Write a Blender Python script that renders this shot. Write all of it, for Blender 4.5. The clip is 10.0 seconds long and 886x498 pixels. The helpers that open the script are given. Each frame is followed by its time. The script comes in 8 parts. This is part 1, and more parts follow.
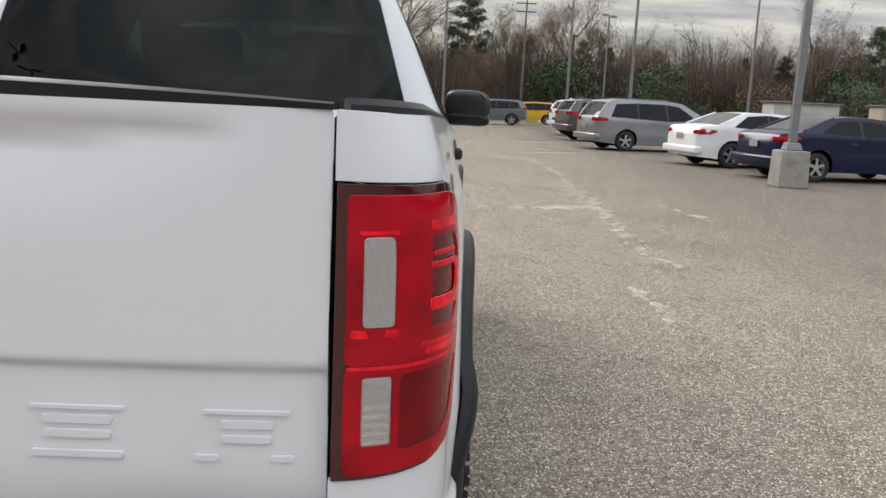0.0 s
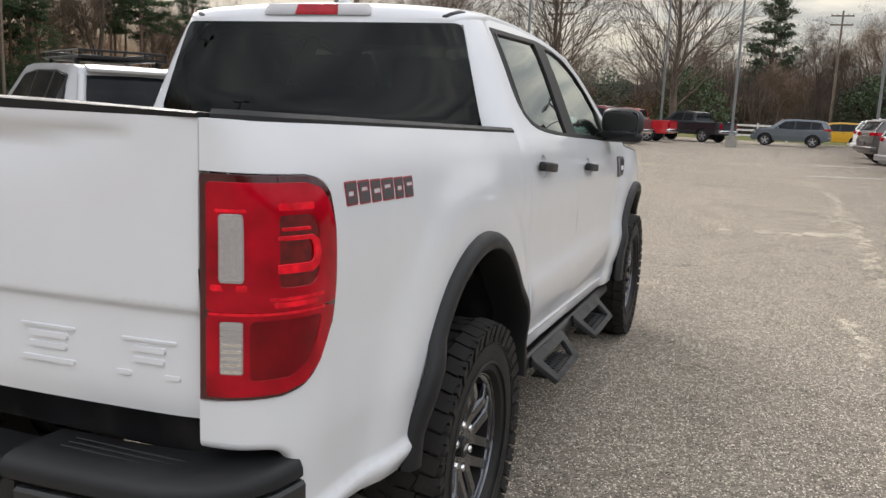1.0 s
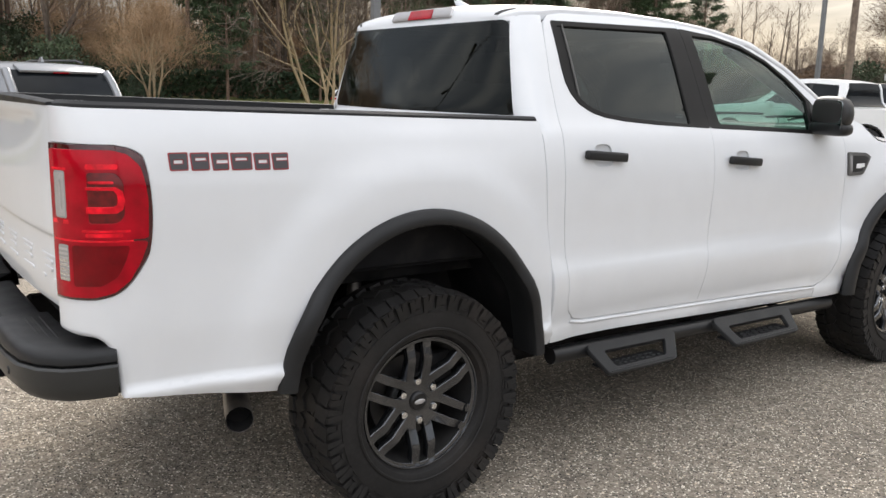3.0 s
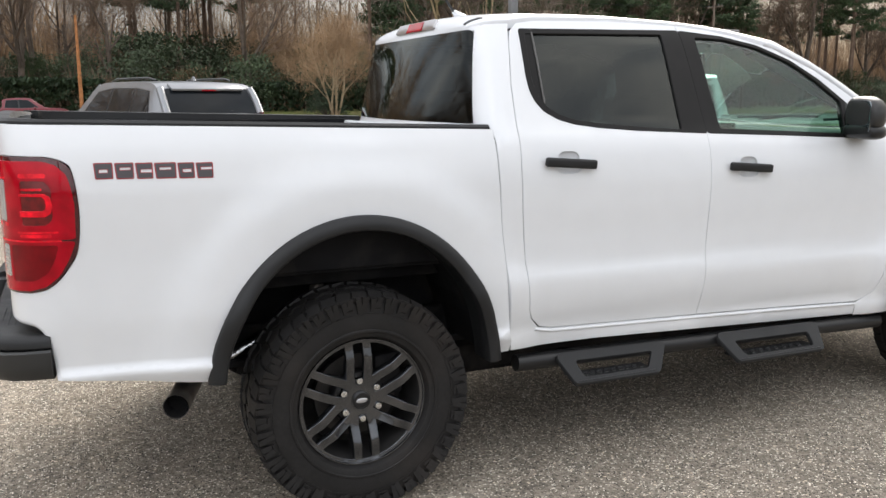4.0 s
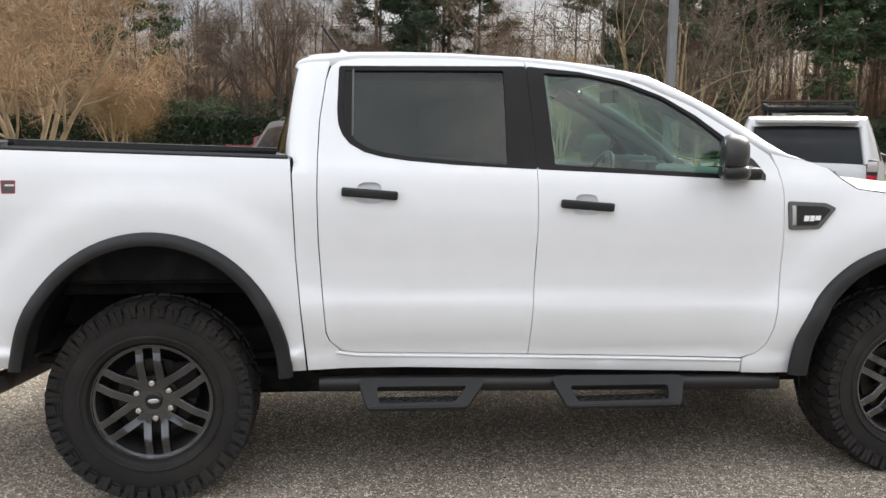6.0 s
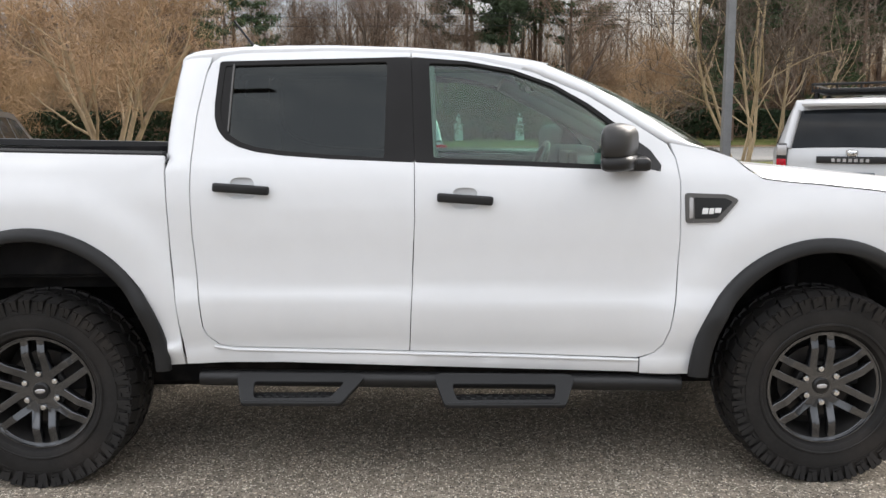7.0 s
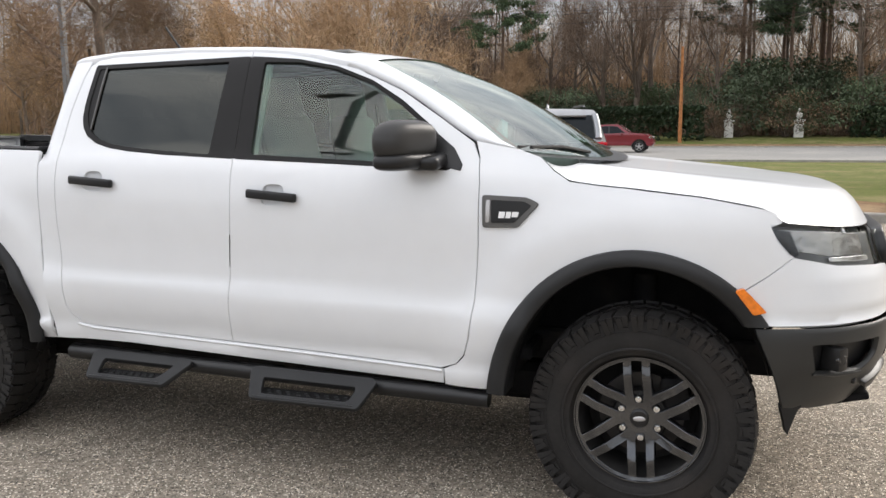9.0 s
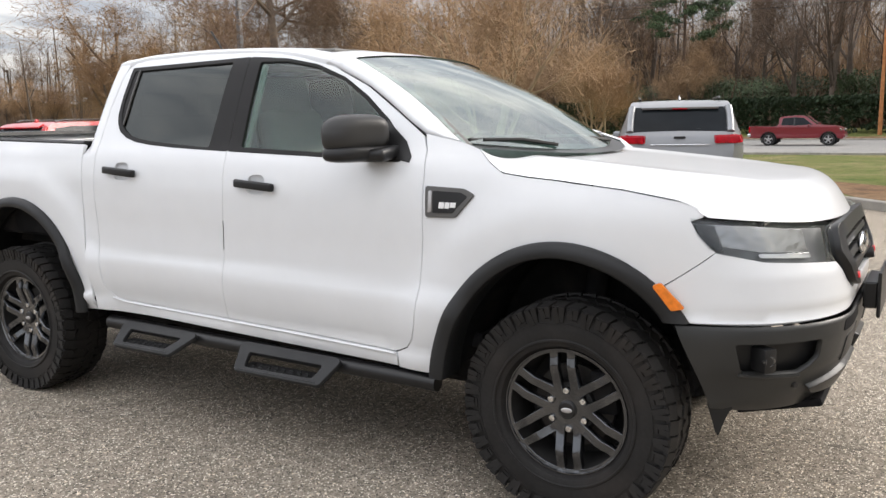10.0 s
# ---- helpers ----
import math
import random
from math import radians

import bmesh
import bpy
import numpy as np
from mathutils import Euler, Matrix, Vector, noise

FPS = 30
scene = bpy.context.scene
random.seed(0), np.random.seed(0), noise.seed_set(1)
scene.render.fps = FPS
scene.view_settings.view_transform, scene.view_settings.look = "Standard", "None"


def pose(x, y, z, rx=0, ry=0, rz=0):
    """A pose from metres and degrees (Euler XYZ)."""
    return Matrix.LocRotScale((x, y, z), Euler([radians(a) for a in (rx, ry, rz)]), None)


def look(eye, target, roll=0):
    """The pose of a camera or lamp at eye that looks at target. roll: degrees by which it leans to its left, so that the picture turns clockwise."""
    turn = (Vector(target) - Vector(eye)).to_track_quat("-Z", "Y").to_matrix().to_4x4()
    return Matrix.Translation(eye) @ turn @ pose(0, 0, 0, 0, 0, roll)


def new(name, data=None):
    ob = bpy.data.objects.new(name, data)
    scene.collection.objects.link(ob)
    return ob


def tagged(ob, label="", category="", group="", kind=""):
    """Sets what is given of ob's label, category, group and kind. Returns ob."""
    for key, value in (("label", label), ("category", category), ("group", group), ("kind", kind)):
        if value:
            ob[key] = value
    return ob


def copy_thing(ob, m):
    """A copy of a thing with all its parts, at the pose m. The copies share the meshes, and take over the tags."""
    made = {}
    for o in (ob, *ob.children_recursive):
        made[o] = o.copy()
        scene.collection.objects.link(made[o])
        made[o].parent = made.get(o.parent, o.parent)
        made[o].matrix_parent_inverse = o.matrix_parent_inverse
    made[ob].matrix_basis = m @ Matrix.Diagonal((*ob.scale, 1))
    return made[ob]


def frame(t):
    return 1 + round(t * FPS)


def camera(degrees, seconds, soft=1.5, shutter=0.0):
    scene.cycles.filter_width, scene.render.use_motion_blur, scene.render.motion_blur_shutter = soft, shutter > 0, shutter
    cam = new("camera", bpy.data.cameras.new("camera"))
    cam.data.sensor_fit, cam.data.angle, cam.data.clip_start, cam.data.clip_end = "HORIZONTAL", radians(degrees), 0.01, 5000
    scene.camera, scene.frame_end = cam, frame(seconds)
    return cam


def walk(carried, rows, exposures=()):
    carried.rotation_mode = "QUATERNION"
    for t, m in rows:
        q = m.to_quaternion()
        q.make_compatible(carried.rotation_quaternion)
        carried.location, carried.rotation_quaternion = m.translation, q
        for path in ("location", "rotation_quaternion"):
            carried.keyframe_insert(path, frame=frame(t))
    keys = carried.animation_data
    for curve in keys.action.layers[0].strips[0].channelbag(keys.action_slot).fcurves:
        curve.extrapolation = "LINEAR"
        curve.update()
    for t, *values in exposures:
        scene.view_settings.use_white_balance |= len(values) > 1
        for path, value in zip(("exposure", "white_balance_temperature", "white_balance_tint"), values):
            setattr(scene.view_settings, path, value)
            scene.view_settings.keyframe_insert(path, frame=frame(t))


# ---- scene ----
cam = camera(55.5, 10.0)
PATH = [
    (0, (0.847, -2.217, 1.413), (0.834, -0.248, 1.066), 2.8),
    (0.5, (1.196, -2.356, 1.421), (0.827, -0.42, 1.077), 2.9),
    (1, (1.624, -2.359, 1.431), (0.944, -0.508, 1.1), 2.6),
    (1.5, (2.042, -2.291, 1.443), (1.07, -0.576, 1.109), 2.2),
    (2, (2.436, -2.064, 1.447), (1.214, -0.516, 1.112), 1.9),
    (2.5, (2.823, -1.839, 1.452), (1.394, -0.487, 1.094), 1.9),
    (4, (3.63, -0.883, 1.476), (1.825, -0.099, 1.118), -0.0),
    (4.5, (3.832, -0.5, 1.476), (1.961, 0.12, 1.134), -0.1),
    (5, (4.021, -0.117, 1.477), (2.1, 0.339, 1.158), 0.1),
    (5.5, (4.108, 0.309, 1.459), (2.157, 0.642, 1.173), -0.0),
    (6, (4.213, 0.731, 1.451), (2.246, 0.978, 1.186), 0.7),
    (7.5, (4.21, 2.114, 1.474), (2.236, 2.002, 1.176), -0.7),
    (8, (4.109, 2.583, 1.47), (2.144, 2.344, 1.181), 0.0),
    (8.5, (4.017, 3.047, 1.464), (2.09, 2.598, 1.174), 0.6),
    (9, (3.858, 3.487, 1.456), (1.983, 2.855, 1.163), -0.5),
    (9.5, (3.744, 3.949, 1.451), (1.947, 3.121, 1.16), -0.9),
    (10, (3.602, 4.357, 1.444), (1.908, 3.338, 1.142), -1.0),
]
EXPOSURES = [(0.0, 0.51, 6480, 12), (1.0, 0.57, 6540, 12), (1.6, 0.61, 6580, 13), (2.5, 0.81, 6600, 12), (4.5, 1.00, 6580, 11), (10.0, 0.95, 6640, 12)]
walk(cam, [(t, look(eye, target, roll)) for t, eye, target, roll in PATH], EXPOSURES)


# ---- light ----
world = bpy.data.worlds.new("sky")
scene.world = world
world.use_nodes = True
SUN_AZ, SUN_EL = 46.0, 32.0  # degrees left of the truck's heading, above the horizon


def sky_nodes():
    n, l = world.node_tree.nodes, world.node_tree.links
    n.clear()
    out, bg = n.new("ShaderNodeOutputWorld"), n.new("ShaderNodeBackground")
    sky = n.new("ShaderNodeTexSky")
    sky.sky_type, sky.sun_disc = "NISHITA", False
    sky.sun_elevation, sky.sun_rotation = radians(SUN_EL), radians(-SUN_AZ)
    sky.air_density, sky.dust_density = 1.0, 2.5
    co, sep = n.new("ShaderNodeTexCoord"), n.new("ShaderNodeSeparateXYZ")
    l.new(co.outputs["Generated"], sep.inputs[0])
    # cloud layer seen in perspective: direction divided by its height
    up = n.new("ShaderNodeMath"); up.operation = "MAXIMUM"; up.inputs[1].default_value = 0.0
    l.new(sep.outputs["Z"], up.inputs[0])
    lift = n.new("ShaderNodeMath"); lift.operation = "ADD"; lift.inputs[1].default_value = 0.12
    l.new(up.outputs[0], lift.inputs[0])
    div = n.new("ShaderNodeVectorMath"); div.operation = "DIVIDE"
    comb = n.new("ShaderNodeCombineXYZ")
    for i in range(3):
        l.new(lift.outputs[0], comb.inputs[i])
    l.new(co.outputs["Generated"], div.inputs[0]); l.new(comb.outputs[0], div.inputs[1])
    squash = n.new("ShaderNodeMapping"); squash.inputs["Scale"].default_value = (0.9, 1.7, 1.0)
    squash.inputs["Rotation"].default_value = (0, 0, 0.35)
    l.new(div.outputs[0], squash.inputs["Vector"])
    ns = n.new("ShaderNodeTexNoise")
    ns.inputs["Scale"].default_value, ns.inputs["Detail"].default_value, ns.inputs["Roughness"].default_value = 1.9, 7, 0.55
    l.new(squash.outputs[0], ns.inputs["Vector"])
    ramp = n.new("ShaderNodeValToRGB")
    ramp.color_ramp.elements[0].position, ramp.color_ramp.elements[0].color = 0.36, (0.44, 0.47, 0.52, 1)
    ramp.color_ramp.elements[1].position, ramp.color_ramp.elements[1].color = 0.66, (1.0, 0.985, 0.96, 1)
    e = ramp.color_ramp.elements.new(0.5); e.color = (0.66, 0.68, 0.71, 1)
    l.new(ns.outputs["Fac"], ramp.inputs[0])
    # bright patch of cloud in front of the sun
    aim = n.new("ShaderNodeVectorMath"); aim.operation = "DOT_PRODUCT"
    az, el = radians(SUN_AZ * 0.12), radians(SUN_EL * 0.4)
    aim.inputs[1].default_value = (-math.sin(az) * math.cos(el), math.cos(az) * math.cos(el), math.sin(el))
    nor = n.new("ShaderNodeVectorMath"); nor.operation = "NORMALIZE"
    l.new(co.outputs["Generated"], nor.inputs[0]); l.new(nor.outputs[0], aim.inputs[0])
    pw = n.new("ShaderNodeMath"); pw.operation = "POWER"; pw.inputs[1].default_value = 7.0
    mx = n.new("ShaderNodeMath"); mx.operation = "MAXIMUM"; mx.inputs[1].default_value = 0.0
    l.new(aim.outputs["Value"], mx.inputs[0]); l.new(mx.outputs[0], pw.inputs[0])
    gl = n.new("ShaderNodeMath"); gl.operation = "MULTIPLY_ADD"; gl.inputs[1].default_value, gl.inputs[2].default_value = 0.75, 1.0
    l.new(pw.outputs[0], gl.inputs[0])
    zen = n.new("ShaderNodeMapRange")
    zen.inputs["From Min"].default_value, zen.inputs["From Max"].default_value = 0.05, 0.72
    zen.inputs["To Min"].default_value, zen.inputs["To Max"].default_value = LOW, HIGH
    l.new(up.outputs[0], zen.inputs["Value"])
    both = n.new("ShaderNodeMath"); both.operation = "MULTIPLY"
    # the cloud is thinner, so brighter, on one side of the sky
    tilt = n.new("ShaderNodeVectorMath"); tilt.operation = "DOT_PRODUCT"; tilt.inputs[1].default_value = (0.38, -0.48, 0.0)
    l.new(nor.outputs[0], tilt.inputs[0])
    broad = n.new("ShaderNodeMath"); broad.operation = "ADD"; l.new(tilt.outputs["Value"], broad.inputs[0]); l.new(gl.outputs[0], broad.inputs[1])
    l.new(zen.outputs[0], both.inputs[0]); l.new(broad.outputs[0], both.inputs[1])
    cl = n.new("ShaderNodeVectorMath"); cl.operation = "SCALE"
    l.new(ramp.outputs[0], cl.inputs[0]); l.new(both.outputs[0], cl.inputs["Scale"])
    ss = n.new("ShaderNodeVectorMath"); ss.operation = "SCALE"; ss.inputs["Scale"].default_value = 0.10
    l.new(sky.outputs[0], ss.inputs[0])
    # the low cloud before the sun is warmer
    warm = n.new("ShaderNodeMix"); warm.data_type, warm.blend_type = "RGBA", "MULTIPLY"
    l.new(pw.outputs[0], warm.inputs["Factor"]); l.new(cl.outputs[0], warm.inputs["A"]); warm.inputs["B"].default_value = (1.0, 0.93, 0.78, 1)
    mix = n.new("ShaderNodeMix"); mix.data_type = "RGBA"; mix.inputs["Factor"].default_value = 0.86
    l.new(ss.outputs[0], mix.inputs["A"]); l.new(warm.outputs["Result"], mix.inputs["B"])
    l.new(mix.outputs["Result"], bg.inputs[0])
    bg.inputs[1].default_value = SKY
    l.new(bg.outputs[0], out.inputs[0])


SKY, LOW, HIGH = 1.25, 0.34, 1.24  # strength; cloud brightness at the horizon and overhead
sky_nodes()
sun = new("sun", bpy.data.lights.new("sun", "SUN"))
sun.data.energy, sun.data.angle, sun.data.color = 1.75, radians(34), (1.0, 0.96, 0.90)
_a, _e = radians(SUN_AZ), radians(SUN_EL)
sun.matrix_world = look((0, 0, 30), (math.sin(_a) * math.cos(_e) * 10, -math.cos(_a) * math.cos(_e) * 10, 30 - math.sin(_e) * 10))


# ---- materials ----
def material(name, base, rough=0.5, metal=0.0, vary=0.0, scale=8.0, fine=0.0, fine_scale=120.0, bump=0.0, bump_scale=200.0,
             coat=0.0, spec=0.5, emit=None, glow=0.0, dirt=None, dirt_scale=3.0, dirt_amount=0.0, per_object=0.0, rough_vary=0.0):
    """A surface: base colour with broad and fine variation, dirt patches, relief."""
    m = bpy.data.materials.new(name)
    m.use_nodes = True
    n, l = m.node_tree.nodes, m.node_tree.links
    b = n["Principled BSDF"]
    b.inputs["Roughness"].default_value, b.inputs["Metallic"].default_value = rough, metal
    b.inputs["Coat Weight"].default_value, b.inputs["Coat Roughness"].default_value = coat, 0.03
    b.inputs["Specular IOR Level"].default_value = spec
    co = n.new("ShaderNodeTexCoord")
    col = None

    def noise_at(s, detail=4.0):
        t = n.new("ShaderNodeTexNoise")
        t.inputs["Scale"].default_value, t.inputs["Detail"].default_value = s, detail
        l.new(co.outputs["Object"], t.inputs["Vector"])
        return t

    def scaled(source, lo, hi):
        r = n.new("ShaderNodeMapRange")
        r.inputs["From Min"].default_value, r.inputs["From Max"].default_value = 0.3, 0.7
        r.inputs["To Min"].default_value, r.inputs["To Max"].default_value = lo, hi
        l.new(source, r.inputs["Value"])
        return r.outputs[0]

    def times(a, factor):
        v = n.new("ShaderNodeVectorMath"); v.operation = "SCALE"
        l.new(a, v.inputs[0]); l.new(factor, v.inputs["Scale"])
        return v.outputs[0]

    rgb = n.new("ShaderNodeRGB"); rgb.outputs[0].default_value = (*base, 1)
    col = rgb.outputs[0]
    if vary:
        col = times(col, scaled(noise_at(scale).outputs["Fac"], 1 - vary, 1 + vary))
    if fine:
        col = times(col, scaled(noise_at(fine_scale, 2.0).outputs["Fac"], 1 - fine, 1 + fine))
    if per_object:
        oi = n.new("ShaderNodeObjectInfo")
        r = n.new("ShaderNodeMapRange")
        r.inputs["To Min"].default_value, r.inputs["To Max"].default_value = 1 - per_object, 1 + per_object
        l.new(oi.outputs["Random"], r.inputs["Value"])
        col = times(col, r.outputs[0])
    if dirt:
        t = noise_at(dirt_scale, 6.0)
        r = n.new("ShaderNodeMapRange")
        r.inputs["From Min"].default_value, r.inputs["From Max"].default_value = 0.5, 0.72
        r.inputs["To Max"].default_value = dirt_amount
        l.new(t.outputs["Fac"], r.inputs["Value"])
        mx = n.new("ShaderNodeMix"); mx.data_type = "RGBA"
        l.new(r.outputs[0], mx.inputs["Factor"]); l.new(col, mx.inputs["A"])
        mx.inputs["B"].default_value = (*dirt, 1)
        col = mx.outputs["Result"]
    l.new(col, b.inputs["Base Color"])
    if rough_vary:
        l.new(scaled(noise_at(scale * 2).outputs["Fac"], max(rough - rough_vary, 0), min(rough + rough_vary, 1)), b.inputs["Roughness"])
    if bump:
        t = noise_at(bump_scale, 3.0)
        bp = n.new("ShaderNodeBump")
        bp.inputs["Strength"].default_value, bp.inputs["Distance"].default_value = bump, 0.4 / bump_scale
        l.new(t.outputs["Fac"], bp.inputs["Height"]); l.new(bp.outputs[0], b.inputs["Normal"])
    if emit:
        b.inputs["Emission Color"].default_value, b.inputs["Emission Strength"].default_value = (*emit, 1), glow
    return m


def glass_material(name, tint, clear, rough=0.0, mirror=0.07, power=4.5):
    """A pane: part see-through with a tint, part mirror, more so at a glancing angle."""
    m = bpy.data.materials.new(name)
    m.use_nodes = True
    n, l = m.node_tree.nodes, m.node_tree.links
    n.clear()
    out, mix = n.new("ShaderNodeOutputMaterial"), n.new("ShaderNodeMixShader")
    tr, gl, lw = n.new("ShaderNodeBsdfTransparent"), n.new("ShaderNodeBsdfGlossy"), n.new("ShaderNodeLayerWeight")
    tr.inputs[0].default_value = (*[c * clear for c in tint], 1)
    gl.inputs["Color"].default_value, gl.inputs["Roughness"].default_value = (0.93, 0.98, 0.95, 1), rough
    lw.inputs["Blend"].default_value = 0.5
    pw, sc = n.new("ShaderNodeMath"), n.new("ShaderNodeMath")
    pw.operation, sc.operation = "POWER", "MULTIPLY_ADD"
    pw.inputs[1].default_value, sc.inputs[1].default_value, sc.inputs[2].default_value = power, 1 - mirror, mirror
    l.new(lw.outputs["Facing"], pw.inputs[0]); l.new(pw.outputs[0], sc.inputs[0])
    l.new(sc.outputs[0], mix.inputs[0]); l.new(tr.outputs[0], mix.inputs[1]); l.new(gl.outputs[0], mix.inputs[2])
    l.new(mix.outputs[0], out.inputs[0])
    return m


PAINT = material("white_paint", (0.665, 0.678, 0.695), 0.34, coat=0.65, fine=0.012, fine_scale=9, bump=0.01, bump_scale=60)
PLASTIC = material("black_textured_plastic", (0.015, 0.0153, 0.016), 0.45, spec=0.28, vary=0.2, scale=5, bump=0.25, bump_scale=700, rough_vary=0.08)
STEPEDGE = material("dull_grey_edge", (0.075, 0.073, 0.070), 0.4, vary=0.1, scale=8)
WINDOWTRIM = material("matt_black_window_trim", (0.010, 0.0095, 0.0095), 0.45, spec=0.16, vary=0.15, scale=6, bump=0.1, bump_scale=500)
MIRRORSHELL = material("moulded_black_mirror_shell", (0.024, 0.0235, 0.023), 0.40, spec=0.42, vary=0.1, scale=6, bump=0.12, bump_scale=800)
SATIN = material("satin_black_trim", (0.012, 0.012, 0.0125), 0.33, spec=0.35, vary=0.1, scale=6)
GREYPLASTIC = material("charcoal_bumper_plastic", (0.025, 0.0255, 0.025), 0.38, spec=0.38, vary=0.15, scale=4, bump=0.2, bump_scale=900)
RUBBER = material("tyre_rubber", (0.0125, 0.0118, 0.0116), 0.60, spec=0.28, vary=0.25, scale=9, fine=0.22, fine_scale=90, dirt=(0.045, 0.035, 0.029), dirt_scale=5, dirt_amount=0.26, bump=0.25, bump_scale=300)
GUNMETAL = material("gunmetal_alloy", (0.080, 0.084, 0.092), 0.17, metal=0.9, vary=0.12, scale=12, coat=0.9)
# near-black that stands in for shade inside the wheels and in body gaps
SHADEBLACK = material("shade_black", (0.022, 0.0215, 0.021), 0.9, spec=0.08, vary=0.3, scale=9)
DARK = material("dark_underbody", (0.010, 0.010, 0.011), 0.8, spec=0.12, vary=0.4, scale=6, dirt=(0.05, 0.045, 0.04), dirt_scale=7, dirt_amount=0.4)
STEEL = material("dull_steel", (0.36, 0.33, 0.30), 0.45, metal=0.9, vary=0.25, scale=15, dirt=(0.12, 0.09, 0.06), dirt_scale=10, dirt_amount=0.5)
DISC = material("dark_brake_disc", (0.06, 0.057, 0.055), 0.5, metal=0.8, vary=0.2, scale=14)
CHROME = material("chrome", (0.75, 0.76, 0.77), 0.12, metal=1.0)
LENSRED = material("red_lamp_lens", (0.335, 0.0014, 0.010), 0.10, coat=0.45, spec=0.08, vary=0.4, scale=11)
LAMPGREY = material("grey_lamp_housing", (0.15, 0.155, 0.16), 0.3, metal=0.5, vary=0.2, scale=14)
LENSDARK = material("dark_red_lamp_lens", (0.050, 0.0008, 0.003), 0.08, coat=1.0, spec=0.35, vary=0.12, scale=10)
LENSBRIGHT = material("bright_red_reflector", (0.72, 0.007, 0.020), 0.2, coat=0.45, spec=0.08, vary=0.35, scale=35)
LENSGREY = material("reversing_lens", (0.33, 0.31, 0.30), 0.25, coat=0.6, fine=0.08, fine_scale=160, bump=0.4, bump_scale=350)
LENSCLEAR = material("clear_reflector", (0.62, 0.60, 0.58), 0.12, metal=1.0, fine=0.2, fine_scale=240, bump=1.0, bump_scale=260)
LENSBLACK = material("black_lamp_recess", (0.115, 0.0012, 0.0026), 0.22, coat=0.3, vary=0.4, scale=40)
LENSDEEP = material("deep_red_lamp_inside", (0.15, 0.0008, 0.004), 0.12, coat=0.45, spec=0.08, vary=0.35, scale=14)
LENSEDGE = material("clear_lens_edge", (0.45, 0.44, 0.44), 0.2, metal=0.5, coat=0.5)
BOWL = material("lamp_reflector", (0.46, 0.465, 0.47), 0.14, metal=1.0, vary=0.2, scale=9, bump=0.25, bump_scale=22)
AMBER = material("amber_lens", (0.72, 0.18, 0.008), 0.2, coat=0.8, vary=0.15, scale=60)
GLASS = glass_material("clear_green_glass", (0.60, 0.90, 0.79), 0.92, mirror=0.050, power=4.0)
GLASSFRONT = glass_material("windscreen_glass", (0.68, 0.92, 0.84), 0.80, mirror=0.27)
GLASSDARK = glass_material("dark_tinted_glass", (0.8, 0.85, 0.9), 0.045, mirror=0.034, power=3.8)
GLASSREAR = glass_material("rear_privacy_glass", (0.85, 0.9, 0.9), 0.06, mirror=0.022)
CLEARLENS = glass_material("clear_lamp_cover", (0.95, 0.96, 0.97), 0.85, mirror=0.038, power=4.5)
SEATCLOTH = material("dark_grey_seat_cloth", (0.07, 0.07, 0.073), 0.85, vary=0.15, scale=20, bump=0.3, bump_scale=400)
TRIMGREY = material("light_grey_cabin_trim", (0.15, 0.147, 0.137), 0.7, vary=0.08, scale=6)
MIRROR = material("mirror_glass", (0.20, 0.22, 0.23), 0.02, metal=1.0)
DECALRED = material("dark_red_decal_edge", (0.30, 0.03, 0.035), 0.4)
DECALGREY = material("charcoal_decal", (0.06, 0.055, 0.06), 0.45)
BADGEWHITE = material("white_badge_bar", (0.75, 0.75, 0.75), 0.35)
REDTRIM = material("red_accent", (0.65, 0.02, 0.03), 0.35)


# ---- mesh helpers ----
def mesh_object(name, verts, faces, mat, parent=None, label="", smooth=True, normals=None):
    me = bpy.data.meshes.new(name)
    me.from_pydata([tuple(v) for v in verts], [], [tuple(f) for f in faces])
    me.materials.append(mat)
    if smooth:
        me.polygons.foreach_set("use_smooth", [True] * len(me.polygons))
    if normals is not None:
        me.normals_split_custom_set_from_vertices([tuple(v) for v in normals])
    me.update()
    ob = new(name, me)
    if parent is not None:
        ob.parent = parent
    if label:
        ob["label"] = label
    return ob


def part(name, bm, mat, parent=None, label="", smooth=False, angle=None):
    me = bpy.data.meshes.new(name)
    bmesh.ops.recalc_face_normals(bm, faces=bm.faces)
    bm.to_mesh(me)
    bm.free()
    me.materials.append(mat)
    if smooth:
        me.polygons.foreach_set("use_smooth", [True] * len(me.polygons))
        if angle:
            me.set_sharp_from_angle(angle=radians(angle))
    ob = new(name, me)
    if parent is not None:
        ob.parent = parent
    if label:
        ob["label"] = label
    return ob


def box_bm(size, at=(0, 0, 0), bevel=0.0, seg=2, bm=None, rot=None, taper=None):
    """A bevelled box; taper: (x, y) scale of its top face."""
    b = bmesh.new()
    bmesh.ops.create_cube(b, size=1.0)
    for v in b.verts:
        k = taper if taper and v.co.z > 0 else (1, 1)
        v.co = Vector((v.co.x * size[0] * k[0], v.co.y * size[1] * k[1], v.co.z * size[2]))
    if bevel:
        bmesh.ops.bevel(b, geom=list(b.edges), offset=bevel, segments=seg, affect="EDGES", profile=0.6)
    m = Matrix.Translation(at) @ (rot.to_4x4() if rot else Matrix())
    bmesh.ops.transform(b, matrix=m, verts=b.verts)
    if bm is None:
        return b
    me = bpy.data.meshes.new("tmp")
    b.to_mesh(me); b.free()
    bm.from_mesh(me)
    bpy.data.meshes.remove(me)
    return bm


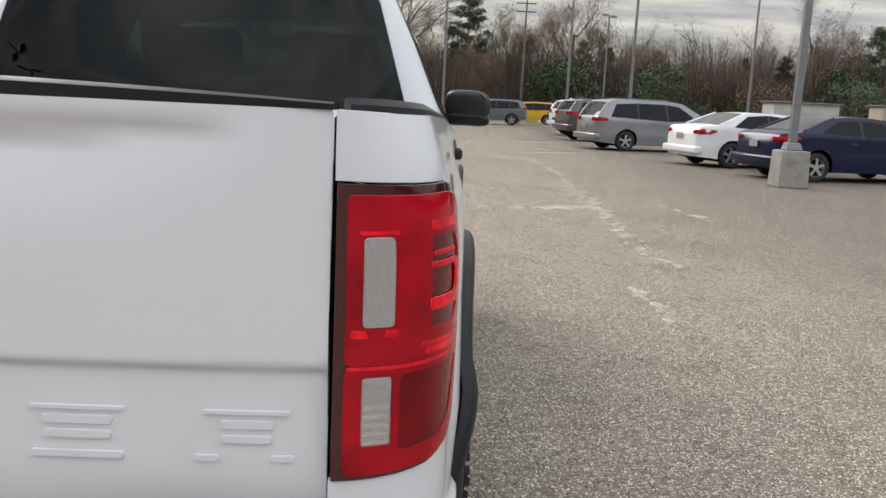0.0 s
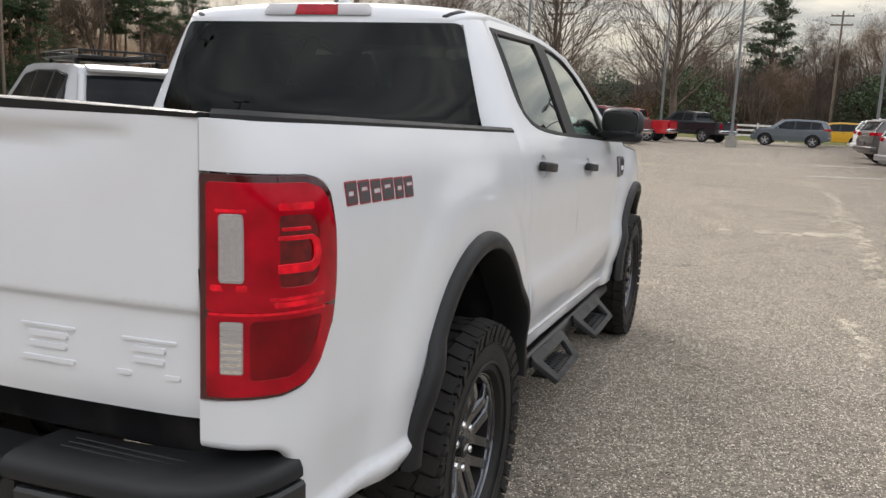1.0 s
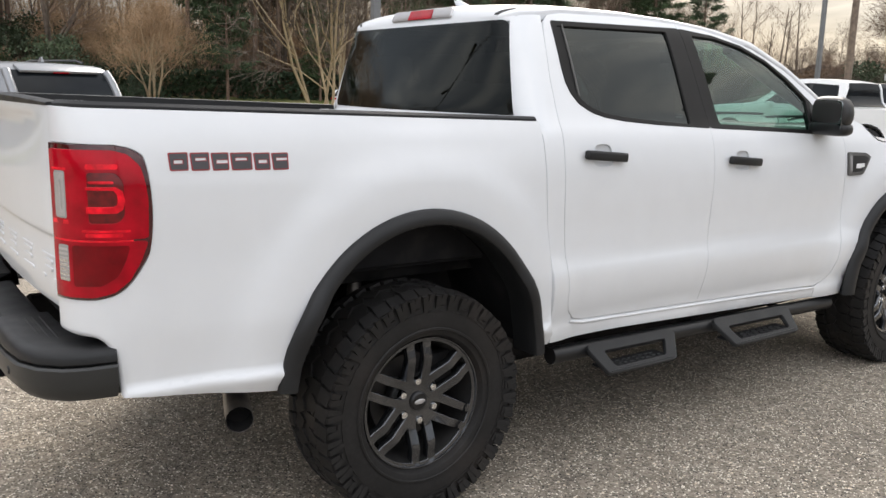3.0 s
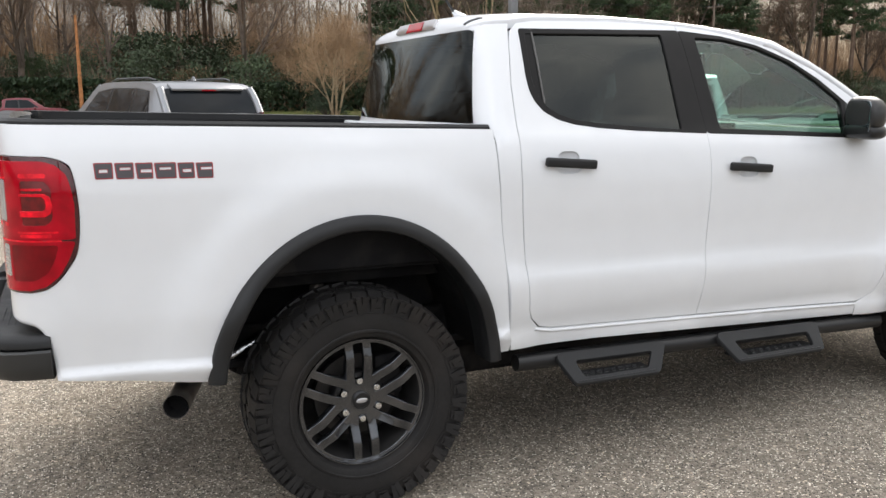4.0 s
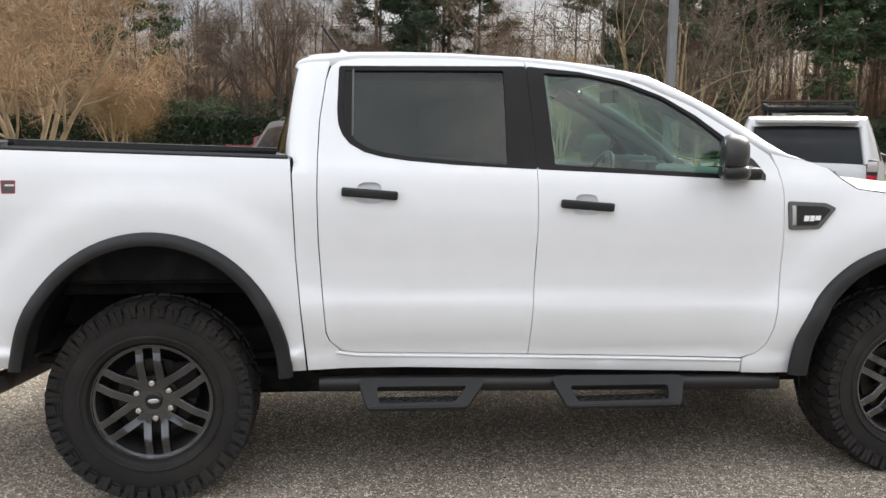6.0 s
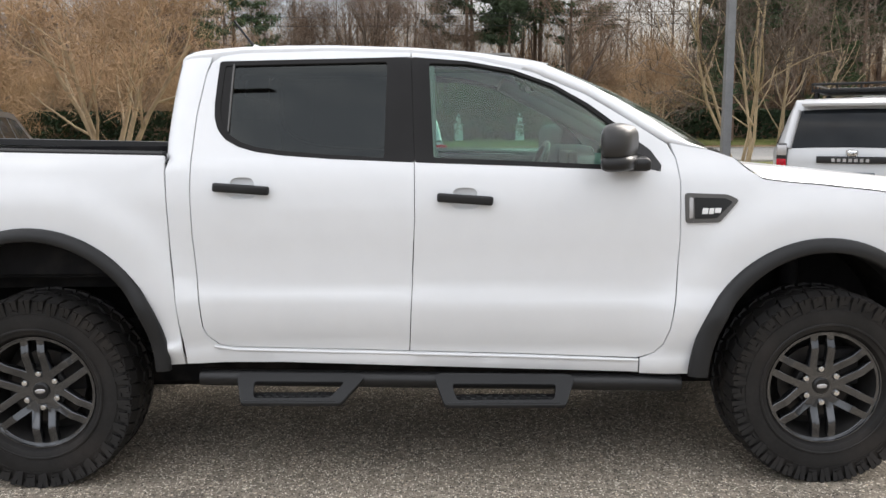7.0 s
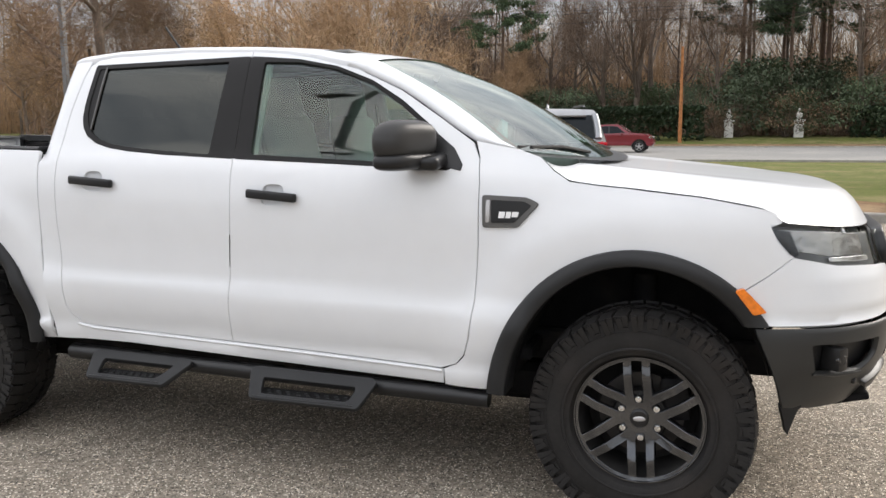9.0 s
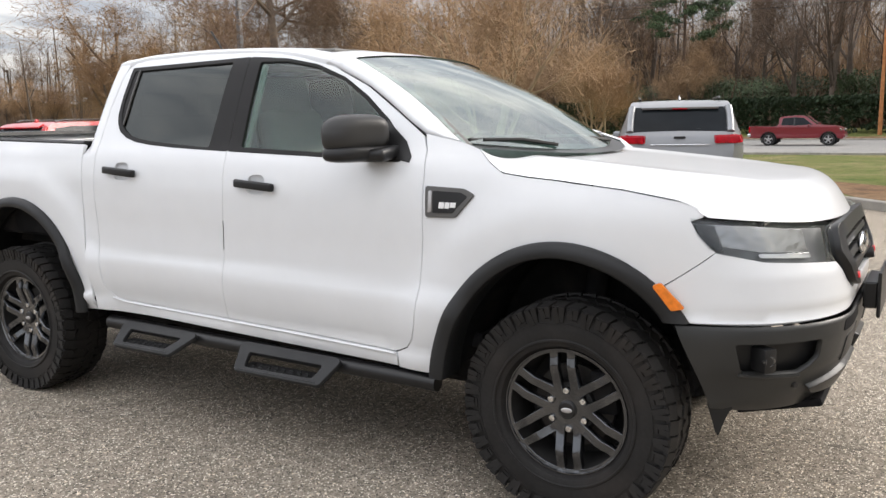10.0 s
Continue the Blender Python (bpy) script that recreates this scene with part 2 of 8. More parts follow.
def tube(name, pts, radius, mat, parent=None, sides=10, label="", caps=True, radii=None):
    """A round bar swept along points."""
    pts = [Vector(p) for p in pts]
    verts, faces = [], []
    side = None
    for i, p in enumerate(pts):
        d = (pts[min(i + 1, len(pts) - 1)] - pts[max(i - 1, 0)]).normalized()
        if side is None:
            side = d.orthogonal().normalized()
        side = (side - d * side.dot(d)).normalized()
        up = d.cross(side)
        r = radii[i] if radii else radius
        for k in range(sides):
            a = 2 * math.pi * k / sides
            verts.append(p + (side * math.cos(a) + up * math.sin(a)) * r)
    for i in range(len(pts) - 1):
        for k in range(sides):
            a, b = i * sides + k, i * sides + (k + 1) % sides
            faces.append((a, b, b + sides, a + sides))
    if caps:
        faces.append(tuple(reversed(range(sides))))
        faces.append(tuple(range((len(pts) - 1) * sides, len(pts) * sides)))
    ob = mesh_object(name, verts, faces, mat, parent, label)
    ob.data.set_sharp_from_angle(angle=radians(50))
    return ob


def lathe(name, profile, mat, parent=None, seg=48, label="", axis="x", sharp=35, closed=False):
    """Turn (offset along the axle, radius) about the axle."""
    verts, faces = [], []
    n = len(profile)
    for k in range(seg):
        a = 2 * math.pi * k / seg
        for o, r in profile:
            verts.append((o, r * math.cos(a), r * math.sin(a)) if axis == "x" else (r * math.cos(a), r * math.sin(a), o))
    for k in range(seg):
        j = (k + 1) % seg
        for i in range(n if closed else n - 1):
            i2 = (i + 1) % n
            faces.append((k * n + i, k * n + i2, j * n + i2, j * n + i))
    ob = mesh_object(name, verts, faces, mat, parent, label)
    ob.data.set_sharp_from_angle(angle=radians(sharp))
    return ob


def inside(p, poly):
    c, (x, y) = False, p
    for (x1, y1), (x2, y2) in zip(poly, poly[1:] + poly[:1]):
        if (y1 > y) != (y2 > y) and x < (x2 - x1) * (y - y1) / (y2 - y1) + x1:
            c = not c
    return c


def flowing(pts, k=5):
    """More points along a smooth curve through the given ones."""
    out = []
    for i in range(len(pts) - 1):
        p0, p1, p2, p3 = (Vector(pts[max(i - 1, 0)]), Vector(pts[i]), Vector(pts[i + 1]), Vector(pts[min(i + 2, len(pts) - 1)]))
        for j in range(k):
            t = j / k
            q = 0.5 * (2 * p1 + (p2 - p0) * t + (2 * p0 - 5 * p1 + 4 * p2 - p3) * t * t + (3 * p1 - p0 - 3 * p2 + p3) * t ** 3)
            out.append((q.x, q.y))
    return out + [tuple(pts[-1])]


def dense(poly, step):
    out = []
    for (x1, y1), (x2, y2) in zip(poly, poly[1:] + poly[:1]):
        k = max(1, int(math.hypot(x2 - x1, y2 - y1) / step))
        out += [(x1 + (x2 - x1) * i / k, y1 + (y2 - y1) * i / k) for i in range(k)]
    return out


def rounded(poly, r, seg=4):
    """Round the corners of a polygon."""
    out = []
    n = len(poly)
    for i in range(n):
        p, a, b = Vector(poly[i]), Vector(poly[i - 1]), Vector(poly[(i + 1) % n])
        ra = min(r, (a - p).length * 0.45, (b - p).length * 0.45)
        p0, p1 = p + (a - p).normalized() * ra, p + (b - p).normalized() * ra
        for k in range(seg + 1):
            t = k / seg
            q = p0 * (1 - t) ** 2 + p * 2 * t * (1 - t) + p1 * t * t
            out.append((q.x, q.y))
    return out


def panel(name, outer, surf, mat, parent=None, holes=(), step=0.045, thick=0.02, label="", flip=False, off=0.0, mirror=False, lip=0.003, extra=()):
    """A sheet-metal skin: the outline (with holes) laid on the surface surf(u, v), with turned-in edges."""
    from mathutils.geometry import delaunay_2d_cdt
    loops = [dense(list(outer), step)] + [dense(list(h), step) for h in holes]
    pts, edges = [], []
    for lp in loops:
        s = len(pts)
        pts += lp
        edges += [(s + i, s + (i + 1) % len(lp)) for i in range(len(lp))]
    us, vs = [p[0] for p in loops[0]], [p[1] for p in loops[0]]
    rim = np.array(pts)
    u = min(us) + step / 2
    while u < max(us):
        v = min(vs) + step / 2
        while v < max(vs):
            if inside((u, v), loops[0]) and not any(inside((u, v), h) for h in loops[1:]):
                if np.min(np.hypot(rim[:, 0] - u, rim[:, 1] - v)) > step * 0.55:
                    pts.append((u, v))
            v += step
        u += step
    for p in extra:
        if inside(p, loops[0]) and np.min(np.hypot(rim[:, 0] - p[0], rim[:, 1] - p[1])) > 0.005:
            pts.append(p)
    co, _, tri, *_ = delaunay_2d_cdt([Vector(p) for p in pts], edges, [], 0, 1e-6)
    co = [(c.x, c.y) for c in co]
    keep = []
    for t in tri:
        c = (sum(co[i][0] for i in t) / 3, sum(co[i][1] for i in t) / 3)
        if inside(c, loops[0]) and not any(inside(c, h) for h in loops[1:]):
            keep.append(tuple(t))
    def at(p):
        q = Vector(surf(*p))
        return q

    def normal(p):
        e = 0.004
        a = at((p[0] + e, p[1])) - at((p[0] - e, p[1]))
        b = at((p[0], p[1] + e)) - at((p[0], p[1] - e))
        n = a.cross(b)
        n = n.normalized() if n.length > 1e-12 else Vector((1, 0, 0))
        return -n if flip else n

    nor = [normal(p) for p in co]
    ver = [at(p) + n * off for p, n in zip(co, nor)]
    faces = []
    for a, b, c in keep:
        g = (ver[b] - ver[a]).cross(ver[c] - ver[a])
        faces.append((a, b, c) if g.dot(nor[a] + nor[b] + nor[c]) > 0 else (a, c, b))
    count = {}
    for f in faces:
        for i in range(3):
            e = (f[i], f[(i + 1) % 3])
            count[e] = count.get(e, 0) + 1
    border = [e for e in count if (e[1], e[0]) not in count]
    mid, low = {}, {}
    nv, nn = list(ver), list(nor)
    for a, b in border:
        out = (ver[b] - ver[a]).cross((nor[a] + nor[b]).normalized())
        out = out.normalized() if out.length > 1e-9 else nor[a]
        for i in (a, b):
            if i not in mid:
                mid[i] = len(nv); nv.append(ver[i].copy()); nn.append(nor[i] * 0.6 + out)
                low[i] = len(nv); nv.append(ver[i] - nor[i] * thick); nn.append(out.copy())
            else:
                nn[mid[i]] = nn[mid[i]] + out
                nn[low[i]] = nn[low[i]] + out
    for i in mid:
        o = nn[low[i]].normalized()
        nv[mid[i]] = ver[i] + o * min(lip, 0.0012) - nor[i] * abs(lip)
        nv[low[i]] = ver[i] + o * min(lip, 0.0012) - nor[i] * thick
        nn[mid[i]] = (nor[i] * 0.5 + o).normalized()
        nn[low[i]] = o
    for a, b in border:
        faces.append((b, a, mid[a], mid[b]))
        faces.append((mid[b], mid[a], low[a], low[b]))
    if mirror:
        nv = [Vector((-v.x, v.y, v.z)) for v in nv]
        nn = [Vector((-v.x, v.y, v.z)) for v in nn]
        faces = [tuple(reversed(f)) for f in faces]
    return mesh_object(name, nv, faces, mat, parent, label, normals=nn)


def grid_sheet(name, f, nu, nv, mat, parent=None, label="", flip=False):
    """A smooth sheet f(s, t) for s, t in 0..1."""
    verts = [f(i / nu, j / nv) for i in range(nu + 1) for j in range(nv + 1)]
    faces = []
    for i in range(nu):
        for j in range(nv):
            a = i * (nv + 1) + j
            q = (a, a + 1, a + nv + 2, a + nv + 1)
            faces.append(tuple(reversed(q)) if flip else q)
    return mesh_object(name, verts, faces, mat, parent, label)


# ---- ground ----
def ground_material(name, layers, rough=0.92, bump=0.5, bump_scale=160.0, speck=None, grit=0.0, lane=None):
    """Layers: (colour, noise scale, threshold low, threshold high); the first is the base. speck: (colour, scale, share) of light stones."""
    m = bpy.data.materials.new(name)
    m.use_nodes = True
    n, l = m.node_tree.nodes, m.node_tree.links
    b = n["Principled BSDF"]
    b.inputs["Roughness"].default_value = rough
    b.inputs["Specular IOR Level"].default_value = 0.08
    co = n.new("ShaderNodeTexCoord")
    rgb = n.new("ShaderNodeRGB"); rgb.outputs[0].default_value = (*layers[0][0], 1)
    col = rgb.outputs[0]
    for c, sc, lo, hi in layers[1:]:
        t = n.new("ShaderNodeTexNoise")
        t.inputs["Scale"].default_value, t.inputs["Detail"].default_value, t.inputs["Roughness"].default_value = sc, 7, 0.6
        l.new(co.outputs["Object"], t.inputs["Vector"])
        r = n.new("ShaderNodeMapRange")
        r.inputs["From Min"].default_value, r.inputs["From Max"].default_value = lo, hi
        l.new(t.outputs["Fac"], r.inputs["Value"])
        mx = n.new("ShaderNodeMix"); mx.data_type = "RGBA"
        l.new(r.outputs[0], mx.inputs["Factor"]); l.new(col, mx.inputs["A"]); mx.inputs["B"].default_value = (*c, 1)
        col = mx.outputs["Result"]
    if lane:
        # (colour, x where it begins, x where it is full, share): a darker colour towards +x, with a ragged border
        sep = n.new("ShaderNodeSeparateXYZ"); l.new(co.outputs["Object"], sep.inputs[0])
        t = n.new("ShaderNodeTexNoise"); t.inputs["Scale"].default_value, t.inputs["Detail"].default_value = 0.35, 6
        l.new(co.outputs["Object"], t.inputs["Vector"])
        k = n.new("ShaderNodeMath"); k.operation = "MULTIPLY_ADD"; k.inputs[1].default_value = 5.0
        l.new(t.outputs["Fac"], k.inputs[0]); l.new(sep.outputs["X"], k.inputs[2])
        r = n.new("ShaderNodeMapRange")
        r.inputs["From Min"].default_value, r.inputs["From Max"].default_value, r.inputs["To Max"].default_value = lane[1] + 2.5, lane[2] + 2.5, lane[3]
        l.new(k.outputs[0], r.inputs["Value"])
        mx = n.new("ShaderNodeMix"); mx.data_type = "RGBA"
        l.new(r.outputs[0], mx.inputs["Factor"]); l.new(col, mx.inputs["A"]); mx.inputs["B"].default_value = (*lane[0], 1)
        col = mx.outputs["Result"]
    if grit:
        for sc, amount in ((150.0, grit), (55.0, grit * 0.8)):
            v = n.new("ShaderNodeTexVoronoi"); v.inputs["Scale"].default_value = sc
            l.new(co.outputs["Object"], v.inputs["Vector"])
            sep = n.new("ShaderNodeSeparateColor"); l.new(v.outputs["Color"], sep.inputs[0])
            r = n.new("ShaderNodeMapRange")
            r.inputs["To Min"].default_value, r.inputs["To Max"].default_value = 1 - amount, 1 + amount
            l.new(sep.outputs[0], r.inputs["Value"])
            k = n.new("ShaderNodeVectorMath"); k.operation = "SCALE"
            l.new(col, k.inputs[0]); l.new(r.outputs[0], k.inputs["Scale"])
            col = k.outputs[0]
    if speck:
        for c, sc, share in speck:
            v = n.new("ShaderNodeTexVoronoi"); v.inputs["Scale"].default_value = sc
            l.new(co.outputs["Object"], v.inputs["Vector"])
            sep = n.new("ShaderNodeSeparateColor"); l.new(v.outputs["Color"], sep.inputs[0])
            g = n.new("ShaderNodeMath"); g.operation = "GREATER_THAN"; g.inputs[1].default_value = 1 - share
            l.new(sep.outputs[1], g.inputs[0])
            d = n.new("ShaderNodeMath"); d.operation = "LESS_THAN"; d.inputs[1].default_value = 0.42
            l.new(v.outputs["Distance"], d.inputs[0])
            q = n.new("ShaderNodeMath"); q.operation = "MULTIPLY"; l.new(g.outputs[0], q.inputs[0]); l.new(d.outputs[0], q.inputs[1])
            mx = n.new("ShaderNodeMix"); mx.data_type = "RGBA"
            l.new(q.outputs[0], mx.inputs["Factor"]); l.new(col, mx.inputs["A"]); mx.inputs["B"].default_value = (*c, 1)
            col = mx.outputs["Result"]
    l.new(col, b.inputs["Base Color"])
    t = n.new("ShaderNodeTexNoise"); t.inputs["Scale"].default_value, t.inputs["Detail"].default_value = bump_scale, 4
    l.new(co.outputs["Object"], t.inputs["Vector"])
    bp = n.new("ShaderNodeBump"); bp.inputs["Strength"].default_value, bp.inputs["Distance"].default_value = bump, 0.006
    l.new(t.outputs["Fac"], bp.inputs["Height"]); l.new(bp.outputs[0], b.inputs["Normal"])
    return m


ASPHALT = ground_material("worn_asphalt", [((0.238, 0.206, 0.167),), ((0.312, 0.268, 0.213), 0.11, 0.45, 0.68), ((0.396, 0.334, 0.255), 0.28, 0.56, 0.72), ((0.158, 0.138, 0.116), 0.45, 0.55, 0.70), ((0.282, 0.246, 0.199), 1.3, 0.52, 0.72), ((0.145, 0.127, 0.106), 2.3, 0.56, 0.72), ((0.242, 0.213, 0.174), 6.0, 0.48, 0.62)],
                          rough=1.0, lane=((0.140, 0.122, 0.102), 2.8, 6.0, 0.85), speck=[((0.84, 0.76, 0.64), 115.0, 0.20), ((0.62, 0.52, 0.40), 66.0, 0.06), ((0.05, 0.045, 0.04), 105.0, 0.26)], grit=0.32, bump=1.0, bump_scale=90)
ROADTAR = ground_material("grey_road_surface", [((0.23, 0.225, 0.215),), ((0.28, 0.27, 0.25), 0.2, 0.45, 0.7), ((0.15, 0.145, 0.14), 0.7, 0.62, 0.75)], grit=0.1)
GRASSGROUND = ground_material("winter_grass", [((0.105, 0.115, 0.035),), ((0.17, 0.15, 0.07), 0.35, 0.45, 0.62), ((0.065, 0.095, 0.022), 0.9, 0.50, 0.65), ((0.20, 0.15, 0.085), 3.0, 0.58, 0.70)], grit=0.35, bump=1.0, bump_scale=40)
LITTER = ground_material("leaf_litter", [((0.17, 0.105, 0.06),), ((0.24, 0.17, 0.10), 0.8, 0.45, 0.65), ((0.09, 0.055, 0.035), 2.0, 0.52, 0.68)], grit=0.4, bump=1.0, bump_scale=30)
CONCRETE = material("weathered_concrete", (0.29, 0.275, 0.245), 0.9, vary=0.15, scale=2.5, fine=0.12, fine_scale=60, dirt=(0.16, 0.15, 0.13), dirt_scale=4, dirt_amount=0.6, bump=0.5, bump_scale=90)
LINEPAINT = material("worn_white_line", (0.55, 0.54, 0.50), 0.85, vary=0.2, scale=3, dirt=(0.2, 0.19, 0.17), dirt_scale=9, dirt_amount=0.9)

_gx = [-400, -100, -72, -62, -50, -38, -16.2, -16.0, -15.99, 60, 400]
_gz = [4.0, 1.0, 0.10, -0.43, -0.45, -0.43, 0.10, 0.10, -0.05, -0.05, -0.05]


def ground_z(x):
    return float(np.interp(x, _gx, _gz))


xs_ = sorted(set(_gx + [-300, -200, -150, -85, -66, -30, -24, -20, -5, 0, 20, 150, 250]))
ys_ = [-400, -200, -100, -60, -30, -15, 0, 15, 30, 45, 60, 80, 110, 160, 250, 400, 600]
verts = [(x, y, ground_z(x)) for x in xs_ for y in ys_]
faces = [(i * len(ys_) + j, (i + 1) * len(ys_) + j, (i + 1) * len(ys_) + j + 1, i * len(ys_) + j + 1) for i in range(len(xs_) - 1) for j in range(len(ys_) - 1)]
tagged(mesh_object("ground", verts, faces, GRASSGROUND, smooth=False), "patchy winter grass with brown leaves", "grass", kind="structure")


def slab(name, poly, z, mat, label, category, thick=0.03, zf=None):
    n = len(poly)
    vs = [(x, y, (zf(x) if zf else 0) + z) for x, y in poly] + [(x, y, (zf(x) if zf else 0) + z - thick) for x, y in poly]
    fs = [tuple(range(n))] + [(i, n + i, n + (i + 1) % n, (i + 1) % n) for i in range(n)]
    return tagged(mesh_object(name, vs, fs, mat, smooth=False), label, category, kind="structure")


slab("pavement", [(-15.9, -70), (75, -70), (75, 66), (-15.9, 66)], 0.0, ASPHALT, "worn grey asphalt car park with pale aggregate and stains", "asphalt", 0.04)
slab("road", [(-61.5, -300), (-39.0, -300), (-39.0, 400), (-61.5, 400)], 0.035, ROADTAR, "pale grey four-lane road surface", "road", 0.05, ground_z)
for x in (-44.5, -50.2, -56.0):
    slab("trim", [(x - 0.08, -300), (x + 0.08, -300), (x + 0.08, 400), (x - 0.08, 400)], 0.041, LINEPAINT, "white painted lane line", "road line", 0.004, ground_z)
slab("ground_verge", [(-78, -300), (-63, -300), (-63, 400), (-78, 400)], 0.02, LITTER, "bank of brown leaf litter under the trees", "leaf litter", 0.03, ground_z)


def kerb(name, pts, label, h=0.14, w=0.16, closed=False):
    """A concrete kerb along a line; one cast piece after another."""
    verts, faces = [], []
    prof = [(-w / 2, -0.03), (-w / 2, h - 0.03), (-w / 2 + 0.03, h), (w / 2 - 0.02, h), (w / 2, h - 0.02), (w / 2, -0.03)]
    m = len(prof)
    for i, p in enumerate(pts):
        a, b = Vector(pts[max(i - 1, 0)]), Vector(pts[min(i + 1, len(pts) - 1)])
        d = (b - a).normalized()
        nrm = Vector((d.y, -d.x))
        for o, z in prof:
            verts.append((p[0] + nrm.x * o, p[1] + nrm.y * o, z))
    for i in range(len(pts) - 1):
        for j in range(m - 1):
            faces.append((i * m + j, i * m + j + 1, (i + 1) * m + j + 1, (i + 1) * m + j))
    ob = mesh_object(name, verts, faces, CONCRETE)
    ob.data.set_sharp_from_angle(angle=radians(40))
    return tagged(ob, label, "kerb", kind="structure")


island = [(-16, 1.6), (-13.5, 2.0), (-11.2, 2.9), (-10.0, 4.0), (-9.55, 5.6), (-9.7, 7.2), (-10.8, 8.6), (-13, 9.8), (-16, 10.6)]
kerb("kerb_1", [(-15.95, -70), (-15.95, -40), (-15.95, -15), (-15.95, 0.6)] + island + [(-15.95, 12), (-15.95, 30), (-15.95, 66)], "pale concrete kerb round the grass island")
kerb("kerb_2", [(-38.9 , y) for y in (-300, -100, 0, 100, 400)], "pale concrete kerb beside the road", h=0.0 + 0.10).location.z = -0.42
kerb("kerb_3", [(-62.0, y) for y in (-300, -100, 0, 100, 400)], "pale concrete kerb on the far side of the road", h=0.10).location.z = -0.40
slab("ground_island", island, 0.115, GRASSGROUND, "grass island beside the parking bays", "grass", 0.15)
slab("ground_mulch", [(-14.8, 2.2), (-13.5, 2.25), (-11.3, 3.1), (-10.2, 4.15), (-9.8, 5.6), (-9.95, 7.0), (-11.2, 6.3), (-12.8, 4.4)], 0.122, LITTER, "brown leaf mulch on the island's edge", "mulch", 0.02)
# faded bay lines and a long lighter seam in the asphalt
for x0, y0, x1, y1, w in ((2.9, 23.2, 5.4, 24.5, 0.10), (3.0, 30.0, 5.5, 31.2, 0.10), (-4.0, 36.0, -7.0, 36.8, 0.10), (-4.0, 30.2, -7.0, 31.0, 0.10)):
    d = Vector((x1 - x0, y1 - y0)).normalized()
    nrm = Vector((-d.y, d.x)) * w / 2
    slab("trim", [(x0 + nrm.x, y0 + nrm.y), (x0 - nrm.x, y0 - nrm.y), (x1 - nrm.x, y1 - nrm.y), (x1 + nrm.x, y1 + nrm.y)], 0.004, LINEPAINT, "faded white parking line", "parking line", 0.003)

# open seams in the asphalt
SEAM = material("dark_open_seam", (0.10, 0.088, 0.075), 0.95, vary=0.3, scale=6)


def seam(pts, w, seed):
    r = random.Random(seed)
    path = []
    for a, b in zip(pts, pts[1:]):
        k = max(2, int(math.hypot(b[0] - a[0], b[1] - a[1]) / 0.35))
        path += [(a[0] + (b[0] - a[0]) * i / k + r.uniform(-0.05, 0.05), a[1] + (b[1] - a[1]) * i / k + r.uniform(-0.05, 0.05)) for i in range(k)]
    verts, faces = [], []
    for i, p in enumerate(path):
        q = path[min(i + 1, len(path) - 1)] if i < len(path) - 1 else (2 * p[0] - path[i - 1][0], 2 * p[1] - path[i - 1][1])
        d = Vector((q[0] - p[0], q[1] - p[1])).normalized()
        h = w * r.uniform(0.3, 1.0) / 2
        verts += [(p[0] - d.y * h, p[1] + d.x * h, 0.0025), (p[0] + d.y * h, p[1] - d.x * h, 0.0025)]
    faces = [(2 * i, 2 * i + 1, 2 * i + 3, 2 * i + 2) for i in range(len(path) - 1)]
    return tagged(mesh_object("asphalt_seam", verts, faces, SEAM, smooth=False), "dark crooked seam in the worn asphalt", "pavement seam", kind="stuff")


def scar(pts, w, seed, mat):
    """A pale worn strip where an old joint has lost its binder: ragged flakes along a line."""
    r = random.Random(seed)
    verts, faces = [], []
    for a, b in zip(pts, pts[1:]):
        n = max(2, int(math.hypot(b[0] - a[0], b[1] - a[1]) * 9))
        for k in range(n):
            t = (k + r.random()) / n
            cx, cy = a[0] + (b[0] - a[0]) * t + r.gauss(0, w * 0.4), a[1] + (b[1] - a[1]) * t + r.gauss(0, w * 0.4)
            q, i = r.randint(5, 8), len(verts)
            rad = w * r.uniform(0.15, 0.6)
            for j in range(q):
                g = 2 * math.pi * j / q
                e = rad * r.uniform(0.5, 1.2)
                verts.append((cx + e * math.cos(g), cy + e * 1.6 * math.sin(g), 0.0018 + 0.00002 * (k % 30)))
            faces.append(tuple(range(i, i + q)))
    return tagged(mesh_object("worn_strip", verts, faces, mat, smooth=False), "pale ragged worn strip in the asphalt", "pavement stain", kind="stuff")


WORN = ground_material("pale_worn_asphalt", [((0.40, 0.345, 0.27),), ((0.32, 0.28, 0.225), 1.5, 0.45, 0.6)], rough=1.0, grit=0.3, bump=1.0, bump_scale=90, speck=[((0.84, 0.76, 0.64), 115.0, 0.25), ((0.07, 0.06, 0.05), 105.0, 0.15)])
scar([(2.9, 20.5), (3.1, 15.4), (2.9, 11.9), (2.93, 9.4), (2.83, 7.3), (2.82, 6.2), (2.94, 5.5)], 0.16, 11, WORN)
scar([(1.3, 9.5), (2.16, 9.5), (2.9, 9.9)], 0.24, 12, WORN)
scar([(2.35, 4.5), (2.38, 3.6), (2.5, 3.5)], 0.12, 13, WORN)
scar([(3.9, 10.6), (4.34, 9.0)], 0.2, 14, WORN)
seam([(2.5, 21.5), (2.7, 22.4), (4.2, 22.9)], 0.04, 1)
seam([(-4.0, 26.0), (2.7, 25.2), (4.0, 25.4)], 0.05, 3)
seam([(2.2, 33.0), (2.6, 45.0), (2.0, 58.0)], 0.07, 4)


# ---- the pickup truck ----
truck = tagged(new("pickup_truck"), "white four-door pickup truck with black flares and all-terrain tyres", "pickup truck")

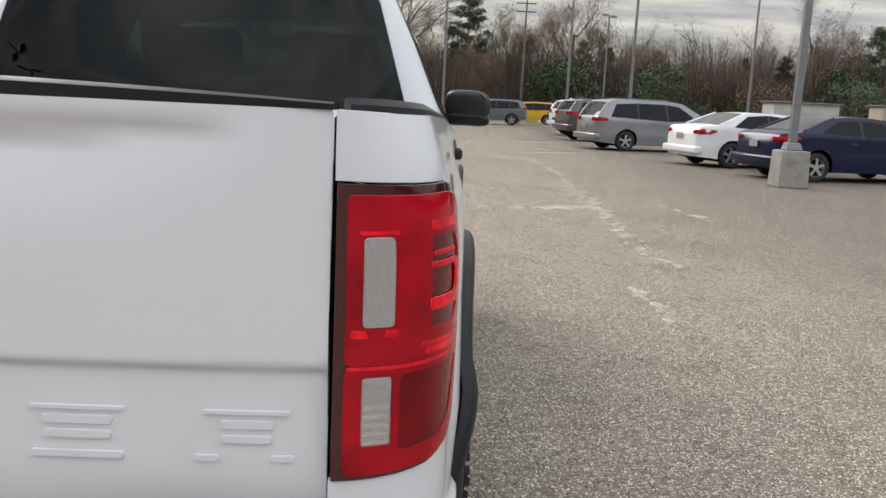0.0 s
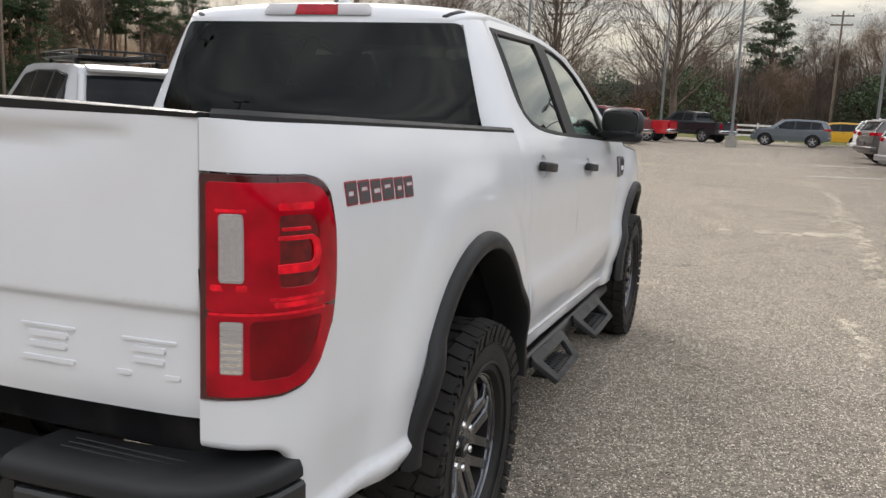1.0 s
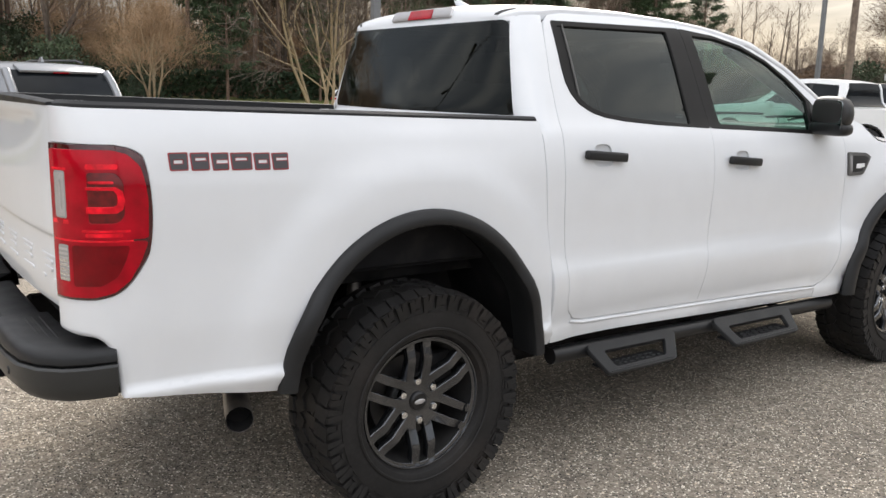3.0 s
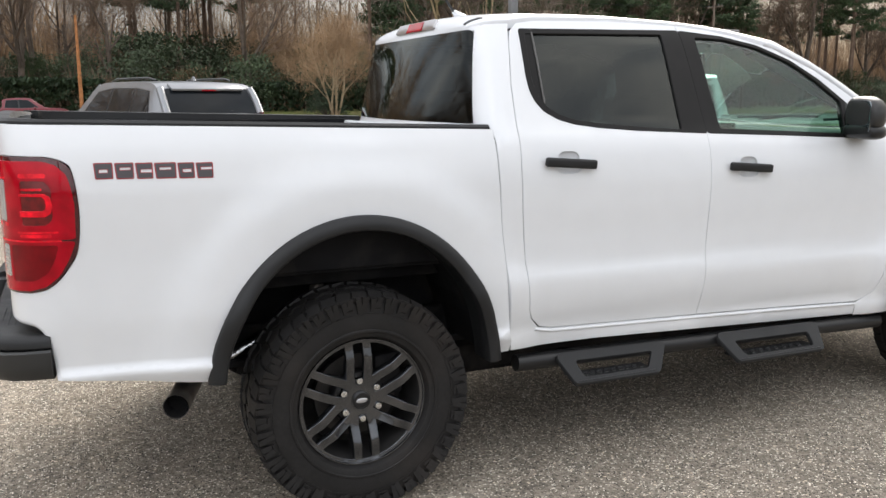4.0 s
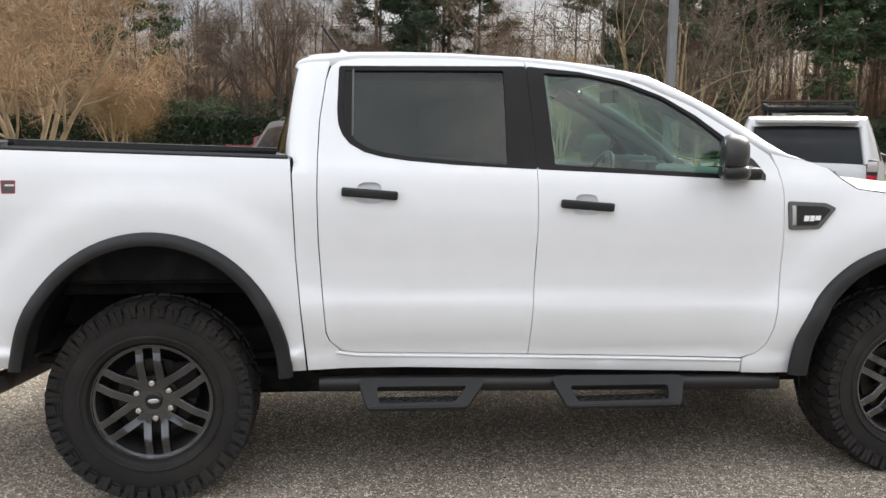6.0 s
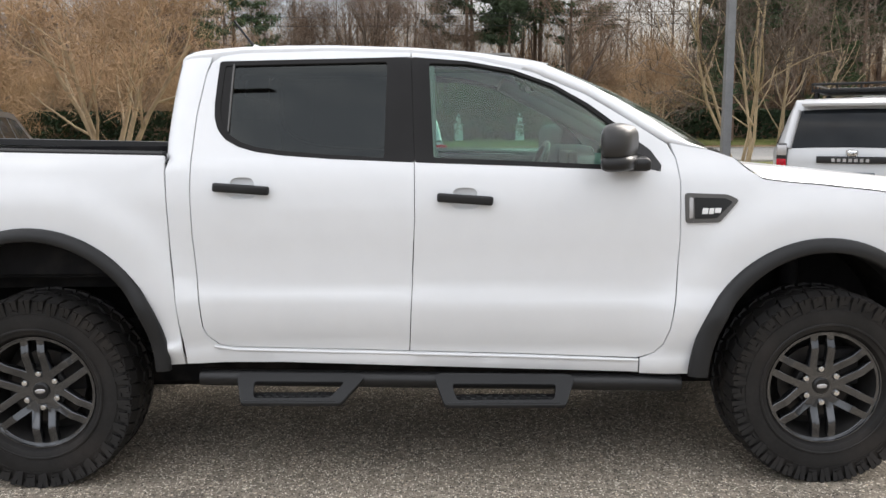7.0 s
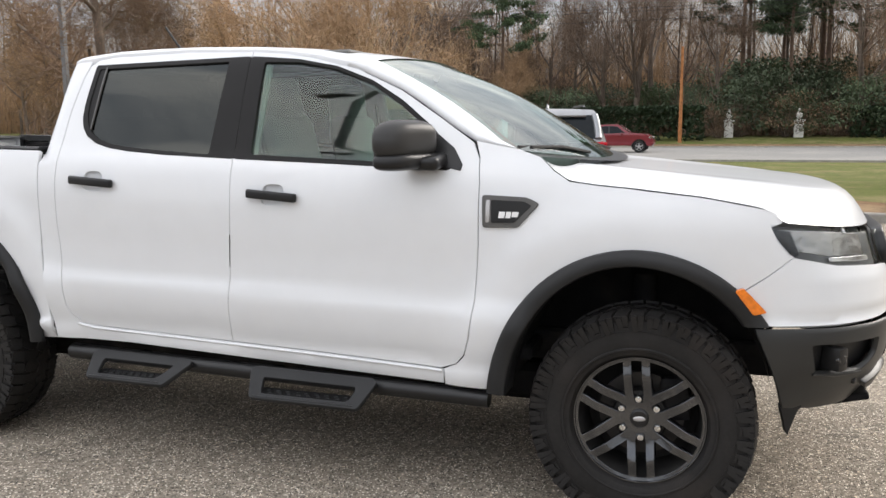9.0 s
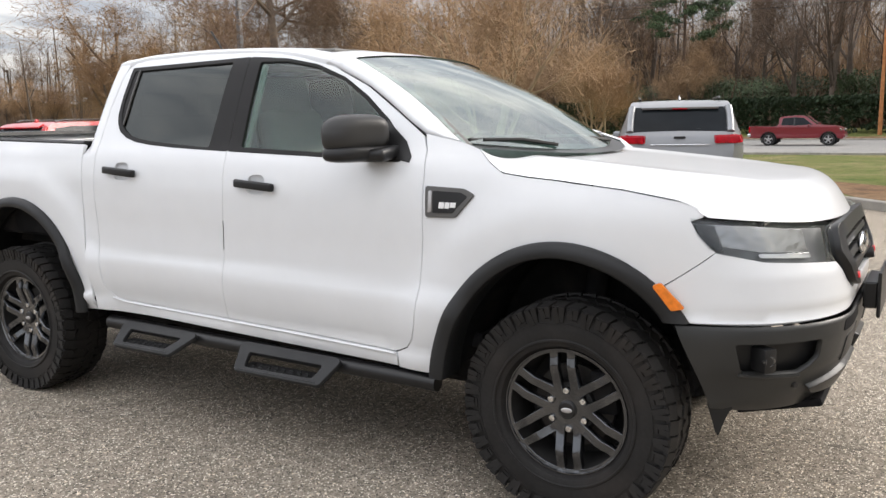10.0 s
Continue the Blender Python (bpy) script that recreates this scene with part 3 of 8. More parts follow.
_zs = [0.38, 0.46, 0.50, 0.535, 0.56, 0.60, 0.64, 0.70, 0.76, 0.79, 0.835, 0.95, 1.05, 1.15, 1.22, 1.28, 1.32, 1.345, 1.36, 1.50, 1.60, 1.70, 1.74, 1.80]
_xs = [0.785, 0.812, 0.834, 0.838, 0.832, 0.843, 0.856, 0.868, 0.873, 0.869, 0.855, 0.854, 0.858, 0.856, 0.848, 0.836, 0.822, 0.808, 0.797, 0.737, 0.694, 0.646, 0.624, 0.575]
_zb = [0.38, 0.50, 0.545, 0.568, 0.592, 0.66, 0.75, 0.85, 0.95] + _zs[12:17] + [1.36, 1.385, 1.40, 1.45]
_xb = [0.785, 0.828, 0.858, 0.866, 0.848, 0.853, 0.861, 0.859, 0.857] + _xs[12:17] + [0.806, 0.788, 0.765, 0.70]
_fine = np.linspace(0.3, 1.9, 801)
_kern = np.exp(-0.5 * (np.arange(-30, 31) * 0.002 / 0.012) ** 2)
_kern /= _kern.sum()
_kern2 = np.exp(-0.5 * (np.arange(-30, 31) * 0.002 / 0.006) ** 2)
_kern2 /= _kern2.sum()
_cab_x = np.convolve(np.pad(np.interp(_fine, _zs, _xs), 30, mode="edge"), _kern, "valid")
_bed_x = np.convolve(np.pad(np.interp(_fine, _zb, _xb), 30, mode="edge"), _kern2, "valid")
REAR_ARCH, FRONT_ARCH = (0.006, 0.46, 0.545, 0.613), (3.200, 0.41, 0.547, 0.606)
RAKE = 0.022
GATE_EDGE = 0.6935
CAB_R = 0.105


def swell(y, z):
    """The haunches over the wheels."""
    s = 0.0
    for yc, zc, a, b in (REAR_ARCH, FRONT_ARCH):
        r = math.hypot((y - yc) / a, (max(z, zc) - zc) / b)
        s += 0.026 / (1 + math.exp((r - 1.27) / 0.05)) if r > 0.5 else 0.026
    return s


def half_width(y, z, bed=False):
    zz = z + RAKE * (y - 0.9)
    return float(np.interp(zz, _fine, _bed_x if bed else _cab_x)) + (swell(y, z) if z < 1.33 else 0.0)


def bed_skin(u, z):
    """The bed's side, round the corner to the tailgate."""
    r, rear = 0.20, -1.105
    if u >= rear + r:
        return half_width(u, z, True), u, z
    a = min((rear + r - u) / r, math.pi / 2)
    x = 0.857 - r + r * max(math.cos(a), 0) ** 0.82 - max(0.0, (rear + r - u) / r - math.pi / 2) * r
    return GATE_EDGE + (x - GATE_EDGE) * (half_width(rear + r, z, True) - GATE_EDGE) / (0.857 - GATE_EDGE), rear + r - r * math.sin(a) ** 0.82, z


def cab_rear(z):
    k = min(max((z - 1.28) / 0.05, 0), 1)
    return (0.42 + (0.52 - 0.42) * k * k * (3 - 2 * k)) + (0.1 * (z - 1.4) if z > 1.4 else 0.0)


def cab_skin(u, z):
    """The cab's side, round the corner to its rear."""
    r, rear = CAB_R, cab_rear(z)
    if u >= rear + r:
        return half_width(u, z), u, z
    a = (rear + r - u) / r
    c = half_width(rear + r, z) - r
    b = min(a, math.pi / 2)
    return c + r * math.cos(b) - max(0.0, a - math.pi / 2) * r, rear + r - r * math.sin(b), z


def rear_face(x, z):
    r, rear = CAB_R, cab_rear(z)
    c = half_width(rear + r, z) - r
    if abs(x) <= c:
        return x, rear - max(0.0, 0.075 - 0.2 * (z - 1.38)) * (1 - (x / c) ** 2), z
    return x, rear + r - math.sqrt(max(r * r - (min(abs(x) - c, r)) ** 2, 0)), z


NOSE_X, NOSE_Y, NOSE_B, NOSE_N = 0.30, 3.25, 0.80, 2.2
_noses = [(0.35, -0.10), (0.42, -0.07), (0.50, -0.01), (0.60, 0.035), (0.70, 0.05), (0.752, 0.05), (0.762, 0.035), (0.82, 0.045), (0.92, 0.03), (0.98, 0.005), (1.10, -0.035), (1.2, -0.07)]


def nose_u(y):
    """Where along the plan a point of that y lies."""
    if y <= NOSE_Y:
        return y
    return NOSE_Y + math.asin(min(((y - NOSE_Y) / NOSE_B), 1.0) ** (NOSE_N / 2)) / (math.pi / 2)


def nose_skin(u, z):
    """The fender's side, round the corner to the grille; u = NOSE_Y + 1 is where the straight front begins."""
    if u <= NOSE_Y:
        return half_width(u, z), u, z
    a = min(u - NOSE_Y, 1.0) * math.pi / 2
    w = half_width(min(3.25 + (u - 3.25) * 0.4, 3.5), z)
    k = min(max((u - 3.45) / 0.35, 0), 1)
    d = float(np.interp(z, [p[0] for p in _noses], [p[1] for p in _noses])) * k * k * (3 - 2 * k)
    ca, sa = max(math.cos(a), 0) ** (2 / NOSE_N), math.sin(a) ** (2 / NOSE_N)
    x, y = NOSE_X + (w - NOSE_X) * ca, NOSE_Y + NOSE_B * sa
    x += d * math.cos(a) * 0.6
    y += d * math.sin(a)
    if u > NOSE_Y + 1:
        x -= (u - NOSE_Y - 1)
    return x, y, z


def arch(spec, ka, kb, z0, z1, n=26):
    """Points over a wheel from the rear foot (height z0) to the front foot (height z1)."""
    yc, zc, a, b = spec[0], spec[1], spec[2] * ka, spec[3] * kb
    s0 = math.asin(max(-1, min(1, (z0 - zc) / b)))
    s1 = math.asin(max(-1, min(1, (z1 - zc) / b)))
    t0, t1 = math.pi - s0, s1
    return [(yc + a * math.cos(t0 + (t1 - t0) * i / n), zc + b * math.sin(t0 + (t1 - t0) * i / n)) for i in range(n + 1)]


LAMP = [(-1.194, 1.302)] + flowing([(-0.96, 1.298), (-0.918, 1.285), (-0.897, 1.25), (-0.885, 1.15), (-0.889, 1.05), (-0.906, 0.98), (-0.936, 0.925), (-0.976, 0.893), (-1.03, 0.880)]) + [(-1.194, 0.872)]
NOTCH = flowing([(-1.194, 0.775), (-1.12, 0.772), (-1.06, 0.770), (-1.03, 0.762), (-1.008, 0.742), (-0.995, 0.71), (-0.985, 0.66), (-0.978, 0.60)], 3)


def beside(path, d):
    """The path moved sideways by d, to its left."""
    out = []
    for i, p in enumerate(path):
        a, b = path[max(i - 1, 0)], path[min(i + 1, len(path) - 1)]
        t = Vector((b[0] - a[0], b[1] - a[1])).normalized()
        out.append((p[0] - t.y * d, p[1] + t.x * d))
    return out


BED_TOP = lambda y: 1.394 - 0.0244 * (y + 1.1)
bed_outline = [(-1.194, 1.394)] + LAMP + beside(NOTCH, 0.020)
bed_outline += arch(REAR_ARCH, 0.94, 0.95, 0.533, 0.50) + [(0.600, 0.505), (0.560, 0.97), (0.542, 1.33), (0.541, BED_TOP(0.54))]
bed_outline += [(y, BED_TOP(y)) for y in (0.3, 0.0, -0.3, -0.6, -0.9)]

door_r = [(1.517, 0.551), (1.1, 0.564), (0.80, 0.573), (0.745, 0.583), (0.70, 0.625), (0.685, 0.66), (0.668, 0.85), (0.655, 1.035), (0.651, 1.2), (0.653, 1.362),
          (0.662, 1.516), (0.688, 1.68), (0.705, 1.73), (0.74, 1.757), (0.82, 1.77), (1.2, 1.781), (1.526, 1.772), (1.543, 1.312), (1.543, 1.1), (1.531, 0.829)]
hole_r = rounded([(0.73, 1.56), (0.739, 1.735), (1.522, 1.749), (1.538, 1.322), (1.2, 1.338), (1.017, 1.352), (0.9104, 1.366), (0.8359, 1.386), (0.779, 1.418), (0.749, 1.455), (0.733, 1.50)], 0.024)
door_f = [(1.522, 0.551), (1.536, 0.829), (1.548, 1.1), (1.548, 1.312), (1.533, 1.772), (1.70, 1.757), (1.82, 1.737), (2.04, 1.683), (2.25, 1.592), (2.42, 1.487),
          (2.572, 1.388), (2.60, 1.33), (2.611, 1.236), (2.611, 1.0), (2.60, 0.80), (2.577, 0.645), (2.555, 0.58), (2.52, 0.54), (2.456, 0.516), (2.0, 0.535)]
hole_f = rounded([(1.5395, 1.749), (1.5545, 1.322), (2.0, 1.305), (2.49, 1.283), (2.52, 1.325), (2.40, 1.447), (2.262, 1.552), (2.121, 1.634), (1.95, 1.697), (1.76, 1.733)], 0.012, 2)
trim_r = rounded([(0.73, 1.56), (0.739, 1.735), (1.529, 1.752), (1.546, 1.322), (1.2, 1.338), (1.017, 1.352), (0.9104, 1.366), (0.8359, 1.386), (0.779, 1.418), (0.749, 1.455), (0.733, 1.50)], 0.012)
trim_f = rounded([(1.5322, 1.752), (1.5475, 1.322), (2.0, 1.305), (2.49, 1.283), (2.52, 1.325), (2.40, 1.447), (2.262, 1.552), (2.121, 1.634), (1.95, 1.697), (1.76, 1.733)], 0.012, 2)
glass_r = rounded([(0.752, 1.56), (0.761, 1.717), (1.432, 1.732), (1.424, 1.338), (1.2, 1.353), (1.017, 1.368), (0.9104, 1.384), (0.8466, 1.403), (0.799, 1.432), (0.771, 1.468), (0.756, 1.51)], 0.012)
glass_f = rounded([(1.604, 1.725), (1.622, 1.339), (2.0, 1.322), (2.352, 1.306), (2.368, 1.45), (2.25, 1.541), (2.121, 1.621), (1.95, 1.684), (1.77, 1.719)], 0.012, 2)

def window_side(z):
    """Where the cab's corner meets the edge of the rear window."""
    x, rear = 0.6925 - 0.2933 * (z - 1.372), cab_rear(z)
    c = half_width(rear + CAB_R, z) - CAB_R
    return rear + CAB_R - CAB_R * math.acos(max(-1.0, min(1.0, (x - c) / CAB_R)))


cab_frame = [(0.609, 0.507), (0.566, 0.97), (0.549, 1.345), (0.538, 1.362)] + [(window_side(z), z) for z in (1.37, 1.41, 1.45, 1.50, 1.56, 1.62, 1.67, 1.71, 1.735)] + [(0.60, 1.748), (0.65, 1.752), (0.70, 1.754),
             (0.682, 1.68), (0.656, 1.516), (0.647, 1.362), (0.645, 1.2), (0.649, 1.035), (0.662, 0.85), (0.679, 0.66), (0.694, 0.622), (0.74, 0.577), (0.80, 0.567), (1.1, 0.558), (1.52, 0.545), (2.0, 0.529), (2.464, 0.509),
             (2.464, 0.452), (2.0, 0.468), (1.54, 0.485), (1.0, 0.505)]
HOOD_LINE = [(2.836, 1.338), (2.89, 1.29), (2.95, 1.252), (3.05, 1.239), (3.182, 1.228), (3.30, 1.215), (3.41, 1.203), (3.50, 1.187), (3.59, 1.170), (3.636, 1.160), (3.662, 1.146), (3.682, 1.120)]
fender = [(2.471, 0.447), (2.471, 0.512), (2.523, 0.535), (2.560, 0.575), (2.583, 0.643), (2.606, 0.80), (2.617, 1.0), (2.617, 1.236), (2.606, 1.333), (2.585, 1.393), (2.66, 1.378), (2.75, 1.362)]
fender += [(nose_u(y), z - 0.005) for y, z in HOOD_LINE]
fender += [(nose_u(y), z) for y, z in ((3.655, 1.106), (3.640, 1.100), (3.66, 1.06), (3.70, 1.01), (3.715, 0.998), (3.572, 0.893), (3.535, 0.868))]
fender += [(nose_u(y), z) for y, z in reversed(arch(FRONT_ARCH, 0.94, 0.95, 0.45, 0.86))]

CREASE = [(u, z - RAKE * (u - 0.9)) for u in list(np.arange(-0.97, -0.44, 0.03)) + [0.47, 0.50, 0.53, 0.56] for z in (0.545, 0.556, 0.566, 0.574, 0.582, 0.592, 0.604)]
for side in (False, True):
    # rolled edge of the bed panel round the bumper
    rolled = []
    for k in range(7):
        f = math.pi / 2 * k / 6
        for p in beside(NOTCH, 0.0205 - 0.019 * math.sin(f)):
            q, e = Vector(bed_skin(*p)), 0.004
            nn = (Vector(bed_skin(p[0] + e, p[1])) - Vector(bed_skin(p[0] - e, p[1]))).cross(Vector(bed_skin(p[0], p[1] + e)) - Vector(bed_skin(p[0], p[1] - e))).normalized()
            q = q - nn * 0.019 * (1 - math.cos(f))
            rolled.append((-q.x if side else q.x, q.y, q.z))
    n = len(NOTCH)
    mesh_object("bed_edge", rolled, [(k * n + i, k * n + i + 1, k * n + n + i + 1, k * n + n + i) for k in range(6) for i in range(n - 1)], PAINT, truck)
    tube("sill_edge", [((-1 if side else 1) * (half_width(y, z - 0.008) - 0.001), y, z - 0.008) for y, z in ((0.72, 0.583), (0.80, 0.567), (1.1, 0.558), (1.52, 0.545), (2.0, 0.529), (2.42, 0.513), (2.46, 0.512))], 0.007, PAINT, truck, 8)
    panel("bed_side", bed_outline, bed_skin, PAINT, truck, mirror=side, extra=CREASE, label="" if side else "white pickup bed side panel")
    panel("cab_frame", cab_frame, cab_skin, PAINT, truck, mirror=side)
    panel("fender", fender, nose_skin, PAINT, truck, mirror=side)
    for nm, out, hole, gl, gm, hy, hz, trim in (("rear_door", door_r, hole_r, glass_r, GLASSDARK, 0.856, 1.222, trim_r), ("front_door", door_f, hole_f, glass_f, GLASS, 1.748, 1.177, trim_f)):
        s = -1 if side else 1
        cup = [(hy + 0.058 * math.copysign(abs(math.cos(a)) ** 0.6, math.cos(a)) * (1 if math.sin(a) < 0 else 0.86), hz + (0.045 if math.sin(a) > 0 else 0.042) * math.copysign(abs(math.sin(a)) ** 0.62, math.sin(a))) for a in np.linspace(0, 2 * math.pi, 32, endpoint=False)]
        d = panel(nm, out, cab_skin, PAINT, truck, holes=[hole, cup], mirror=side)
        panel("window_trim", trim, cab_skin, WINDOWTRIM, d, holes=[gl], mirror=side, off=0.002, thick=0.03, lip=0.001, step=0.03)
        panel("window_glass", gl, cab_skin, gm, d, mirror=side, off=-0.007, thick=0.004, lip=0.002)
        if nm == "rear_door":
            panel("window_divider", [(0.788, 1.452), (0.793, 1.447), (0.799, 1.722), (0.794, 1.722)], cab_skin, STEPEDGE, d, mirror=side, off=0.0035, thick=0.008, lip=0.001, step=0.04)
            panel("window_blank", [(0.752, 1.51), (0.765, 1.472), (0.789, 1.446), (0.795, 1.722), (0.756, 1.722)], cab_skin, WINDOWTRIM, d, mirror=side, off=-0.002, thick=0.004, lip=0.001, step=0.04)
        # door handle: grip bar with a scooped cup behind it
        x = half_width(hy, hz)
        bm = box_bm((0.026, 0.225, 0.036), (0, 0, 0), 0.011, 3)
        for v in bm.verts:
            v.co.x += 0.012 - 0.9 * (v.co.y) ** 2
        bmesh.ops.transform(bm, matrix=Matrix.Translation((s * (x + 0.016), hy, hz)) @ Matrix.Rotation(-0.075, 4, "X") @ Matrix.Diagonal((s, 1, 1, 1)), verts=bm.verts)
        part("door_handle", bm, PLASTIC, d, "black plastic door handle", smooth=True, angle=40)

        def scoop(u, z, hy=hy, hz=hz):
            q = cab_skin(u, z)
            r = math.hypot((u - hy) / 0.06, (z - hz) / 0.047)
            return q[0] - 0.0005 - 0.019 * max(0.0, 1 - 0.6 * r * r) ** 0.8, u, z
        panel("handle_cup", cup, scoop, PAINT, d, mirror=side, step=0.012, thick=0.002, lip=0.0)

    # tail lamp: dark edge, red lenses, light guides, clear windows
    inner = [(-1.191, 1.297)] + [(u - 0.004, z + (0.003 if z < 1.0 else -0.004)) for u, z in LAMP[1:-1]] + [(-1.191, 0.877)]
    lamp = panel("tail_lamp", inner, bed_skin, LENSDARK, truck, mirror=side, off=0.004, thick=0.03, step=0.03, label="red tail lamp with clear reversing windows")
    up = [(-1.178, 1.283), (-0.968, 1.281), (-0.932, 1.270), (-0.910, 1.24), (-0.899, 1.15), (-0.902, 1.047), (-1.178, 1.047)]
    well = [(-1.040, 1.090), (-0.962, 1.090), (-0.945, 1.11), (-0.945, 1.20), (-0.962, 1.225), (-1.040, 1.225)]
    panel("upper_lens", rounded(up, 0.010), bed_skin, LENSRED, lamp, holes=[rounded([(-1.1580, 1.100), (-1.1580, 1.228), (-1.1090, 1.228), (-1.1090, 1.100)], 0.010), rounded(well, 0.012)], mirror=side, off=0.009, thick=0.006, step=0.025)
    lo = [(-1.178, 1.040), (-0.903, 1.040), (-0.916, 0.985), (-0.941, 0.934), (-0.978, 0.903), (-1.032, 0.890), (-1.178, 0.885)]
    deep = [(-1.098, 0.916), (-1.01, 0.920), (-0.968, 0.945), (-0.948, 0.985), (-0.936, 1.031), (-1.098, 1.031)]
    panel("lower_lens", rounded(lo, 0.010), bed_skin, LENSRED, lamp, holes=[rounded([(-1.1560, 0.928), (-1.1560, 1.030), (-1.1100, 1.030), (-1.1100, 0.928)], 0.006), rounded(deep, 0.012)], mirror=side, off=0.009, thick=0.006, step=0.025)
    panel("dark_reflector", rounded(deep, 0.012), bed_skin, LENSDEEP, lamp, mirror=side, off=0.0075, thick=0.004, step=0.025)
    panel("lens_seam", [(-1.175, 1.0405), (-0.93, 1.0405), (-0.93, 1.0445), (-1.175, 1.0445)], bed_skin, LENSBRIGHT, lamp, mirror=side, off=0.0095, thick=0.004, step=0.03)
    panel("lamp_well", rounded(well, 0.012), bed_skin, LENSBLACK, lamp, mirror=side, off=0.0065, thick=0.003, step=0.025)
    rw = panel("reversing_window", rounded([(-1.1560, 1.102), (-1.1560, 1.226), (-1.1110, 1.226), (-1.1110, 1.102)], 0.008), bed_skin, LENSEDGE, lamp, mirror=side, off=0.0095, thick=0.006, step=0.02)
    panel("frosted_pane", rounded([(-1.1535, 1.106), (-1.1535, 1.2235), (-1.1135, 1.2235), (-1.1135, 1.106)], 0.006), bed_skin, LENSGREY, rw, mirror=side, off=0.0102, thick=0.003, step=0.02)
    rf = panel("clear_window", rounded([(-1.1540, 0.930), (-1.1540, 1.028), (-1.1120, 1.028), (-1.1120, 0.930)], 0.005), bed_skin, LENSEDGE, lamp, mirror=side, off=0.0085, thick=0.006, step=0.02)
    for k in range(15):
        z0 = 0.9325 + 0.0063 * k
        panel("clear_reflector", rounded([(-1.1515, z0), (-1.1515, z0 + 0.0054), (-1.1145, z0 + 0.0054), (-1.1145, z0)], 0.0015, 2), bed_skin, (LENSGREY if k % 2 else CHROME) if k < 10 else (LENSGREY if k % 2 else LENSEDGE), rf, mirror=side, off=0.0095 + 0.0006 * (k % 2), thick=0.003, step=0.02)
    for z0, z1, u0, u1 in ((1.233, 1.246, -1.04, -0.957), (1.054, 1.064, -1.05, -0.953), (1.0865, 1.0975, -1.172, -1.104), (1.2300, 1.2355, -1.162, -1.104), (1.0665, 1.0725, -1.06, -0.935), (1.196, 1.201, -1.035, -0.97)):
        panel("light_guide", rounded([(u0, z0), (u1, z0), (u1, z1), (u0, z1)], 0.005, 2), bed_skin, LENSBRIGHT, lamp, mirror=side, off=0.0105, thick=0.003, step=0.03)
    hook = [(-1.043, 1.118), (-0.965, 1.118), (-0.950, 1.128), (-0.945, 1.15), (-0.950, 1.176), (-0.965, 1.186), (-1.043, 1.186), (-1.043, 1.180), (-0.970, 1.179), (-0.962, 1.168), (-0.960, 1.152), (-0.963, 1.139), (-0.972, 1.134), (-1.043, 1.134)]
    panel("light_guide", hook, bed_skin, LENSBRIGHT, lamp, mirror=side, off=0.0115, thick=0.004, step=0.012)

    # wheel flares
    s = -1 if side else 1
    for spec, ka, kb, z0, z1 in ((REAR_ARCH, 0.482 / 0.54, 0.556 / 0.61, 0.535, 0.488), (FRONT_ARCH, 0.468 / 0.547, 0.547 / 0.606, 0.452, 0.760)):
        o, i = arch(spec, 1, 1, z0, z1, 40), arch(spec, ka, kb, z0, z1, 40)
        verts, faces = [], []
        for (yo, zo), (yi, zi) in zip(o, i):
            xo = half_width(yo, max(zo, 0.64))
            if yo > NOSE_Y:
                xo = nose_skin(nose_u(yo), zo)[0] + 0.004
            prof = [(0.0, xo - 0.004), (0.03, xo + 0.012), (0.12, xo + 0.021), (0.45, xo + 0.030), (0.80, xo + 0.033), (0.93, xo + 0.029), (1.0, xo + 0.018), (1.0, xo - 0.03), (1.0, xo - 0.10)]
            for f, x in prof:
                verts.append((s * x, yo + (yi - yo) * f, zo + (zi - zo) * f))
        m = 9
        for k in range(40):
            for j in range(m - 1):
                q = (k * m + j, k * m + j + 1, (k + 1) * m + j + 1, (k + 1) * m + j)
                faces.append(q if side else tuple(reversed(q)))
        for k in (0, 40):
            faces.append(tuple(k * m + j for j in range(m)))
        f = mesh_object("wheel_flare", verts, faces, PLASTIC, truck, "black textured wheel arch flare")
        f.data.set_sharp_from_angle(angle=radians(40))

        # liner: a dark shell over the wheel
        verts, faces = [], []
        yc, zc = spec[0], spec[1]
        lin = arch(spec, ka * 1.01, kb * 1.01, z0 + 0.03, 0.52, 24)
        for k, (y, z) in enumerate(lin):
            verts += [(s * 0.80, y, z), (s * 0.40, y, z)]
        for k in range(24):
            faces.append((2 * k, 2 * k + 1, 2 * k + 3, 2 * k + 2))
        faces.append(tuple(2 * k + 1 for k in range(25)))
        mesh_object("wheel_well_liner", verts, faces, DARK, truck, smooth=False)

# tailgate
def gate_crown(x):
    """The gate bows out rearwards in the middle."""
    return 0.030 * max(0.0, 1 - (x / 0.69) ** 2)


def gate_skin(x, z):
    y = -1.105
    k = max(0.0, 1 - (abs(x) / 0.66) ** 2.2)
    d, a = 1.388 - z, 0.060 * k + 0.004                                            # lip along the top, hollowed out below
    f = min(max(d / a, 0.0), 1.0)
    f = f * f * (3 - 2 * f) if d < a else max(0.0, 1 - (d - a) / 0.17) ** 2
    y += 0.027 * k * f
    y += -0.013 / (1 + math.exp(-(z - 1.036) / 0.0032)) + 0.013                    # ledge across the gate
    y += 0.008 * max(0, (abs(x) - 0.60) / 0.1) ** 2
    y += 0.007 * max(0, (0.885 - z) / 0.05) ** 1.5
    return x, y - gate_crown(x), z


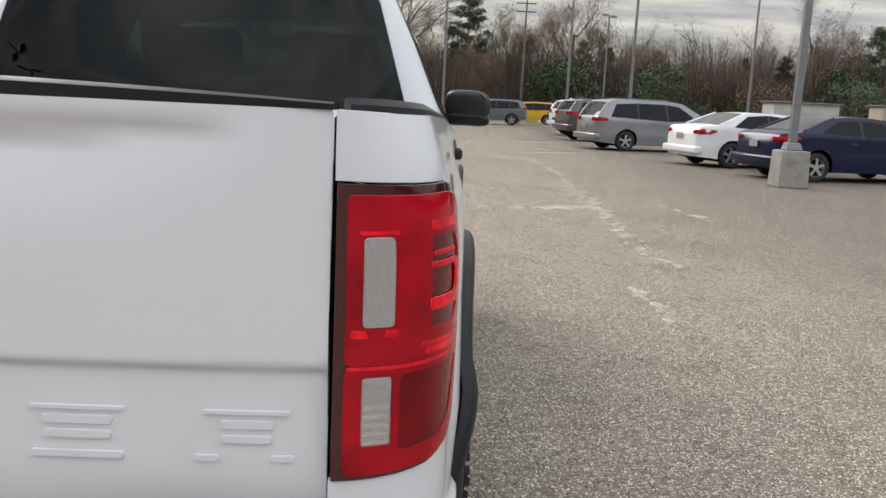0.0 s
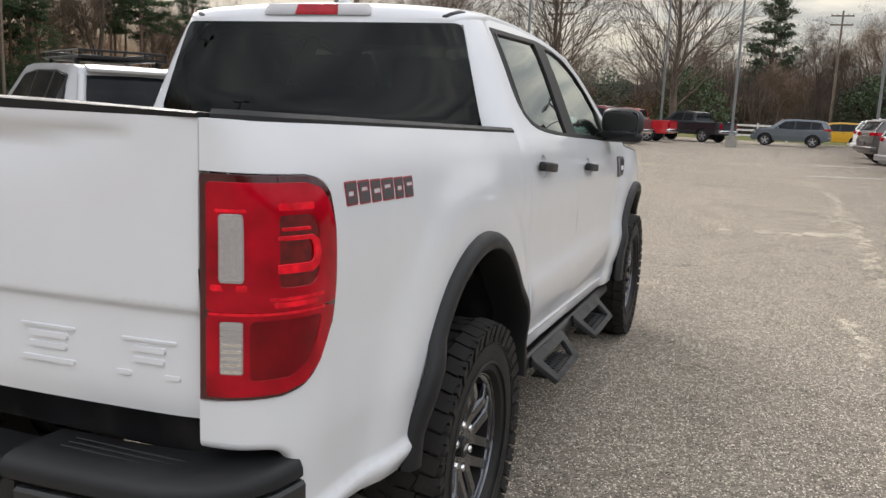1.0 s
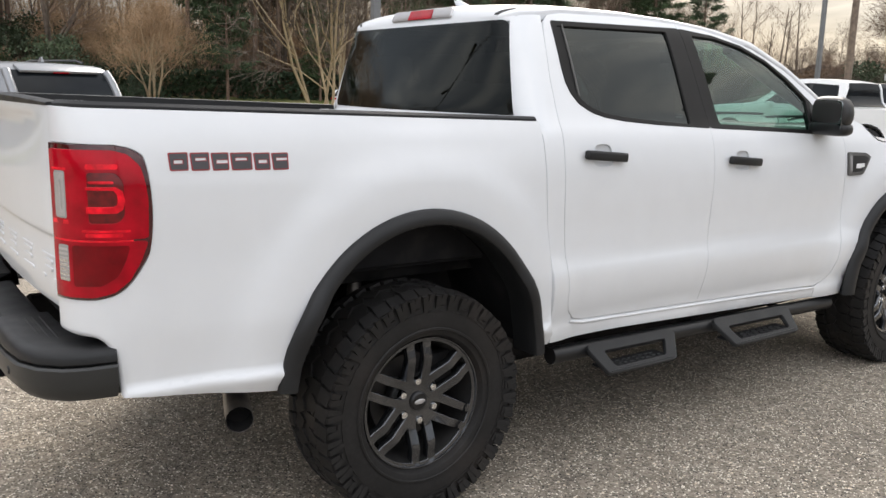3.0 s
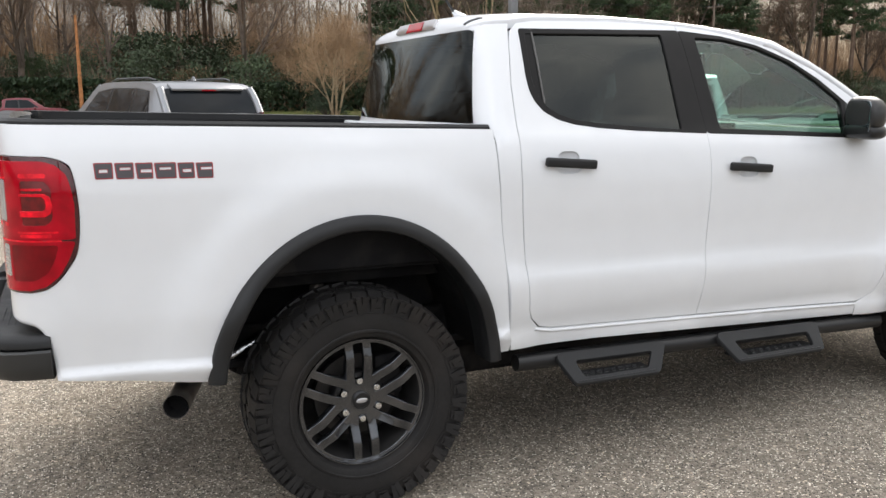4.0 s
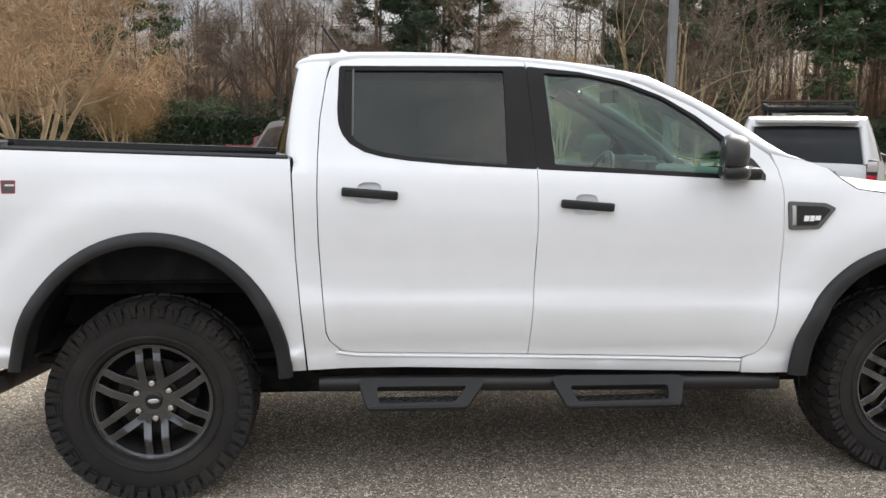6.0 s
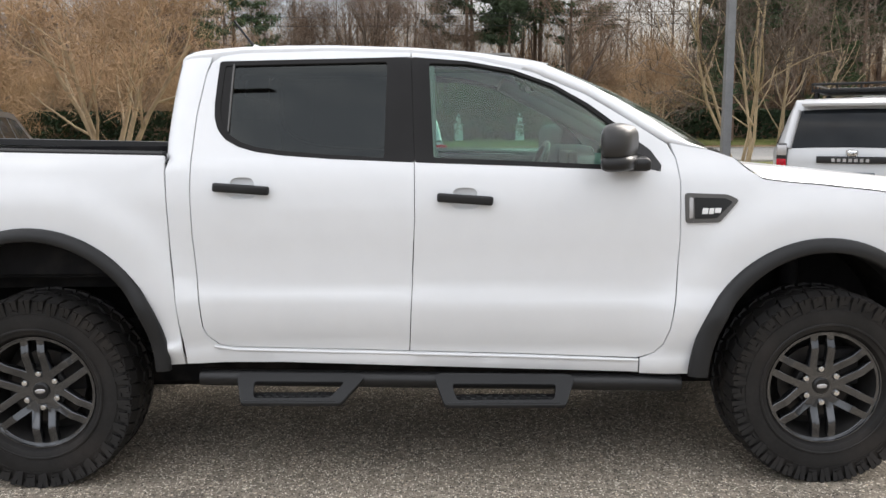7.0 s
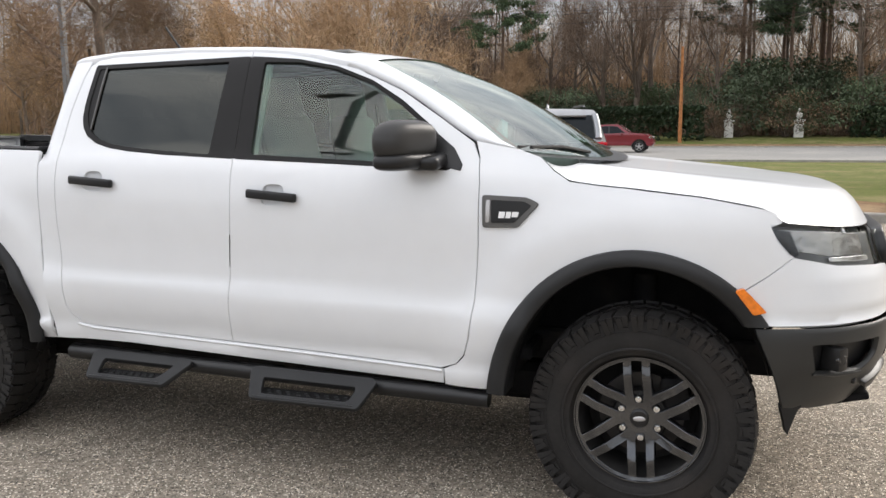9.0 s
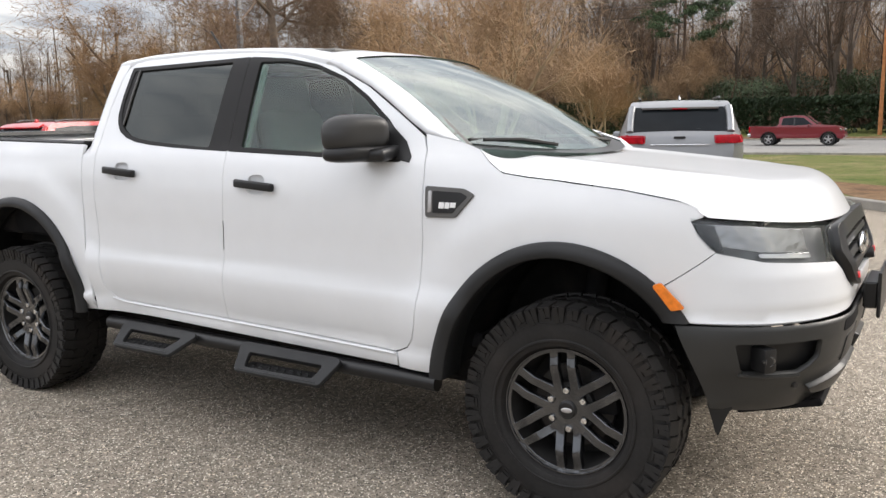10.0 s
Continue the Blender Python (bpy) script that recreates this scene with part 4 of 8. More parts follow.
gate = panel("tailgate", rounded([(-0.688, 0.826), (0.688, 0.826), (0.687, 1.394), (-0.687, 1.394)], 0.006), gate_skin, PAINT, truck, step=0.022, extra=[(x, z) for x in np.arange(-0.672, 0.68, 0.021) for z in (1.022, 1.0265, 1.031, 1.0355, 1.040, 1.0445, 1.049)], thick=0.04, label="white tailgate with pressed block shapes")
# pressed block shapes across the lower part of the gate
for cx in (-0.58, -0.346, -0.112, 0.122, 0.344, 0.577):
    rows = ((0.9705, 0.9745, 0.128), (0.9500, 0.9605, 0.096), (0.9290, 0.9385, 0.092), (0.9005, 0.9085, 0.126)) if cx < 0.5 else ((0.9690, 0.9730, 0.118), (0.9480, 0.9580, 0.072), (0.9270, 0.9360, 0.068))
    for z0, z1, w in rows:
        panel("pressed_bar", rounded([(cx - w / 2, z0), (cx + w / 2, z0), (cx + w / 2, z1), (cx - w / 2, z1)], 0.006, 3), gate_skin, PAINT, gate, off=0.0058, thick=0.008, step=0.03, lip=0.0045)
    if cx > 0.5:
        for a in (-0.055, 0.05):
            panel("pressed_bar", rounded([(cx + a - 0.016, 0.8985), (cx + a + 0.016, 0.8985), (cx + a + 0.016, 0.9065), (cx + a - 0.016, 0.9065)], 0.004, 2), gate_skin, PAINT, gate, off=0.004, thick=0.006, step=0.03, lip=0.003)
verts, faces = [], []
for k in range(25):
    x = -0.688 + 1.376 * k / 24
    h = 0.010 + 0.016 * (1 - (abs(x) / 0.69) ** 2)
    for y, z in ((-1.105, 1.394), (-1.107, 1.394 + h * 0.75), (-1.098, 1.394 + h), (-1.06, 1.394 + h * 0.9), (-1.05, 1.394)):
        verts.append((x, y - gate_crown(x), z))
for k in range(24):
    for j in range(4):
        faces.append((k * 5 + j, k * 5 + j + 1, (k + 1) * 5 + j + 1, (k + 1) * 5 + j))
faces += [tuple(range(5)), tuple(reversed(range(120, 125)))]
mesh_object("gate_cap", verts, faces, PLASTIC, gate, "black plastic tailgate cap").data.set_sharp_from_angle(angle=radians(40))

# bed tub
# dark strips put in as the shade of the gaps beside the gate
for s in (-1, 1):
    part("gate_gap_seal", box_bm((0.03, 0.02, 0.53), (s * 0.699, -1.056, 1.12), 0.002, 1), DARK, truck)
for s in (-1, 1):
    pts = [(s * 0.735, -1.05, 0.86), (s * 0.735, 0.46, 0.86)]
    bm = bmesh.new()
    box_bm((0.03, 1.53, 0.50), (s * 0.735, -0.29, 1.11), 0.004, 1, bm)
    part("bed_inner_wall", bm, DARK, truck)
    verts, faces = [], []
    us = [-1.172, -1.13, -1.08, -1.03, -0.97, -0.90, -0.80, -0.70] + [-0.6 + 0.0942 * i for i in range(13)]
    for u in us:
        y = max(u, -1.1)
        zt = BED_TOP(y)
        a, b = Vector(bed_skin(u - 0.004, zt - 0.006)), Vector(bed_skin(u + 0.004, zt - 0.006))
        o, d = Vector(bed_skin(u, zt - 0.006)), (b - a).normalized()
        n = Vector((d.y, -d.x, 0))
        for w, h in ((-0.004, 0.0), (-0.005, 0.014), (-0.016, 0.023), (-0.075, 0.021), (-0.078, -0.014)):
            q = o + n * w
            verts.append((s * q.x, q.y, zt - 0.006 + h))
    for k in range(20):
        for j in range(4):
            q = (k * 5 + j, k * 5 + j + 1, (k + 1) * 5 + j + 1, (k + 1) * 5 + j)
            faces.append(q if s < 0 else tuple(reversed(q)))
    faces += [tuple(range(5)), tuple(range(100, 105))]
    mesh_object("bed_rail_cap", verts, faces, PLASTIC, truck, "black plastic bed rail cap").data.set_sharp_from_angle(angle=radians(40))
bf = part("bed_floor", box_bm((1.46, 1.58, 0.03), (0, -0.29, 0.86), 0.004, 1), DARK, truck)
for k in range(9):
    part("floor_rib", box_bm((0.07, 1.54, 0.012), (-0.6 + 0.15 * k, -0.29, 0.879), 0.003, 1), DARK, bf)
bm = box_bm((1.46, 0.04, 0.49), (0, 0.455, 1.105), 0.005, 1)
part("bed_head_board", bm, PAINT, truck)

# rear wall, rear window, roof, pillars
panel("rear_wall", [(-0.70, 1.20), (0.70, 1.20), (0.70, 1.355), (0.695, 1.370), (-0.695, 1.370), (-0.70, 1.355)], rear_face, PAINT, truck, off=-0.001)
panel("rear_header", [(-0.60, 1.727), (0.60, 1.727), (0.595, 1.746), (-0.595, 1.746)], rear_face, PAINT, truck, off=-0.001, step=0.03)
panel("rear_window", rounded([(-0.689, 1.372), (0.689, 1.372), (0.584, 1.730), (-0.584, 1.730)], 0.03), rear_face, GLASSREAR, truck, thick=0.004, step=0.06, off=0.001, label="dark tinted rear window")
_ry = [0.5545, 0.560, 0.575, 0.60, 0.64, 0.72, 0.80, 1.0, 1.2, 1.53, 1.82, 2.04, 2.2]
_rc = [1.744, 1.768, 1.788, 1.803, 1.812, 1.819, 1.823, 1.828, 1.826, 1.814, 1.796, 1.770, 1.742]
_dy = [0.553, 0.575, 0.62, 0.70, 0.74, 0.82, 1.2, 1.526, 1.70, 1.82, 2.04, 2.25]
_dz = [1.738, 1.744, 1.750, 1.756, 1.763, 1.776, 1.787, 1.778, 1.763, 1.743, 1.690, 1.60]


def roof_edge(y):
    z = float(np.interp(y, _dy, _dz))
    r, rear = CAB_R, cab_rear(z)
    x = half_width(max(y, 0.7), z)
    if y < rear + r:
        x += math.sqrt(max(r * r - (rear + r - y) ** 2, 0)) - r
    return x, z


def roof_skin(a, t):
    s = a * 2 - 1
    th = math.acos(max(-1, min(1, s)))
    y = 0.5545 + (2.075 + 0.08 * math.sin(th) ** 1.5 - 0.5545) * t ** 1.6
    xe, ze = roof_edge(y)
    zc = float(np.interp(y, _ry, _rc))
    x = -xe * math.cos(th) * (abs(math.cos(th)) ** 0.02 if abs(math.cos(th)) > 1e-6 else 0)
    return x, y, ze + (max(zc, ze + 0.002) - ze) * math.sin(th) ** 0.7


def roof_grid(a, t):
    x, y, z = roof_skin(0.5 - 0.5 * math.cos(math.pi * a), t)
    if a < 1e-6 or a > 1 - 1e-6:          # the edge is turned in behind the doors
        return x * 0.985, y, z - 0.022
    return x, y, z


grid_sheet("roof", roof_grid, 48, 48, PAINT, truck, "white cab roof", flip=True)

A_OUT = [(1.99, 1.70), (2.04, 1.690), (2.15, 1.643), (2.25, 1.600), (2.34, 1.547), (2.42, 1.496), (2.50, 1.444), (2.578, 1.399), (2.66, 1.380), (2.74, 1.364)]


def roof_height(x, y):
    xe, ze = roof_edge(y)
    th = math.acos(max(-1, min(1, x / xe)))
    return ze + (max(float(np.interp(y, _ry, _rc)), ze + 0.002) - ze) * math.sin(th) ** 0.7


def roof_front(x):
    y = 2.075 + 0.08 * math.sin(math.acos(max(-1, min(1, x / 0.655)))) ** 1.5
    return Vector((x, y - 0.004, roof_height(x, y) - 0.004))


def windscreen(a, t):
    s = a * 2 - 1
    k = abs(s)
    top = roof_front(0.556 * s)
    bot = Vector((0.715 * s, 2.985 - 0.27 * k ** 2.4, 1.308 + 0.049 * k ** 2))
    p = top.lerp(bot, t)
    p.z += 0.040 * math.sin(math.pi * t) * (1 - 0.6 * k)
    p.y += 0.02 * math.sin(math.pi * t)
    return p


grid_sheet("windscreen", windscreen, 24, 16, GLASSFRONT, truck, "clear sloping windscreen", flip=True)
for s in (-1, 1):
    verts, faces = [], []
    for k, (y, z) in enumerate(A_OUT):
        x = half_width(y, z)
        t = k / (len(A_OUT) - 1)
        w = windscreen(1.0, min(1, max(0, (y - 2.08) / (2.715 - 2.08))))
        w = Vector((w.x + 0.008, w.y, w.z + 0.002))
        o = Vector((x, y, z))
        mid1 = o.lerp(w, 0.22) + Vector((0.010, 0.004, 0.015)) * (1 - 0.6 * t)
        mid2 = o.lerp(w, 0.6) + Vector((0.004, 0.004, 0.014)) * (1 - 0.6 * t)
        for q in (o - Vector((0.02, 0, 0.01)), o, mid1, mid2, w, w - Vector((0.02, 0, 0.03))):
            verts.append((s * q.x, q.y, q.z))
    for k in range(len(A_OUT) - 1):
        for j in range(5):
            q = (k * 6 + j, k * 6 + j + 1, (k + 1) * 6 + j + 1, (k + 1) * 6 + j)
            faces.append(q if s < 0 else tuple(reversed(q)))
    mesh_object("windscreen_pillar", verts, faces, PAINT, truck)

# stop lamp and aerial
sl = panel("high_stop_lamp", rounded([(-0.228, 1.756), (0.228, 1.756), (0.218, 1.799), (-0.218, 1.799)], 0.012), lambda x, z: (x, 0.556 + max(0, z - 1.765) * 0.5 - 0.006, z), LENSEDGE, truck, step=0.03, thick=0.03, label="high stop lamp with red centre")
panel("red_centre", [(-0.09, 1.758), (0.09, 1.758), (0.085, 1.797), (-0.085, 1.797)], lambda x, z: (x, 0.556 + max(0, z - 1.765) * 0.5 - 0.009, z), LENSRED, sl, step=0.03, thick=0.01)
for s in (-1, 1):
    # black covers over the roof joints, from the window's upper corners
    verts, faces = [], []
    for k in range(8):
        y = 0.556 + 0.055 * (k / 7) ** 1.3
        xe = roof_edge(y)[0]
        for f, h in ((0.915, -0.008), (0.918, 0.003), (0.952, 0.003), (0.955, -0.008)):
            verts.append((s * xe * f, y, roof_height(xe * f, y) + h - (0.012 if k == 0 else 0)))
    for k in range(7):
        for j in range(3):
            q = (k * 4 + j, k * 4 + j + 1, k * 4 + j + 5, k * 4 + j + 4)
            faces.append(q if s < 0 else tuple(reversed(q)))
    mesh_object("roof_joint_cover", verts, faces, SATIN, truck, smooth=False)
ar = tube("aerial", [(0.0, 0.80, 1.815), (0.0, 0.765, 1.840), (0.0, 0.745, 1.856)], 0.02, PAINT, truck, 10, radii=[0.030, 0.018, 0.010])
tube("aerial_rod", [(0.0, 0.748, 1.852), (0.0, 0.70, 1.915), (0.0, 0.655, 1.975)], 0.006, SATIN, ar, 6)

# hood
_hy = [2.80, 2.90, 3.1, 3.3, 3.5, 3.68, 3.80, 3.90, 3.97, 4.03, 4.08]
_hz = [1.300, 1.296, 1.280, 1.261, 1.243, 1.227, 1.215, 1.203, 1.192, 1.176, 1.15]


def hood_skin(a, t):
    s = math.sin((a - 0.5) * math.pi)
    k = abs(s)
    y0 = 2.985 - 0.15 * k ** 2.4
    yf = NOSE_Y + (NOSE_B - 0.02) * (1 - min(k * 0.859, 1) ** NOSE_N) ** (1 / NOSE_N)
    y = y0 + (yf - y0) * t
    ze = float(np.interp(y, [p[0] for p in HOOD_LINE] + [3.80, 3.95, 4.05], [p[1] for p in HOOD_LINE] + [1.100, 1.082, 1.070]))
    zc = float(np.interp(y, _hy, _hz))
    xe = nose_skin(nose_u(min(y, 3.66)), ze)[0] + 0.002
    z = ze + (zc - ze) * (1 - k ** 5.0) ** 0.8
    z += 0.010 * math.exp(-((k - 0.62) / 0.10) ** 2) * (1 - t) ** 0.6          # raised ribs along the bonnet
    w = max(0.0, (t - 0.84) / 0.16) ** 3.0
    z += ((1.066 + 0.048 * k ** 3) - z) * w
    return s * xe, y, z


grid_sheet("bonnet", hood_skin, 56, 40, PAINT, truck, "white bonnet with raised ribs")


def nose_x(x):
    """Where along the plan a point of that x lies, on the nose."""
    if x <= NOSE_X:
        return NOSE_Y + 1 + NOSE_X - x
    return NOSE_Y + math.acos(min(((x - NOSE_X) / 0.55), 1.0) ** (NOSE_N / 2)) / (math.pi / 2)


NU, NX = nose_u, nose_x
lamp_out = [(NU(3.638), 1.110), (NU(3.66), 1.055), (NU(3.70), 1.006), (NU(3.735), 0.989), (NU(3.85), 0.967), (NX(0.46), 0.948), (NX(0.43), 0.985), (NX(0.42), 1.060), (NU(3.95), 1.074), (NU(3.80), 1.093)]
for side in (False, True):
    s = -1 if side else 1
    # upper fascia, painted
    fas = [(NU(3.577), 0.889), (NU(3.718), 0.994), (NU(3.85), 0.962), (NX(0.46), 0.943), (NX(0.40), 0.87), (NX(0.35), 0.838), (NX(0.0), 0.838), (NX(0.0), 0.764), (NX(0.35), 0.764), (NU(3.9), 0.762), (NU(3.66), 0.761), (NU(3.61), 0.764), (NU(3.560), 0.775), (NU(3.538), 0.862)]
    panel("front_fascia", fas, nose_skin, PAINT, truck, mirror=side, step=0.03)
    # lower bumper, charcoal, with a fog lamp pocket
    bump = [(NU(3.600), 0.750), (NU(3.640), 0.65), (NU(3.69), 0.52), (NU(3.72), 0.452), (NU(3.85), 0.432), (NX(0.45), 0.425), (NX(0.0), 0.42), (NX(0.0), 0.754), (NX(0.40), 0.754), (NU(3.85), 0.753)]
    pocket = rounded([(NU(3.765), 0.695), (NU(3.79), 0.583), (NU(3.945), 0.575), (NU(3.985), 0.63), (NU(3.985), 0.695)], 0.015)
    bp = panel("front_bumper", bump, nose_skin, GREYPLASTIC, truck, holes=[pocket], mirror=side, step=0.03, label="charcoal plastic front bumper")
    panel("fog_pocket", [(NU(3.72), 0.725), (NU(3.74), 0.555), (NU(3.96), 0.55), (NU(4.01), 0.60), (NU(4.01), 0.725)], nose_skin, PLASTIC, bp, mirror=side, off=-0.045, thick=0.01, step=0.04)
    c = Vector(nose_skin(NU(3.85), 0.64))
    fl = part("fog_lamp", box_bm((0.05, 0.075, 0.085), (s * (c.x - 0.006), c.y - 0.012, c.z), 0.012, 2, rot=Matrix.Rotation(-0.7 * s, 3, "Z")), SATIN, bp, smooth=True, angle=40)
    lathe("fog_lens", [(0.0, 0.001), (0.004, 0.016), (0.0, 0.022), (-0.01, 0.024)], GUNMETAL, fl, 20).matrix_world = pose(s * (c.x + 0.018), c.y + 0.012, c.z, 0, 0, 45 if s > 0 else 135)
    pipe = [Vector(nose_skin(u, z)) + Vector((0.002, 0.003, 0)) for u, z in ((NU(3.78), 0.585), (NU(3.85), 0.575), (NU(3.945), 0.570))]
    tube("pocket_edge", [(s * p.x, p.y, p.z) for p in pipe], 0.006, GREYPLASTIC, bp, 6)
    q = Vector(nose_skin(NX(0.60), 0.53))
    lathe("parking_sensor", [(0.008, 0.001), (0.008, 0.010), (0.0, 0.013), (-0.01, 0.013)], SATIN, bp, 16).matrix_world = pose(s * q.x, q.y, q.z, 0, 0, 60 if s > 0 else 120)
    # vent slot and lower ridge towards the middle of the bumper
    panel("vent_slot", rounded([(NX(0.44), 0.700), (NX(0.20), 0.712), (NX(0.20), 0.745), (NX(0.43), 0.738)], 0.008), nose_skin, DARK, bp, mirror=side, off=0.002, thick=0.01, step=0.03)
    panel("side_intake", rounded([(NX(0.42), 0.585), (NX(0.22), 0.60), (NX(0.20), 0.685), (NX(0.40), 0.675)], 0.012), nose_skin, PLASTIC, bp, mirror=side, off=0.003, thick=0.01, step=0.03)
    panel("lower_ridge", rounded([(NX(0.56), 0.522), (NX(0.36), 0.560), (NX(0.10), 0.565), (NX(0.10), 0.50), (NX(0.36), 0.495), (NX(0.54), 0.50)], 0.008), nose_skin, GREYPLASTIC, bp, mirror=side, off=0.022, thick=0.03, step=0.03)
    # bumper end to arch: dark return and air deflector
    fang = [(3.698, 0.462), (3.706, 0.430), (3.715, 0.395), (3.723, 0.358), (3.730, 0.346), (3.739, 0.376), (3.748, 0.404), (3.758, 0.430), (3.770, 0.448), (3.772, 0.462)]
    panel("air_deflector", fang, lambda y, z, s=s: (nose_skin(NU(y), 0.47)[0] - 0.02 - 0.10 * (0.46 - z), y, z), PLASTIC, truck, mirror=side, thick=0.018, step=0.02)
    # headlamp
    hl = panel("headlamp", lamp_out, nose_skin, LAMPGREY, truck, mirror=side, off=-0.035, thick=0.01, step=0.03, label="dark headlamp behind a clear cover")
    panel("lamp_bowl", rounded([(NU(3.690), 1.092), (NU(3.722), 1.020), (NU(3.86), 0.999), (NU(3.985), 0.992), (NU(3.985), 1.064), (NU(3.85), 1.084)], 0.006), nose_skin, BOWL, hl, mirror=side, off=-0.028, thick=0.01, step=0.02)
    panel("lamp_strip", rounded([(NU(3.845), 0.991), (NU(3.845), 0.980), (NU(3.98), 0.972), (NU(3.98), 0.986)], 0.004, 2), nose_skin, CHROME, hl, mirror=side, off=-0.014, thick=0.015, step=0.03)
    panel("lamp_bezel", [(NU(3.655), 1.095), (NU(3.68), 1.04), (NU(3.73), 1.0), (NU(3.745), 1.005), (NU(3.72), 1.085)], nose_skin, GUNMETAL, hl, mirror=side, off=-0.02, thick=0.01, step=0.03)
    panel("lamp_cover", lamp_out, nose_skin, CLEARLENS, hl, mirror=side, off=0.001, thick=0.004, step=0.03)
    # side marker in the flare
    mk = [(NU(3.532), 0.884), (NU(3.558), 0.894), (NU(3.632), 0.812), (NU(3.592), 0.803)]
    panel("side_marker", rounded(mk, 0.006, 3), lambda u, z: (nose_skin(u, z)[0] + 0.028, *nose_skin(u, z)[1:]), AMBER, truck, mirror=side, thick=0.02, step=0.02, label="amber side marker lamp")
    # mirror: a rounded shell over a wider foot that runs to the door
    def pillow(size, ex, at, lean, crown=0.0):
        bm = bmesh.new()
        bmesh.ops.create_uvsphere(bm, u_segments=44, v_segments=28, radius=1.0)
        soft_ = lambda c, e: math.copysign(abs(c) ** e, c)
        for v in bm.verts:
            x, y, z = soft_(v.co.x, ex[0]), soft_(v.co.y, ex[1]), soft_(v.co.z, ex[2])
            k = 1 - 0.15 * max(0.0, y) - 0.05 * max(z, 0)
            v.co = Vector((size[0] * x * k, size[1] * y + lean * x, size[2] * z * (1 - 0.16 * max(y, 0)) - crown * max(x, 0) ** 2 * (1 if z > 0 else 0)))
        bmesh.ops.transform(bm, matrix=Matrix.Translation((s * at[0], at[1], at[2])) @ Matrix.Diagonal((s, 1, 1, 1)), verts=bm.verts)
        return bm
    mi = part("door_mirror", pillow((0.122, 0.062, 0.074), (0.46, 0.55, 0.55), (0.910, 2.350, 1.400), -0.046, 0.014), MIRRORSHELL, truck, "black door mirror", smooth=True)
    part("mirror_base", pillow((0.126, 0.066, 0.035), (0.40, 0.5, 0.62), (0.904, 2.356, 1.321), -0.046), SATIN, mi, smooth=True)
    part("mirror_arm", box_bm((0.16, 0.125, 0.052), (s * 0.842, 2.415, 1.318), 0.022, 3, rot=Matrix.Rotation(s * 0.1, 3, "Y")), SATIN, mi, smooth=True, angle=50)
    gl = rounded([(0.835, 1.312), (1.005, 1.312), (1.003, 1.453), (0.833, 1.453)], 0.03)
    panel("mirror_glass", gl, lambda x, z, s=s: (x, 2.296 - 0.385 * (x - 0.920), z), MIRROR, mi, mirror=side, off=0.006, thick=0.006, step=0.05, flip=False)
    sail = [(2.365, 1.312), (2.50, 1.290), (2.535, 1.283), (2.540, 1.305), (2.50, 1.365), (2.39, 1.447)]
    panel("mirror_sail", sail, cab_skin, SATIN, mi, mirror=side, off=0.004, thick=0.01)
    # fender badge
    bd = [(2.630, 1.194), (2.80, 1.187), (2.845, 1.166), (2.768, 1.079), (2.634, 1.076)]
    bg = panel("fender_badge", rounded(bd, 0.012), nose_skin, STEPEDGE, truck, mirror=side, off=0.010, thick=0.012, step=0.03, label="dark grey fender vent badge")
    ib = [(2.665, 1.176), (2.79, 1.172), (2.818, 1.158), (2.755, 1.096), (2.668, 1.094)]
    panel("badge_inset", rounded(ib, 0.006), nose_skin, PLASTIC, bg, mirror=side, off=0.0125, thick=0.004, step=0.03)
    panel("vent_slot", rounded([(2.646, 1.176), (2.660, 1.176), (2.660, 1.098), (2.646, 1.094)], 0.004, 2), nose_skin, LENSEDGE, bg, mirror=side, off=0.0125, thick=0.004, step=0.03)
    for y0, y1, z0, z1 in ((2.695, 2.717, 1.112, 1.134), (2.722, 2.740, 1.112, 1.134), (2.745, 2.768, 1.116, 1.134)):
        panel("badge_bar", [(y0, z0), (y1, z0), (y1 + 0.004, z1), (y0 + 0.004, z1)], nose_skin, BADGEWHITE, bg, mirror=side, off=0.0145, thick=0.002, step=0.05)
    # decal on the bed side: six slotted blocks with a thin red edge
    for k in range(6):
        w = (0.056, 0.056, 0.052, 0.066, 0.052, 0.054)[k]
        y0 = -0.838 + (0.0, 0.0605, 0.121, 0.177, 0.247, 0.303)[k]
        zc = 1.249 - 0.0244 * (y0 + 0.838)
        ot = [(y0 + 0.004, zc - 0.025), (y0 + w, zc - 0.025), (y0 + w, zc + 0.025), (y0, zc + 0.025)]
        ft = [(y0 + 0.0075, zc - 0.0215), (y0 + w - 0.0035, zc - 0.0215), (y0 + w - 0.0035, zc + 0.0215), (y0 + 0.0035, zc + 0.0215)]
        slot = [(y0 + 0.016, zc - 0.005 + 0.008 * (k % 2)), (y0 + w - 0.016 + 0.006 * (k % 3), zc - 0.005 + 0.008 * (k % 2)), (y0 + w - 0.016 + 0.006 * (k % 3), zc + 0.004 + 0.006 * (k % 2)), (y0 + 0.016, zc + 0.004 + 0.006 * (k % 2))]
        dc = panel("decal_block", rounded(ot, 0.004, 2), bed_skin, DECALRED, truck, mirror=side, off=0.0012, thick=0.001, step=0.03, lip=0.0, holes=[slot], label="dark decal block with a thin red edge")
        grow = lambda pg, e: [(pg[0][0] - e, pg[0][1] - e), (pg[1][0] + e, pg[1][1] - e), (pg[2][0] + e, pg[2][1] + e), (pg[3][0] - e, pg[3][1] + e)]
        panel("decal_fill", rounded(ft, 0.003, 2), bed_skin, DECALGREY, dc, mirror=side, off=0.0022, thick=0.0008, step=0.03, lip=0.0, holes=[grow(slot, 0.002)])

